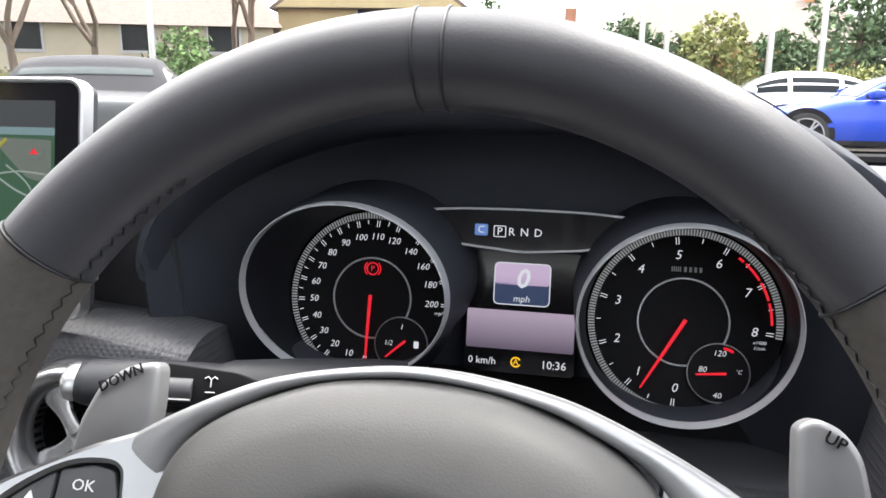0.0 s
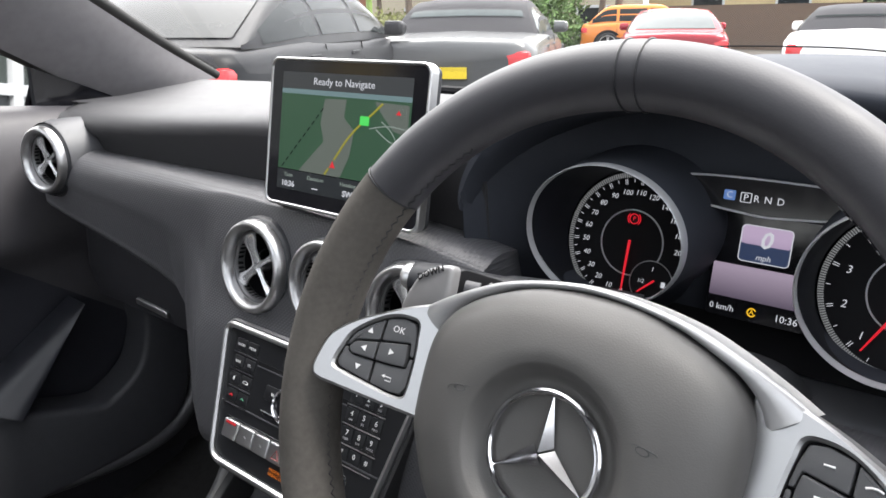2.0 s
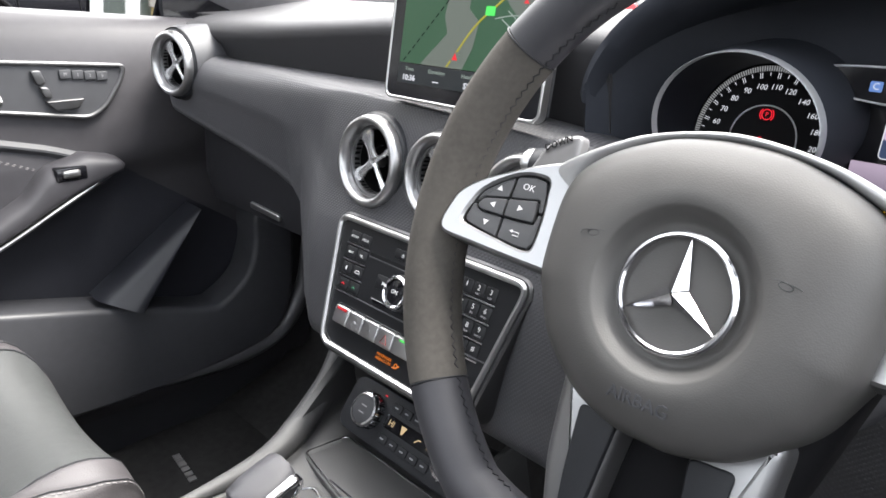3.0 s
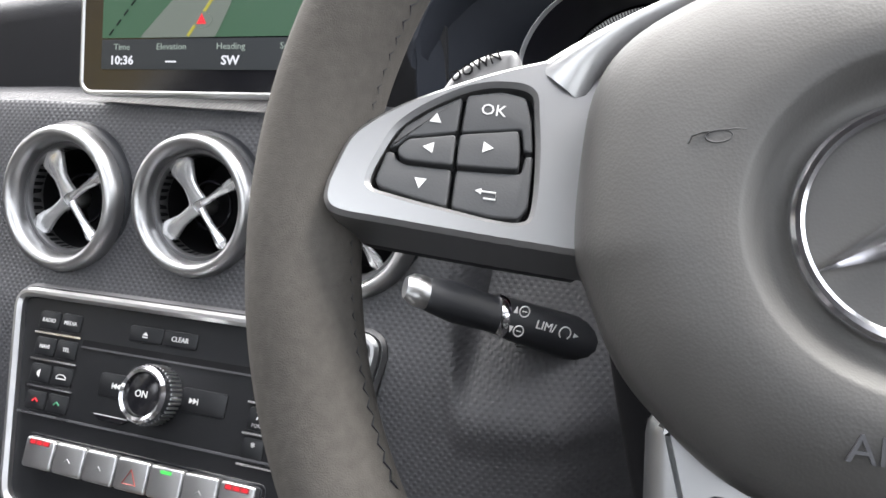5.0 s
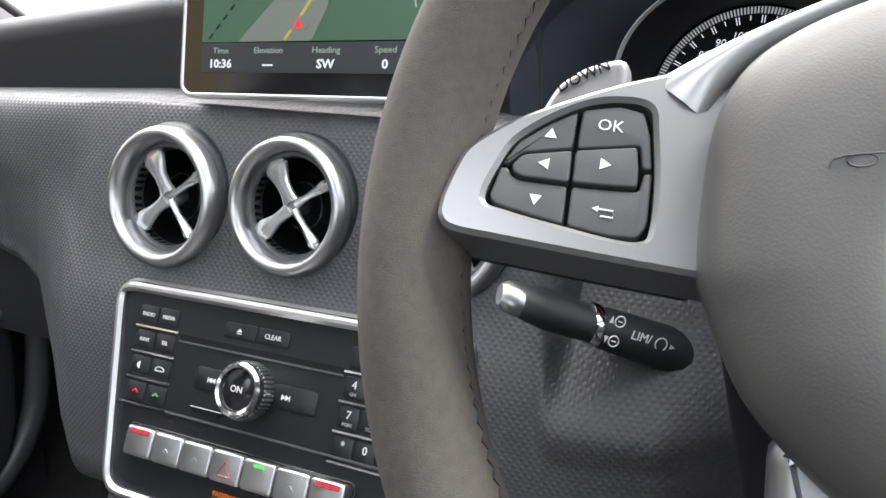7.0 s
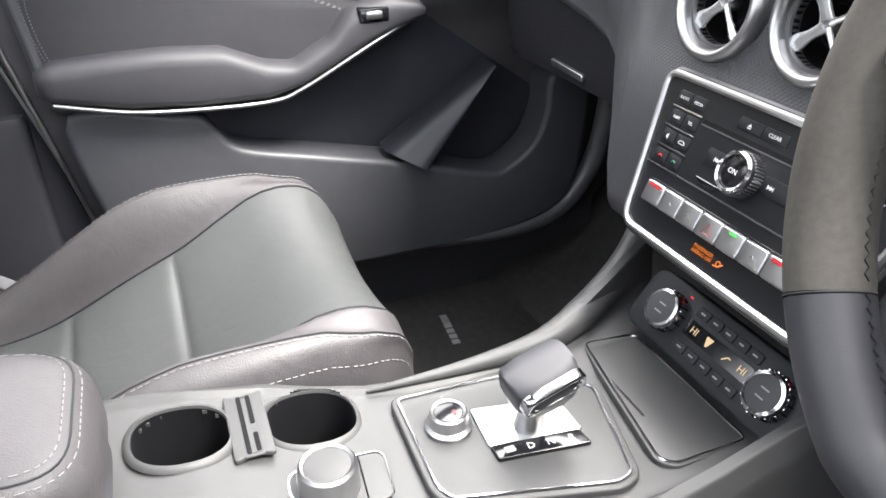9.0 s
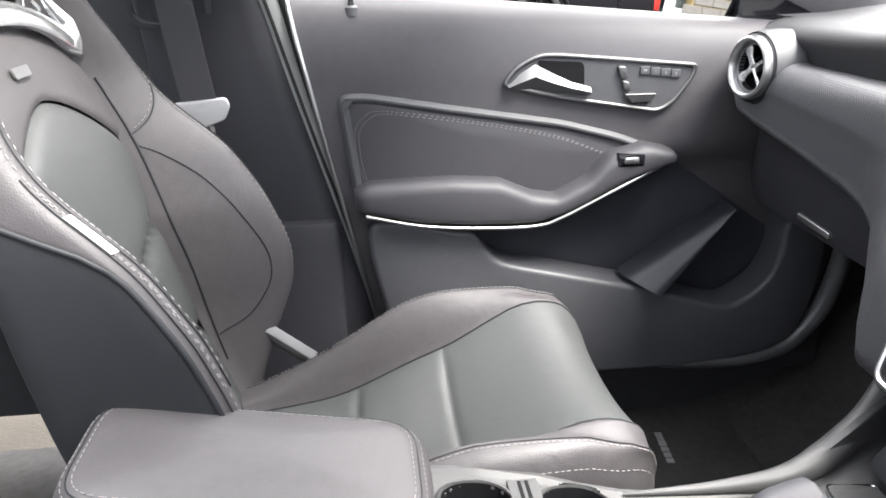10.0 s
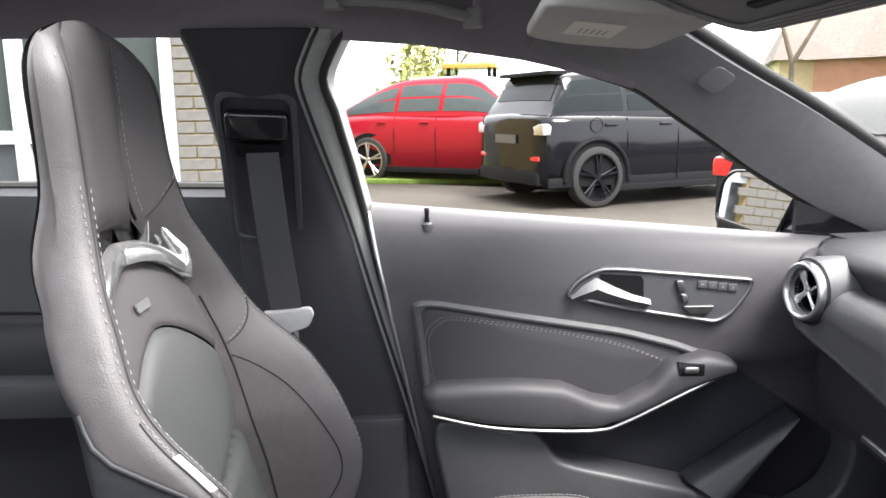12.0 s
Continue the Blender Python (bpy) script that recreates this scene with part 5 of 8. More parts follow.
# cup holders
cx = -0.0520
for y in (0.4535, 0.5500):
    loop = lambda k, z: [(cupx + 0.0320 * k * math.copysign(abs(math.cos(t)) ** 0.8, math.cos(t)), y + 0.0352 * k * math.copysign(abs(math.sin(t)) ** 0.9, math.sin(t)), z - 0.13 * 0.0352 * k * math.sin(t)) for t in np.linspace(0, 2 * math.pi, 48, endpoint=False)]
    part("cup_holder", rings(bmesh.new(), [loop(1.0, 0.0020), loop(0.98, -0.002), loop(0.92, -0.066), loop(0.03, -0.068)], False, True), MATTE, con, "deep black cup holder", TOP(y))
    part("cup_lip", rings(bmesh.new(), [loop(1.15, -0.0020), loop(1.10, 0.0008), loop(1.03, 0.0018), loop(1.0, 0.0022), loop(0.98, 0.0)], False, False), GREY, con, "", TOP(y), 60)
bridge = part("cup_bridge", pad(polygon([(cx - 0.036, 0.4870), (cx + 0.040, 0.4870), (cx + 0.034, 0.5020), (cx + 0.040, 0.5170), (cx - 0.036, 0.5170), (cx - 0.030, 0.5020)], 0.004), 0.001, 0.0045, 0.001), GREY, con, "", TOP(0.50))
part("clip_frame", frame_ring(rrect(0.072, 0.0160, 0.002, 3, cx + 0.002, 0.502), rrect(0.067, 0.0125, 0.001, 3, cx + 0.002, 0.502), 0.003, 0.0046, 0.0006), GREY, bridge, "thin raised frame", TOP(0.50))
for x, w, y in ((cx + 0.002, 0.066, 0.4984), (cx - 0.014, 0.034, 0.5056), (cx + 0.024, 0.020, 0.5056)):
    part("clip_slot", pad(rrect(w, 0.0035, 0.001, 2, x, y), 0.0040, 0.0052), MATTE, bridge, "", TOP(0.50))
# rotary controller
ctl = part("controller_base", pad(polygon([(0.0040, 0.520), (0.0035, 0.560), (0.0065, 0.5910), (0.0540, 0.5860), (0.0520, 0.560), (0.0470, 0.536), (0.0300, 0.5180)], 0.010, 5), 0, 0.0035, 0.001), GREY, con, "", TOP(0.55) @ pose(0, 0, 0))
part("silver_edge", tube([(x, y, 0.0035) for x, y in polygon([(0.0040, 0.520), (0.0035, 0.560), (0.0065, 0.5910), (0.0540, 0.5860), (0.0520, 0.560), (0.0470, 0.536), (0.0300, 0.5180)], 0.010, 5)], 0.0012, 6, True), CHROME, ctl, "silver edge line", TOP(0.55))
dialm = TOP(0.55) @ pose(0.0270, 0.5460, 0.003)
rot = part("rotary_controller", lathe([(0.0215, 0.0), (0.0220, 0.014), (0.0208, 0.0215), (0.0188, 0.0235), (0.0168, 0.0225)], 44), SATIN, con, "satin silver rotary controller", dialm)
part("dial_cap", pad(circle(0.0170, 36), 0, 0.0225, 0.001), GREY, rot, "", dialm)


part("key_gap", tube([(0.006, 0.572, 0.0038), (0.052, 0.568, 0.0038)], 0.0006, 4), MATTE, ctl, "", TOP(0.55))
# selector plate
so = polygon([(-0.0500, 0.6130), (-0.0450, 0.7080), (-0.0020, 0.7810), (0.0985, 0.7560), (0.1060, 0.7380), (0.0740, 0.6180), (0.0560, 0.6100)], 0.012, 6)
plate2 = part("selector_plate", pad(so, -0.001, 0.0060, 0.002), GREY, con, "grey selector plate", TOP(0.68))
part("silver_line", tube([(x, y, 0.0068) for x, y in inset(so, 0.006)], 0.0013, 6, True), CHROME, plate2, "silver border line", TOP(0.68))
mk = TOP(0.68) @ pose(0.0014, 0.6460, 0.0055)
mode = part("mode_dial", lathe([(0.0180, 0.0), (0.0185, 0.004), (0.0155, 0.006), (0.0150, 0.016), (0.0135, 0.0175), (0.0115, 0.0165)], 36), SATIN, con, "satin silver drive mode dial", mk)
part("dial_cap", pad(circle(0.0117, 28), 0, 0.0165, 0.001), GLOSS, mode, "", mk)
part("mode_light", pad(rrect(0.005, 0.0022, 0.0005, 2, 0.003, 0.004), 0.0165, 0.0169), REDLIT, mode, "lit red", mk)
gate = part("selector_gate", pad(polygon([(-0.0100, 0.6680), (0.0040, 0.7390), (0.0440, 0.7400), (0.0350, 0.6650)], 0.004), 0.002, 0.0080, 0.001), SATIN, con, "polished silver gate", TOP(0.68))
part("gate_strip", pad(polygon([(0.0350, 0.6660), (0.0440, 0.7360), (0.0600, 0.7380), (0.0500, 0.6660)], 0.002), 0.003, 0.0095, 0.001), GLOSS, gate, "gloss black strip", TOP(0.68))
for y, s in ((0.694, "D"), (0.7095, "N"), (0.726, "R")):
    part("letter", letters(s, 0.0085, 0.0001), MARK, gate, "", TOP(0.68) @ pose(0.0475 + 0.12 * (y - 0.70), y, 0.0098, 0, 0, 83))
part("sport_mark", pad(rrect(0.006, 0.008, 0.001, 2, 0.0440, 0.6780), 0.0095, 0.0098), DIMMARK, gate, "", TOP(0.68))
# gear selector
gs = thing("gear_selector", Matrix.Translation((0.03, 0.70, 0.66)), "black leather gear selector with an open silver loop", "gear selector")
part("stem", tube([(0.024, 0.702, 0.648), (0.028, 0.704, 0.680), (0.034, 0.704, 0.708)], [0.013, 0.010, 0.012], 14), SATIN, gs, "silver stem")
GM = axes((0.031, 0.706, 0.712), (0.92, 0.10, -0.10), (-0.1, 0.85, 0.22)) @ Matrix.Scale(0.88, 4)
body = [[(x * w, y, z) for x, z in ((-0.024, -0.008), (-0.0235, 0.004), (-0.018, 0.0125), (-0.004, 0.0160), (0.012, 0.0140), (0.021, 0.0095), (0.0235, 0.002), (0.0235, -0.012), (0.012, -0.0135), (-0.014, -0.0125))] for y, w in ((-0.0300, 0.60), (-0.0265, 0.86), (-0.012, 1.0), (0.010, 1.0), (0.0250, 0.92), (0.0290, 0.68))]
knob = part("knob", rings(bmesh.new(), body), LEATHER, gs, "smooth black leather knob", GM, angle=60)
NEARF = GM @ axes((0.0215, 0.0, -0.0015), (0, 1, 0), (0.28, 0, 1))
part("silver_frame", frame_ring(rrect(0.060, 0.0260, 0.0105, 7), rrect(0.049, 0.0165, 0.0070, 7), -0.004, 0.0050, 0.0018), CHROME, gs, "bright silver frame", NEARF, angle=60)
part("frame_inlay", pad(rrect(0.050, 0.0175, 0.0070, 7), -0.003, 0.0012), SATIN, gs, "brushed silver inlay", NEARF)
part("under_shell", pad(spline([(-0.020, -0.024), (0.020, -0.024), (0.020, 0.024), (-0.020, 0.024)], 5), -0.018, -0.010, 0.003), SATIN, gs, "", GM)
# tray
to = polygon([(-0.0550, 0.7960), (-0.0480, 0.8500), (0.1030, 0.8500), (0.1030, 0.7820), (0.0920, 0.7720)], 0.010, 5)
tray = part("tray_lid", pad(to, -0.001, 0.0060, 0.001), GREY, con, "smooth dark tray lid", TOP(0.8) @ pose(0, 0, 0.000))
part("tray_edge", tube([(x, y, 0.0066) for x, y in inset(to, 0.003)], 0.0012, 6, True), CHROME, tray, "thin silver edge", TOP(0.8) @ pose(0, 0, 0.000))
part("finger_slot", tube([(0.0016, 0.7920, 0.0064), (0.0492, 0.7915, 0.0064)], 0.0011, 6), CHROME, tray, "", TOP(0.8) @ pose(0, 0, 0.000))
# armrest
arm = thing("armrest", Matrix.Translation((CX, 0.1, 0.70)), "black stitched leather armrest box with a rounded lid", "armrest")
lid = polygon([(-0.092, 0.122), (0.064, 0.122), (0.060, 0.410), (-0.094, 0.410)], 0.050, 8)
def raked(bm):
    """The lid climbs towards the rear."""
    for v in bm.verts:
        v.co.z += 0.19 * (0.400 - v.co.y) - 0.036
    return bm


part("lid", raked(pad(lid, 0.742, 0.786, 0.026, 6, dome=0.008)), SEAT, arm, "stitched black leather lid", angle=60)
part("box", raked(pad(inset(lid, 0.004), 0.62, 0.743, 0.002)), SOFT, arm, "black box body")
thread = bmesh.new()
for d in (0.0075, 0.0165):
    o = inset(lid, d)
    for i in range(len(o)):
        (ax, ay), (bx, by) = o[i], o[(i + 1) % len(o)]
        n = max(1, int(math.hypot(bx - ax, by - ay) / 0.0065))
        for k in range(n):
            p, q = (k + 0.15) / n, (k + 0.75) / n
            zz = 0.7606 + math.sqrt(0.026 ** 2 - max(0.0, 0.026 - d) ** 2)
            tube([(ax + (bx - ax) * p, ay + (by - ay) * p, zz), (ax + (bx - ax) * q, ay + (by - ay) * q, zz)], 0.0004, 4, bm=thread)
part("lid_seam", raked(tube([(x, y, 0.7820) for x, y in inset(lid, 0.0118)], 0.0008, 6, True)), HARD, arm, "")
part("stitching", raked(thread), STITCH, arm, "pale thread")

# ---- passenger door ----
door = thing("passenger_door", Matrix.Translation((-0.70, 0.7, 0.40)), "black passenger door panel with silver-trimmed armrest and handle", "car door")
belt = lambda y: 1.104 - 0.09 * (y - 0.265)
rear = lambda z: 0.266 + (1.10 - z) * 0.20
toe = lambda y: 0.025 + 0.01 * (y - 0.62)


def skin(y, z):
    x = lerp([(0.40, -0.705), (0.55, -0.690), (0.75, -0.676), (0.90, -0.664), (1.00, -0.662), (1.04, -0.668), (1.075, -0.680), (1.10, -0.70)], z - (belt(y) - 1.097)) if z > 0.9 else lerp([(0.40, -0.705), (0.55, -0.692), (0.75, -0.676), (0.90, -0.664)], z)
    hollow = 0.030 * smooth(0.52, 0.62, y) * smooth(0.83, 0.76, z - 0.12 * (y - 0.65)) * smooth(0.50, 0.56, z)
    return x + toe(y) - hollow


grid = []
for i in range(40):
    v = i / 39
    row = []
    for j in range(46):
        u = j / 45
        z0 = 0.40 + (belt(0.25 + 0.95 * u) - 0.40) * v
        y = rear(z0) + (1.20 - rear(z0)) * u
        z = 0.40 + (belt(y) - 0.40) * v
        row.append((skin(y, z), y, z))
    grid.append(row)
grid.append([(-0.712 + toe(p[1]), p[1], p[2] + 0.006) for p in grid[-1]])
grid.append([(-0.735 + toe(p[1]), p[1], p[2] + 0.001) for p in grid[-1]])
panel = part("door_panel", sheet(grid, 0.004), DOORSKIN, door, "soft black upper door panel", angle=60)
TOE = lambda x: axes((x + 0.025 - 0.01 * 0.62, 0, 0), (0.01, 1, 0), (0, 0, 1))
insert = polygon([(0.327, 0.957), (0.370, 0.958), (0.495, 0.936), (0.676, 0.906), (0.768, 0.881), (0.853, 0.847), (0.845, 0.820), (0.70, 0.750), (0.35, 0.750)], 0.02, 5)
part("insert_border", frame_ring(insert, inset(insert, 0.015), -0.01, 0.0090, 0.006), SOFT, door, "", TOE(-0.662))
part("insert_panel", pad(inset(insert, 0.008), -0.012, 0.001, 0.001, dome=0.006), HIDE, door, "black leather insert with pale stitching", TOE(-0.662), angle=60)
stitch = spline([(0.365, 0.810), (0.354, 0.854), (0.352, 0.901), (0.369, 0.924), (0.396, 0.930), (0.495, 0.916), (0.586, 0.900), (0.677, 0.878), (0.761, 0.843)], 24, False)
thread = bmesh.new()
for d in (0.0, 0.006):
    for i in range(0, len(stitch) - 1, 2):
        (ay, az), (by, bz) = stitch[i], stitch[i + 1]
        tube([(ay + d, az - d * 0.8, 0.0052), (ay + (by - ay) * 0.8 + d, az + (bz - az) * 0.8 - d * 0.8, 0.0052)], 0.00045, 4, bm=thread)
part("stitching", thread, STITCH, door, "pale thread", TOE(-0.662))
ARM_TOP = [(0.345, 0.808), (0.367, 0.820), (0.44, 0.823), (0.50, 0.824), (0.574, 0.818), (0.628, 0.794), (0.665, 0.788), (0.717, 0.816), (0.738, 0.840), (0.751, 0.853), (0.803, 0.867), (0.848, 0.857), (0.860, 0.846)]
ARM_LOW = [(0.345, 0.784), (0.365, 0.775), (0.448, 0.757), (0.539, 0.749), (0.629, 0.748), (0.674, 0.761), (0.718, 0.782), (0.762, 0.804), (0.860, 0.842)]
arm_rows = []
for y in np.linspace(0.345, 0.860, 60):
    zt, zb = lerp(ARM_TOP, y), lerp(ARM_LOW, y)
    p = 0.046 * math.sin(math.pi / 2 * min(1, (y - 0.333) / 0.03, (0.866 - y) / 0.016))
    h = min(0.018, (zt - zb) * 0.4)
    arm_rows.append([(y, zt - 0.004, -0.05), (y, zt + 0.002, p * 0.30), (y, zt + 0.001, p * 0.68), (y, zt - 0.2 * h, p * 0.86), (y, zt - 0.55 * h, p * 0.965), (y, zt - h, p), (y, zb + 0.6 * h, p), (y, zb + 0.2 * h, p * 0.95), (y, zb, p * 0.80), (y, zb, -0.05)])
ledge = part("armrest", rings(bmesh.new(), arm_rows), HIDE, door, "padded black leather armrest", TOE(-0.664), angle=60)
line = spline([(0.362, 0.773, 0.040), (0.448, 0.754, 0.043), (0.539, 0.746, 0.044), (0.629, 0.745, 0.044), (0.674, 0.758, 0.044), (0.762, 0.801, 0.042), (0.842, 0.8375, 0.034)], 8, False)
part("silver_strip", tube(line, 0.0032, 8), SATIN, door, "bright silver strip", TOE(-0.664), angle=60)
thread = bmesh.new()
for d in (0.012, 0.0155):
    for i in range(0, len(line) - 2):
        (ay, az, ax_), (by, bz, bx_) = line[i], line[i + 1]
        tube([(ay, az + d, 0.0445), (ay + (by - ay) * 0.7, az + (bz - az) * 0.7 + d, 0.0445)], 0.0004, 4, bm=thread)
part("stitching", thread, MATTE, ledge, "", TOE(-0.664))
sw = part("window_switch", box(0.757, 0.800, 0.832, 0.852, 0.030, 0.0475, 0.003), GLOSS, door, "gloss black window switch", TOE(-0.664) @ pose(0.0, 0.004, 0, 0, 0, 0))
part("switch_rocker", box(0.766, 0.790, 0.837, 0.848, 0.046, 0.0510, 0.003), SATIN, sw, "", TOE(-0.664) @ pose(0, 0.004, 0))
bez = polygon([(0.576, 0.961), (0.599, 0.991), (0.635, 1.009), (0.670, 1.008), (0.775, 0.998), (0.888, 0.987), (0.881, 0.964), (0.853, 0.926), (0.828, 0.912), (0.674, 0.938)], 0.016, 5)
hb = part("handle_bezel", frame_ring(bez, inset(bez, 0.0060), -0.014, 0.0065, 0.0020), HANDLE, door, "satin silver bezel", TOE(-0.659))
part("bezel_plate", pad(inset(bez, 0.0058), -0.014, 0.0025), SOFT, hb, "", TOE(-0.659))
part("handle_cup", pad(polygon([(0.630, 0.999), (0.706, 0.994), (0.708, 0.950), (0.655, 0.962)], 0.010), 0.0, 0.0030), MATTE, hb, "dark cup", TOE(-0.659))
lev = [[(y, z + s * h, t) for s, t in ((-1, 0.006), (0, 0.017), (1, 0.010), (0.6, 0.004))] for y, z, h in ((0.588, 0.961, 0.002), (0.606, 0.968, 0.013), (0.628, 0.976, 0.018), (0.655, 0.966, 0.014), (0.685, 0.957, 0.009), (0.716, 0.950, 0.007))]
part("door_handle", rings(bmesh.new(), lev), HANDLE, door, "satin silver pull handle", TOE(-0.659), angle=60)
for pts, nm in (([(0.757, 0.987), (0.770, 0.987), (0.775, 0.968), (0.763, 0.967)], "seat_switch"), ([(0.765, 0.965), (0.777, 0.963), (0.781, 0.948), (0.770, 0.949)], "seat_switch"), ([(0.770, 0.944), (0.823, 0.944), (0.812, 0.930), (0.782, 0.930)], "seat_switch")):
    part(nm, pad(polygon(pts, 0.004), 0.001, 0.0095, 0.002), HANDLE, hb, "small silver seat switch", TOE(-0.659))
for i in range(4):
    k = part("memory_key", pad(rrect(0.0155, 0.0125, 0.0015, 2, 0.8020 + 0.0165 * i, 0.9785 - 0.0020 * i), 0.001, 0.0055, 0.001), SOFT, hb, "", TOE(-0.659))
    part("mark", letters("M123"[i], 0.006, 0.0001), DIMMARK, k, "", TOE(-0.659) @ pose(0.8020 + 0.0165 * i, 0.9785 - 0.0020 * i, 0.0057))
pocket = spline([(0.37, 0.748), (0.500, 0.735), (0.534, 0.728), (0.551, 0.706), (0.582, 0.675), (0.684, 0.648), (0.827, 0.613), (0.960, 0.573), (1.000, 0.577), (1.045, 0.612), (1.064, 0.665), (1.072, 0.720), (1.135, 0.720), (1.140, 0.600), (1.100, 0.490), (0.95, 0.455), (0.70, 0.452), (0.42, 0.470), (0.385, 0.60)], 5)
part("map_pocket", pad(pocket, -0.05, 0.018, 0.010, 4), LOWDOOR, door, "black lower pocket", TOE(-0.662), angle=60)
# darker sheet laid over the recess between armrest and pocket
dark = []
for y in np.linspace(0.536, 1.084, 40):
    lo = lerp([(0.534, 0.728), (0.551, 0.706), (0.582, 0.675), (0.684, 0.648), (0.827, 0.613), (0.96, 0.573), (1.0, 0.577), (1.045, 0.612), (1.064, 0.650), (1.084, 0.672)], y) - 0.012
    hi = lerp([(0.536, 0.748), (0.629, 0.747), (0.674, 0.760), (0.762, 0.803), (0.860, 0.838), (1.084, 0.678)], y)
    dark.append([(skin(y, lo + (hi - lo) * v) + 0.004 - 0.004 * abs(2 * v - 1) ** 6, y, lo + (hi - lo) * v) for v in np.linspace(0, 1, 10)])
part("recess_sheet", sheet(dark, 0.003), shader("recess_black", (0.026, 0.027, 0.034), 0.5, spec=0.35, grain=0.15, scale=1500), door, "dark sheet over the door recess", angle=60)
FIN = shader("fin_black", (0.016, 0.017, 0.022), 0.38, spec=0.5)
fin_rows = []
for t in np.linspace(0, 1, 14):
    ridge, foot = Vector((0.969, 0.750, 0)).lerp(Vector((0.846, 0.607, 0)), t), Vector((0.969, 0.752, 0)).lerp(Vector((0.793, 0.634, 0)), t)
    h = 0.006 + 0.016 * t
    near = ridge + Vector((0.016, -0.004, 0)) * (0.2 + 0.8 * t)
    fin_rows.append([tuple(p + Vector((0, 0, q))) for p, q in ((foot, -0.05), (foot, -0.010), (foot.lerp(ridge, 0.45), 0.25 * h), (foot.lerp(ridge, 0.80), 0.70 * h), (ridge.lerp(near, 0.05), h), (ridge.lerp(near, 0.25), h * 0.95), (ridge.lerp(near, 0.8), 0.1 * h - 0.006), (near, -0.05))])
wedge = sheet(fin_rows)
part("speaker_fin", wedge, FIN, door, "black moulded fin", TOE(-0.642), angle=60)
part("lock_pin", tube([(0.357, 1.080, 0.010), (0.357, 1.093, 0.010), (0.357, 1.103, 0.010), (0.357, 1.107, 0.010)], [0.0050, 0.0036, 0.0046, 0.0036], 12), GLOSS, door, "black lock pin", TOE(-0.696))
part("pin_collar", lathe([(0.011, -0.010), (0.010, 0.002), (0.007, 0.005), (0.0045, 0.003)], 20), SOFT, door, "", Matrix.Translation((-0.665, 0.357, 1.078)))
seal = [(skin(rear(z), z) + 0.004, rear(z) - 0.004, z) for z in np.linspace(1.10, 0.42, 30)]
part("rear_seal", tube(seal, 0.0038, 8), SATIN, door, "bright seal line", angle=60)

# ---- body shell round the cabin ----
RAIL = [(-0.90, -0.46, 1.325), (-0.55, -0.485, 1.360), (-0.25, -0.495, 1.366), (-0.02, -0.502, 1.367), (0.20, -0.508, 1.364), (0.26, -0.509, 1.364), (0.337, -0.516, 1.356), (0.417, -0.530, 1.345), (0.50, -0.540, 1.333), (0.582, -0.552, 1.315), (0.66, -0.566, 1.293)]
rail = lambda y: (lerp([(a, b) for a, b, c in RAIL], y), lerp([(a, c) for a, b, c in RAIL], y))
liner = []
for y in (-1.6, -1.2, -0.9, -0.55, -0.25, 0.0, 0.2, 0.35, 0.42, 0.5, 0.60, 0.66):
    x, z = rail(y)
    top_z = 1.456 - 0.06 * smooth(0.25, 0.72, y) - 0.10 * smooth(-0.6, -1.6, y)
    half_ = CX - x
    row = [(CX + s * (half_ - dx), y, min(z + dz, top_z)) if dz else (CX + s * (half_ - dx), y, z) for s, dx, dz in ((-1, 0, 0), (-1, 0.012, 0.014), (-1, 0.045, 0.036), (-1, 0.10, 0.060))]
    row += [(CX - 0.22, y, top_z - 0.004), (CX, y, top_z), (CX + 0.22, y, top_z - 0.004)]
    row += [(CX + (CX - q[0]), q[1], q[2]) for q in row[3::-1]]
    liner.append(row)
# the middle of the roof is a glass panel
front, back_ = [r for r in liner if r[0][1] >= 0.42], [r for r in liner if r[0][1] <= -0.54]
middle = [r for r in liner if -0.56 <= r[0][1] <= 0.43]
edge = lambda y: [(x, y, lerp([(p[0], p[2]) for p in liner[6]], x) - 0.004) for x in np.linspace(CX - 0.20, CX + 0.20, 7)]
roof_rows = [[(p[0], p[1], p[2]) for p in r[:4]] + [(CX - 0.296, r[0][1], 1.4450), (CX - 0.288, r[0][1], 1.478)] for r in middle]
head_bm = sheet(roof_rows, 0.006)
solid("ceiling", head_bm, HEADLINE, "black cloth headliner round a glass roof panel", "headliner", "structure", angle=60)
solid("ceiling_side", sheet([[(2 * CX - x, y, z) for x, y, z in r] for r in roof_rows], 0.006), HEADLINE, "black cloth headliner strip", "headliner", "structure", angle=60)
fr_rows = [[(p[0], 0.418, p[2] if abs(p[0] - CX) > 0.47 else max(p[2], 1.443)) for p in front[0]]] + front[1:]
solid("ceiling_front", sheet(fr_rows, 0.006), HEADLINE, "black cloth headliner over the screen", "headliner", "structure", angle=60)
solid("ceiling_back", sheet(back_, 0.006), HEADLINE, "black cloth headliner behind the glass roof", "headliner", "structure", angle=60)
solid("trim_roof_side", tube([(CX - 0.2965, y, 1.4435) for y in np.linspace(-0.5, 0.41, 14)], 0.0016, 6), CHROME, "thin bright edge of the glass roof", "trim", "structure")
solid("trim_roof", tube([(x, 0.416, z) for x, y, z in edge(0.4)], 0.004, 8), GREY, "grey edge of the glass roof opening", "trim", "structure")
glass_roof = solid("window_3", sheet([[(x, y, 1.492 - 0.1 * (x - CX) ** 2) for x in np.linspace(CX - 0.42, CX + 0.42, 7)] for y in (-0.60, -0.2, 0.2, 0.46)]), pane("tinted_roof_glass", (0.9, 0.92, 0.92)), "tinted glass roof panel", "window", "structure")
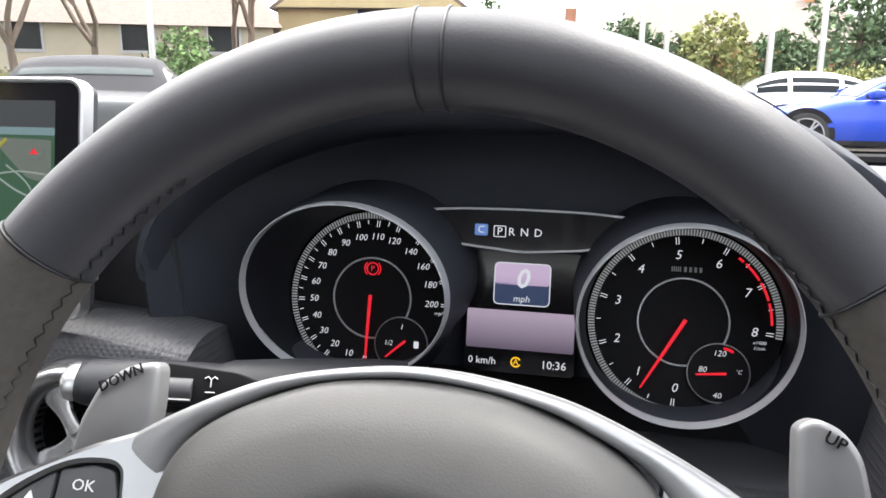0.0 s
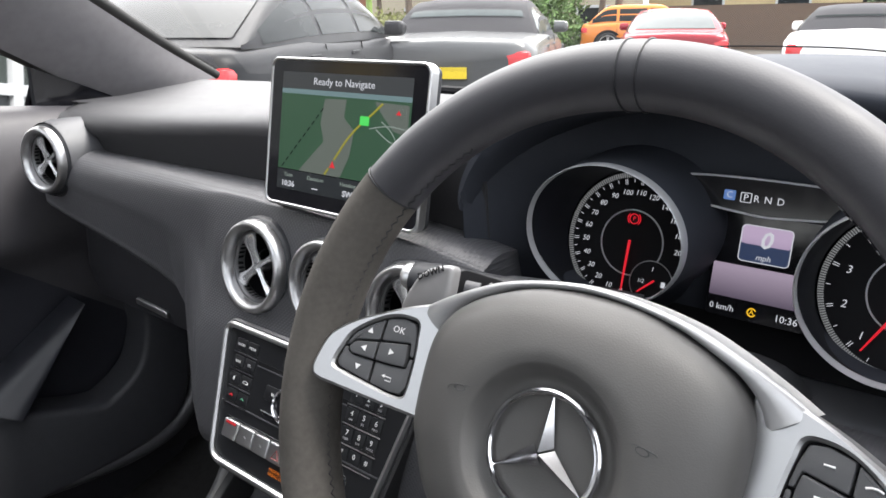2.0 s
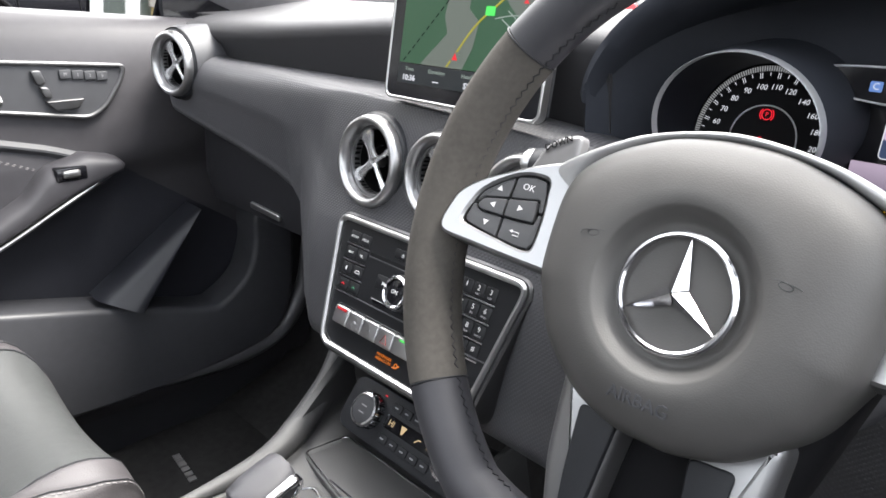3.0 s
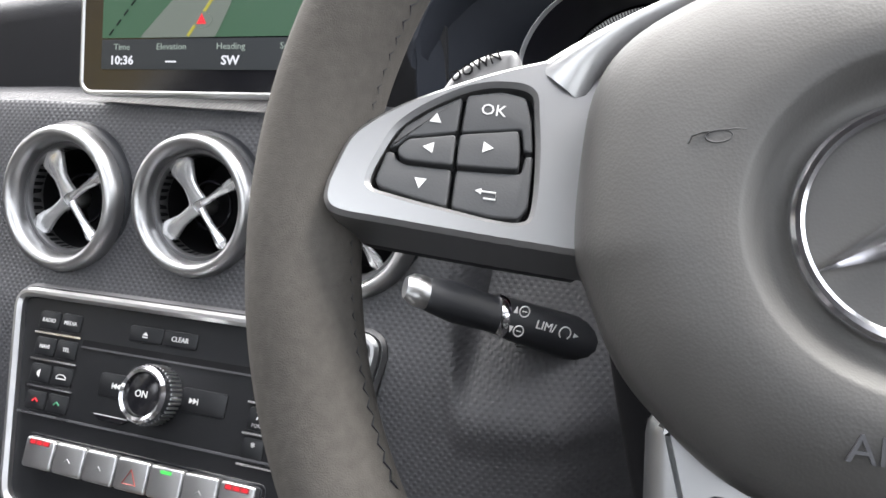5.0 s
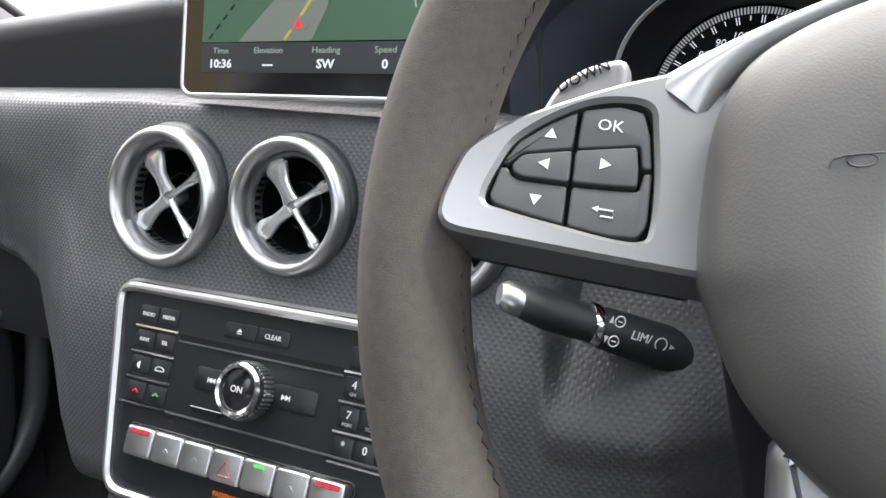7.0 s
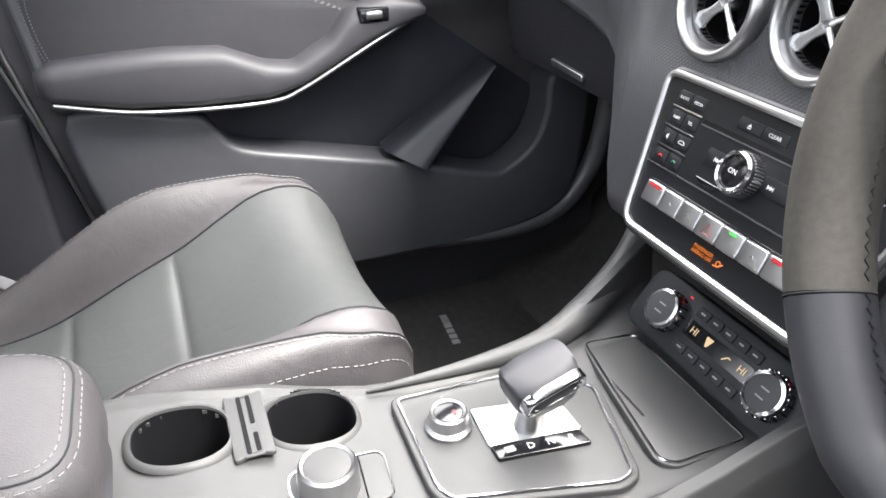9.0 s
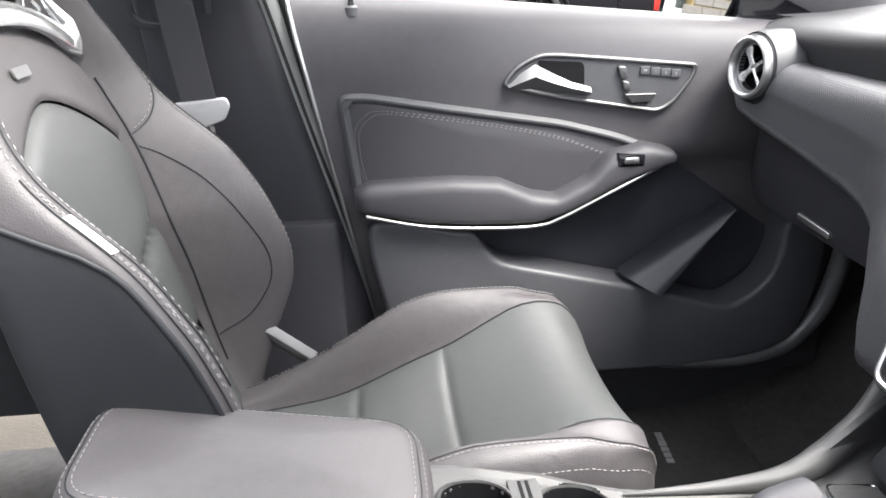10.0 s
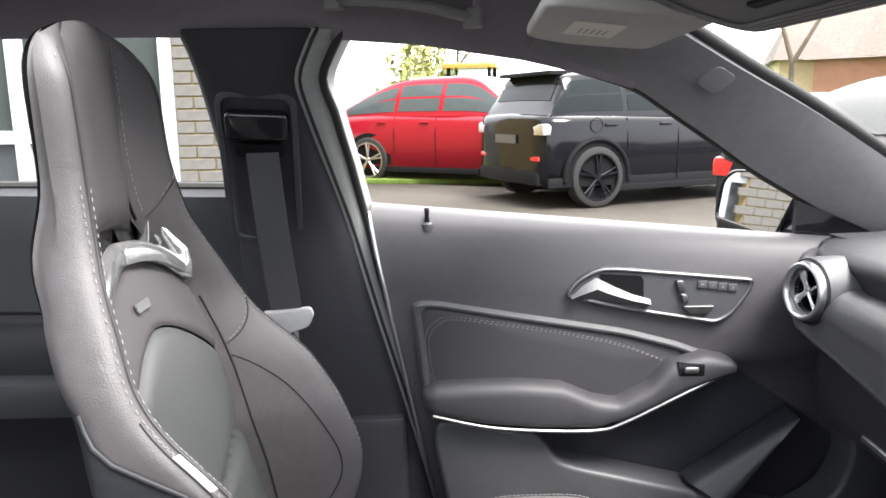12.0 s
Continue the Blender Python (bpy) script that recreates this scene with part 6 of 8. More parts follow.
glass_roof.visible_shadow = False
# B-pillar trim
PILLAR = shader("pillar_black_plastic", (0.026, 0.026, 0.031), 0.6, grain=0.25, scale=1300, spec=0.3)
pil = thing("b_pillar_trim", Matrix.Translation((-0.66, 0.15, 0.45)), "black plastic pillar trim with a belt outlet", "pillar trim", kind="structure")
BP = [(1.372, -0.480, 0.034, 0.208), (1.347, -0.496, 0.040, 0.192), (1.309, -0.524, 0.044, 0.174), (1.263, -0.557, 0.046, 0.180), (1.178, -0.609, 0.050, 0.201), (1.087, -0.645, 0.052, 0.226), (0.992, -0.656, 0.056, 0.250), (0.895, -0.660, 0.062, 0.276), (0.75, -0.665, 0.070, 0.317), (0.60, -0.672, 0.070, 0.355), (0.42, -0.690, 0.05, 0.395)]
BP = [tuple(r) for r in spline(BP, 3, False)]
part("pillar_panel", sheet([[(x - 0.075, y0 - 0.012, z), (x - 0.03, y0 - 0.006, z), (x - 0.006, y0 + 0.006, z), (x, y0 + 0.03, z), (x + 0.002, (y0 + y1) / 2, z), (x, y1 - 0.030, z), (x - 0.004, y1 - 0.010, z), (x - 0.014, y1, z)] for z, x, y0, y1 in BP], 0.003), PILLAR, pil, "", angle=60)
wide = lambda z: lerp([(0.42, 0.016), (0.75, 0.018), (0.99, 0.024), (1.10, 0.030), (1.178, 0.037), (1.263, 0.041), (1.309, 0.036), (1.39, 0.038)], z)
part("frame_strip", sheet([[(x - 0.013, y1 + 0.001, z), (x - 0.010, y1 + 0.004, z), (x - 0.012, y1 + wide(z) * 0.55, z), (x - 0.022, y1 + wide(z) * 0.92, z), (x - 0.034, y1 + wide(z), z), (x - 0.075, y1 + wide(z) + 0.012, z)] for z, x, y0, y1 in BP], 0.002), shader("door_frame_grey", (0.24, 0.245, 0.245), 0.45, 0.0), pil, "grey painted door frame strip", angle=60)
part("frame_seal", tube([(x - 0.022, y1 + wide(z) + 0.003, z) for z, x, y0, y1 in BP if z > 0.5], 0.0065, 8), RUBBER, pil, "black rubber seal", angle=60)
part("frame_groove", tube([(x - 0.009, y1 + 0.0085, z) for z, x, y0, y1 in BP if z > 0.5], 0.0028, 8), RUBBER, pil, "", angle=60)
part("pillar_step", box(-0.72, -0.645, 0.080, 0.318, 0.42, 0.752, 0.012), PILLAR, pil, "")
PM = axes((-0.573, 0.112, 1.220), (-0.06, 1, -0.05), (0.45, 0.04, 0.90))
part("outlet_frame", frame_ring(rrect(0.115, 0.26, 0.02, 5, 0, -0.05), rrect(0.098, 0.243, 0.015, 5, 0, -0.05), -0.004, 0.0035, 0.001), SOFT, pil, "", PM)
part("outlet_cap", pad(rrect(0.090, 0.046, 0.010, 5, 0, 0.030), -0.005, 0.016, 0.008), GLOSS, pil, "gloss belt outlet", PM)
part("outlet_slot", pad(rrect(0.070, 0.022, 0.006, 4, 0, -0.012), -0.002, 0.006, 0.002), MATTE, pil, "", PM)
seatbelt = thing("seat_belt", Matrix.Translation((-0.62, 0.10, 0.94)), "black seat belt webbing hanging with its metal tongue", "seat belt")
web = []
for t in np.linspace(0, 1, 12):
    c = Vector((-0.556, 0.120, 1.205)).lerp(Vector((-0.560, 0.143, 0.962)), t)
    c.x += 0.010 * math.sin(math.pi * t)
    web.append([tuple(c + Vector((0.001, w, 0.02 * w))) for w in (-0.0235, 0, 0.0235)])
part("webbing", sheet(web, 0.0013), WEB, seatbelt, "black webbing")
BT = axes((-0.556, 0.144, 0.958), (-0.05, 1, 0.08), (0.02, -0.08, 1))
part("tongue_grip", pad(polygon([(-0.036, 0.012), (0.036, 0.012), (0.040, 0.0), (0.030, -0.018), (0.0, -0.026), (-0.030, -0.018), (-0.040, 0.0)], 0.006), -0.004, 0.006, 0.003), shader("tongue_grey", (0.30, 0.30, 0.31), 0.4), seatbelt, "grey plastic grip", BT)
part("tongue_plate", frame_ring(rrect(0.026, 0.040, 0.004, 4, 0, -0.036), rrect(0.014, 0.022, 0.002, 4, 0, -0.036), 0.0, 0.0022), CHROME, seatbelt, "steel tongue", BT)
# A-pillar trim
GRABM = shader("handle_grey", (0.15, 0.145, 0.15), 0.5)
apil = thing("a_pillar_trim", Matrix.Translation((-0.68, 1.2, 1.08)), "dark cloth-covered pillar trim beside the windscreen", "pillar trim", kind="structure")
low_e = spline([(-0.540, 0.500, 1.343), (-0.556, 0.600, 1.317), (-0.570, 0.665, 1.296), (-0.600, 0.730, 1.260), (-0.634, 0.812, 1.212), (-0.666, 0.890, 1.164), (-0.704, 0.990, 1.112), (-0.725, 1.06, 1.075), (-0.738, 1.14, 1.04)], 4, False)
up_e = spline([(-0.390, 0.560, 1.386), (-0.410, 0.640, 1.378), (-0.455, 0.706, 1.353), (-0.512, 0.800, 1.314), (-0.572, 0.915, 1.266), (-0.625, 1.03, 1.212), (-0.665, 1.13, 1.160), (-0.695, 1.22, 1.112), (-0.715, 1.31, 1.065)], 4, False)
part("pillar_panel", sheet([[tuple(np.array(a) + (np.array(b) - np.array(a)) * t + np.array((0.022, -0.012, 0.010)) * math.sin(math.pi * t)) for t in (0, 0.08, 0.25, 0.5, 0.75, 0.92, 1)] for a, b in zip(low_e, up_e)], 0.006), shader("pillar_cloth", (0.165, 0.160, 0.168), 0.9, grain=0.3, scale=2000, spec=0.2), apil, "", angle=60)
part("window_seal", tube([tuple(np.array(p) + (-0.012, 0.004, -0.004)) for p in low_e], 0.008, 8), RUBBER, apil, "black rubber seal", angle=60)
part("screen_seal", tube([tuple(np.array(p) + (-0.006, 0.010, 0.006)) for p in up_e], 0.009, 8), RUBBER, apil, "", angle=60)
part("airbag_tag", pad(rrect(0.044, 0.040, 0.010, 5), -0.004, 0.0025, 0.001), GRABM, apil, "small oval cover", axes((-0.5165, 0.7630, 1.2995), (-0.40, 0.72, -0.36), (0.40, 0.40, 0.36)))
part("mirror_triangle", sheet([[(-0.712, 0.985, 1.104), (-0.722, 1.06, 1.074), (-0.738, 1.16, 1.032)], [(-0.715, 0.985, 1.06), (-0.726, 1.06, 1.04), (-0.74, 1.16, 1.015)], [(-0.712, 0.985, 1.03), (-0.72, 1.06, 1.02), (-0.74, 1.17, 1.01)]], 0.01), GLOSS, apil, "black mirror triangle")
part("rail_seal", tube([(x - 0.020, y, z + 0.004) for y, x, z in RAIL[3:]], 0.006, 8), RUBBER, apil, "", angle=60)
# grab handle
grab = thing("grab_handle", Matrix.Translation((-0.47, 0.33, 1.37)), "black folded grab handle under the headliner", "grab handle")
part("bar", tube(spline([(-0.440, 0.240, 1.403), (-0.430, 0.262, 1.399), (-0.425, 0.30, 1.397), (-0.428, 0.36, 1.390), (-0.437, 0.405, 1.380), (-0.445, 0.420, 1.378)], 5, False), 0.0085, 10, flat=0.8), GRABM, grab, "")
for y, x, z in ((0.244, -0.441, 1.401), (0.420, -0.447, 1.378)):
    part("foot", box(-0.014, 0.014, -0.012, 0.012, -0.012, 0.012, 0.005), GRABM, grab, "", Matrix.Translation((x, y, z)))
# sun visor
vis = thing("sun_visor", Matrix.Translation((-0.32, 0.58, 1.36)), "grey-black folded sun visor with a pale label", "sun visor")
VISM = axes((-0.290, 0.562, 1.3530), (-0.97, 0.06, -0.02), (0.03, 0.99, -0.11))
part("flap", pad(polygon([(-0.115, -0.085), (0.150, -0.085), (0.185, -0.03), (0.165, 0.075), (-0.115, 0.080)], 0.025, 5), -0.006, 0.006, 0.005), shader("visor_cloth", (0.40, 0.39, 0.37), 0.85, grain=0.3, scale=2000), vis, "grey cloth flap", VISM)
LABELM = VISM @ pose(0.02, -0.018, 0.0062)
lab = part("label", pad(rrect(0.110, 0.056, 0.003, 2), 0, 0.0006), shader("pale_label", (0.55, 0.52, 0.46), 0.5), vis, "pale warning label", LABELM)
for i in range(5):
    part("print_bar", pad(rrect(0.04, 0.003, 0.0005, 2, 0.015, 0.015 - 0.007 * i), 0.0006, 0.0009), DIMMARK, lab, "", LABELM)
# overhead console
ohc = thing("overhead_console", Matrix.Translation((CX, 0.58, 1.38)), "black overhead console with lamp lenses and switches", "overhead console")
OH = axes((CX, 0.575, 1.3700), (-1, 0, 0), (0, 0.955, -0.30))
part("shell", pad(polygon([(-0.100, -0.125), (0.100, -0.125), (0.180, -0.06), (0.225, 0.02), (0.215, 0.105), (-0.215, 0.105), (-0.225, 0.02), (-0.180, -0.06)], 0.04, 6), -0.03, 0.012, 0.010), SOFT, ohc, "", OH)
part("speaker_mesh", pad(polygon([(-0.092, -0.116), (0.092, -0.116), (0.168, -0.056), (0.178, -0.035), (-0.178, -0.035), (-0.168, -0.056)], 0.015, 5), 0.010, 0.0135, 0.001), shader("mesh_black", (0.03, 0.03, 0.03), 0.5, grain=1.0, scale=500, kind="dots", dist=0.001), ohc, "", OH)
for sx in (-1, 1):
    part("reading_lens", pad(rrect(0.055, 0.030, 0.008, 4, sx * 0.085, 0.0), 0.010, 0.0155, 0.003), shader("lens_grey" + ("a" if sx > 0 else "b"), (0.13, 0.13, 0.13), 0.2), ohc, "frosted lamp lens", OH)
    part("key", pad(rrect(0.045, 0.030, 0.005, 4, sx * 0.028, 0.0), 0.010, 0.016, 0.003), SOFT, ohc, "", OH)
    part("gap_slot", pad(rrect(0.085, 0.010, 0.004, 3, sx * 0.07, 0.050), 0.010, 0.0145, 0.001), MATTE, ohc, "", OH)
for d in (0.004, 0.009, 0.014, 0.019):
    part("edge_rib", tube([(x, y, 0.0125) for x, y in inset(polygon([(-0.100, -0.125), (0.100, -0.125), (0.180, -0.06), (0.225, 0.02), (0.215, 0.105), (-0.215, 0.105), (-0.225, 0.02), (-0.180, -0.06)], 0.04, 6), d + 0.008)], 0.0016, 6, True), GRABM, ohc, "raised rib", OH)
part("amber_lens", pad(circle(0.011, 20, 0.0, 0.030), 0.010, 0.018, 0.005), shader("amber_lens", (0.55, 0.22, 0.05), 0.2), ohc, "amber lens", OH)
solid("interior_mirror_mount", tube([(CX + 0.02, 0.70, 1.365), (CX + 0.02, 0.72, 1.345), (CX + 0.02, 0.71, 1.33)], 0.012, 12), HARD, "black stem under the screen header", "mirror stem")
# windscreen and side glass
WING = pane("clear_glass")


def glasspane(name, rows, label):
    ob = solid(name, sheet(rows), WING, label, "window", "structure")
    ob.visible_shadow = False
    return ob


scr = []
for v in range(9):
    a, b = np.array(up_e[v * 4 if v * 4 < len(up_e) else -1]), None
    scr.append([(CX + (a[0] - CX) * u, a[1] + 0.10 * (1 - u * u) * (0.3 + v / 10) + 0.012, a[2] + 0.02 * (1 - u * u) + 0.006) for u in np.linspace(1, -1, 13)])
glasspane("window_1", scr, "clear raked windscreen")
glasspane("window_2", [[(-0.735, y, belt(y) - 0.01) for y in (0.25, 0.5, 0.75, 0.97)], [(-0.640, y, z) for y, z in ((0.245, 1.225), (0.47, 1.20), (0.69, 1.17), (0.90, 1.130))], [(-0.545, y, z) for y, z in ((0.24, 1.355), (0.42, 1.336), (0.56, 1.308), (0.66, 1.27))]], "clear passenger window")
# rear door behind the seat
rdoor = thing("rear_door", Matrix.Translation((-0.70, -0.4, 0.40)), "black rear door panel with a long window above", "car door", kind="structure")
part("door_panel", sheet([[(x, y, z + (0.02 * (-y) if z > 1 else 0)) for y in (0.06, -0.10, -0.35, -0.62, -0.85, -1.0)] for x, z in ((-0.74, 1.125), (-0.715, 1.137), (-0.68, 1.128), (-0.672, 1.05), (-0.680, 0.93), (-0.668, 0.90), (-0.664, 0.80), (-0.69, 0.76), (-0.70, 0.40))], 0.004), HARD, rdoor, "", angle=60)
part("armrest", box(-0.70, -0.625, -0.75, -0.02, 0.775, 0.835, 0.02), HARD, rdoor, "black armrest")
part("insert_seam", tube([(-0.668, y, 0.935 - 0.02 * y) for y in np.linspace(0.0, -0.8, 12)], 0.003, 6), GLOSS, rdoor, "")
part("window_seal", tube([(-0.725, 0.03, 1.14), (-0.725, -0.5, 1.15), (-0.725, -0.95, 1.16)], 0.008, 8), RUBBER, rdoor, "")
solid("wall_rear", sheet([[(-0.70, -1.15, 0.3), (0.77, -1.15, 0.3)], [(-0.70, -1.05, 0.70), (0.77, -1.05, 0.70)], [(-0.68, -1.15, 1.10), (0.75, -1.15, 1.10)]], 0.02), SOFT, "plain dark bench back closing the cabin", "wall", "structure")
solid("wall_quarter_left", sheet([[(-0.74, -0.98, 0.4), (-0.72, -1.4, 0.4)], [(-0.74, -0.98, 1.15), (-0.72, -1.4, 1.15)], [(-0.46, -0.85, 1.335), (-0.44, -1.4, 1.30)]], 0.02), SOFT, "plain dark quarter panel", "wall", "structure")
# right flank, behind the camera
rf = [[(0.76 + dx, y, z) for y in (-1.2, -0.5, 0.2, 0.7, 1.2, 1.46)] for dx, z in ((0.0, 0.30), (0.0, 0.6), (-0.02, 0.9), (0.02, 1.06))]
solid("wall_right", sheet(rf, 0.02), SOFT, "plain black driver door panel", "wall", "structure")
solid("pillar_right", sheet([[(0.77, -0.02, 1.06), (0.77, 0.20, 1.06)], [(0.58, -0.02, 1.37), (0.58, 0.20, 1.37)]], 0.03), SOFT, "plain black door pillar", "pillar", "structure")
solid("pillar_front_right", tube([(0.46 + 0.02, 0.60, 1.375), (0.60, 0.85, 1.29), (0.70, 1.10, 1.17), (0.785, 1.33, 1.05)], 0.035, 10), SOFT, "plain black screen pillar", "pillar", "structure")
# floor
solid("floor", sheet([[(x, y, z) for x in (-0.74, -0.3, -0.08, 0.15, 0.5, 0.77)] for y, z in ((-1.15, 0.30), (0.0, 0.30), (0.5, 0.30), (0.95, 0.30), (1.15, 0.36), (1.30, 0.52), (1.34, 0.75), (1.34, 1.0), (1.47, 1.035))], 0.01), CARPET, "black carpet rising to the bulkhead", "floor", "structure", angle=60)
mat_ = thing("floor_mat", Matrix.Translation((-0.36, 0.75, 0.31)), "black velour floor mat with a small pale badge", "floor mat")
part("mat", pad(polygon([(-0.68, 0.45), (-0.13, 0.45), (-0.13, 0.95), (-0.16, 1.06), (-0.66, 1.06), (-0.70, 0.95)], 0.05, 6), 0.311, 0.320, 0.004), CARPET, mat_, "")
BADGE = axes((-0.560, 0.868, 0.3205), (1.0, -0.10, 0), (0.1, 1, 0))
for i in range(9):
    part("badge_bar", pad(rrect(0.003 if i < 5 else 0.012, 0.013, 0.001, 2, -0.045 + (0.006 * i if i < 5 else 0.032 + 0.016 * (i - 5)), 0), 0, 0.002), STITCH, mat_, "pale woven badge", BADGE)
solid("baseboard", tube(spline([(-0.640, 0.30, 0.485), (-0.638, 0.76, 0.472), (-0.634, 0.92, 0.458), (-0.632, 1.03, 0.456), (-0.630, 1.11, 0.480), (-0.626, 1.160, 0.545), (-0.622, 1.178, 0.62), (-0.62, 1.185, 0.70)], 6, False), 0.017, 12), shader("sill_plastic", (0.085, 0.085, 0.09), 0.36, spec=0.6), "black plastic door sill cover", "sill", "structure")
solid("wall_scuttle", sheet([[(-0.733, y, z) for y in (1.12, 1.3, 1.48)] for z in (0.70, 0.90, 1.03)], 0.004), HARD, "dark panel beside the dash end", "wall", "structure")
solid("wall_scuttle_right", sheet([[(0.77, y, z) for y in (1.12, 1.3, 1.48)] for z in (0.30, 0.70, 1.05)], 0.004), HARD, "dark panel beside the dash end", "wall", "structure")
solid("wall_kick", sheet([[(-0.715, y, z) for y in (0.30, 0.7, 1.0, 1.2, 1.36)] for z in (0.30, 0.38, 0.45, 0.7, 1.0)], 0.004), LOWDOOR, "dark kick panel beside the footwell", "wall", "structure")
part("side_strut", tube(spline([(-0.066, 0.60, 0.656), (-0.060, 0.70, 0.660), (-0.062, 0.775, 0.668), (-0.095, 0.850, 0.684), (-0.122, 0.895, 0.704), (-0.140, 0.925, 0.740)], 6, False), [0.0015 + 0.0135 * min(1, i / 14) for i in range(31)], 10), GREY, con, "curved grey strut", angle=60)

# ---- passenger seat ----
seat = thing("passenger_seat", Matrix.Translation((-0.29, 0.30, 0.32)), "black leather sports seat with fixed headrest and pale stitching", "car seat")
SX = -0.308
BACK = [  # height, middle, half width of middle, outer half width, front of bolster
    (0.53, 0.165, 0.178, 0.222, 0.185), (0.60, 0.140, 0.184, 0.228, 0.208), (0.68, 0.116, 0.180, 0.236, 0.240), (0.72, 0.107, 0.173, 0.240, 0.250), (0.766, 0.098, 0.163, 0.242, 0.248), (0.83, 0.085, 0.150, 0.240, 0.226),
    (0.866, 0.078, 0.150, 0.238, 0.208), (0.91, 0.070, 0.150, 0.234, 0.180), (0.94, 0.064, 0.150, 0.230, 0.152), (0.965, 0.058, 0.149, 0.226, 0.126), (0.99, 0.050, 0.147, 0.220, 0.104), (1.02, 0.040, 0.142, 0.211, 0.086),
    (1.06, 0.024, 0.126, 0.192, 0.070), (1.10, 0.006, 0.102, 0.172, 0.053), (1.14, -0.008, 0.076, 0.152, 0.040), (1.20, -0.014, 0.063, 0.135, 0.029), (1.26, -0.016, 0.061, 0.130, 0.024), (1.32, -0.016, 0.059, 0.126, 0.020), (1.362, -0.014, 0.056, 0.118, 0.014)]
zs = np.concatenate([np.linspace(0.53, 1.32, 60), 1.32 + 0.042 * np.sin(np.linspace(0, math.pi / 2, 10))[1:]])


def crown_over(bm):
    """Rounds the head of the seat over to its back."""
    for v in bm.verts:
        if v.co.z > 1.27:
            k = math.sqrt(max(0.0, 1 - ((v.co.z - 1.27) / 0.0925) ** 4))
            v.co.y = -0.012 + (v.co.y + 0.012) * k
            v.co.x = SX + (v.co.x - SX) * (0.84 + 0.16 * k)
            v.co.z -= 0.024 * min(1.0, ((v.co.x - SX) / 0.11) ** 2) * smooth(1.24, 1.36, v.co.z)
    return bm


BACKFN = [np.array(spline([(r[0], r[k]) for r in BACK], 6, False)) for k in (1, 2, 3, 4)]


def back_at(z):
    return [float(np.interp(z, c[:, 0], c[:, 1])) for c in BACKFN]


def flesh(z):
    """The bolster's section at a height, from its inner seam over the crest to the inner back."""
    y, wi, wo, f = back_at(z)
    d, w = f - y, wo - wi
    deep = lerp([(0.95, 0.072), (1.06, 0.072), (1.12, 0.058), (1.20, 0.044), (1.40, 0.040)], z)
    back_y = min(f - deep, y - 0.020 + 0.018 * smooth(1.10, 1.20, z))
    return spline([(wi - 0.004, y - 0.002), (wi + 0.004, y + d * 0.16), (wi + w * 0.30, y + d * 0.56), (wi + w * 0.60, y + d * 0.90), (wi + w * 0.82, f), (wi + w * 0.96, f - 0.010), (wo, f - 0.026), (wo - 0.004, back_y + 0.022), (wo - 0.016, back_y + 0.006), (wo * 0.84, back_y), (wi * 0.6, back_y)], 3, False)


def side(s):
    return [[(SX + s * a, b, z) for a, b in flesh(z)] for z in zs]


def on_bolster(s, u, z, lift=0.0012):
    """A point just over the bolster's skin, u across it."""
    y, wi, wo, f = back_at(z)
    k = flesh(z)[:19]
    x = min(wi + (wo - wi) * u, wo - 0.0005)
    return (SX + s * (x - lift * 0.6 * (1 if u < 0.75 else -1)), float(np.interp(x, [q[0] for q in k], [q[1] for q in k])) + lift, z)


def stitches(path, parent, step=0.0062, r=0.00045, over=False):
    """A row of pale stitches along a path of points."""
    path = [Vector(p) for p in path]
    bm, left = bmesh.new(), 0.0
    for a, b in zip(path, path[1:]):
        d = (b - a).length
        while left < d - step * 0.7:
            tube([a.lerp(b, left / d), a.lerp(b, (left + step * 0.66) / d)], r, 4, bm=bm)
            left += step
        left -= d
        left = max(left, 0.0)
    part("stitching", crown_over(bm) if over else bm, STITCH, parent, "pale thread")


for s, nm in ((1, "bolster"), (-1, "bolster")):
    part(nm, crown_over(sheet(side(s))), SEAT, seat, "padded black leather side bolster", angle=70)
    flank = []
    for r in side(s):
        if r[0][2] < 1.0:
            n = min(1.0, (1.0 - r[0][2]) / 0.06)
            at = np.linspace(16 + 6 * smooth(0.90, 0.995, r[0][2]), len(r) - 1, 13)
            flank.append([(float(np.interp(i, range(len(r)), [p[0] for p in r])) + s * 0.0045 * n, float(np.interp(i, range(len(r)), [p[1] for p in r])) - 0.001 * n, r[0][2]) for i in at])
    part("side_shell", sheet(flank), HARD, seat, "hard black side shell", angle=70)
    part("shell_edge", tube([f[0] for f in flank], 0.0030, 8), HARD, seat, "", angle=70)
arch = lambda t: 1.016 - 0.074 * abs(t) ** 1.7  # the arched seam under the shoulder panel


def centre(t, z, tuck):
    """A point on the middle of the backrest, t across it; tuck sinks the edge at the arched seam."""
    y, wi, wo, f = back_at(z)
    notch = 0.030 * math.exp(-((z - 1.112) / 0.022) ** 2)
    puff = 0.010 * math.sin(math.pi * min(1, max(0, (z - 0.62) / 0.42)))
    fold = sum(0.012 * math.exp(-(abs(z - c + 0.045 * (1 - abs(t))) / 0.010) ** 1.3) for c in (0.662, 0.836))
    return (SX + wi * t, y + puff * (1 - 0.6 * t * t) - notch - fold - tuck * math.exp(-abs(z - arch(t)) / 0.006), z)


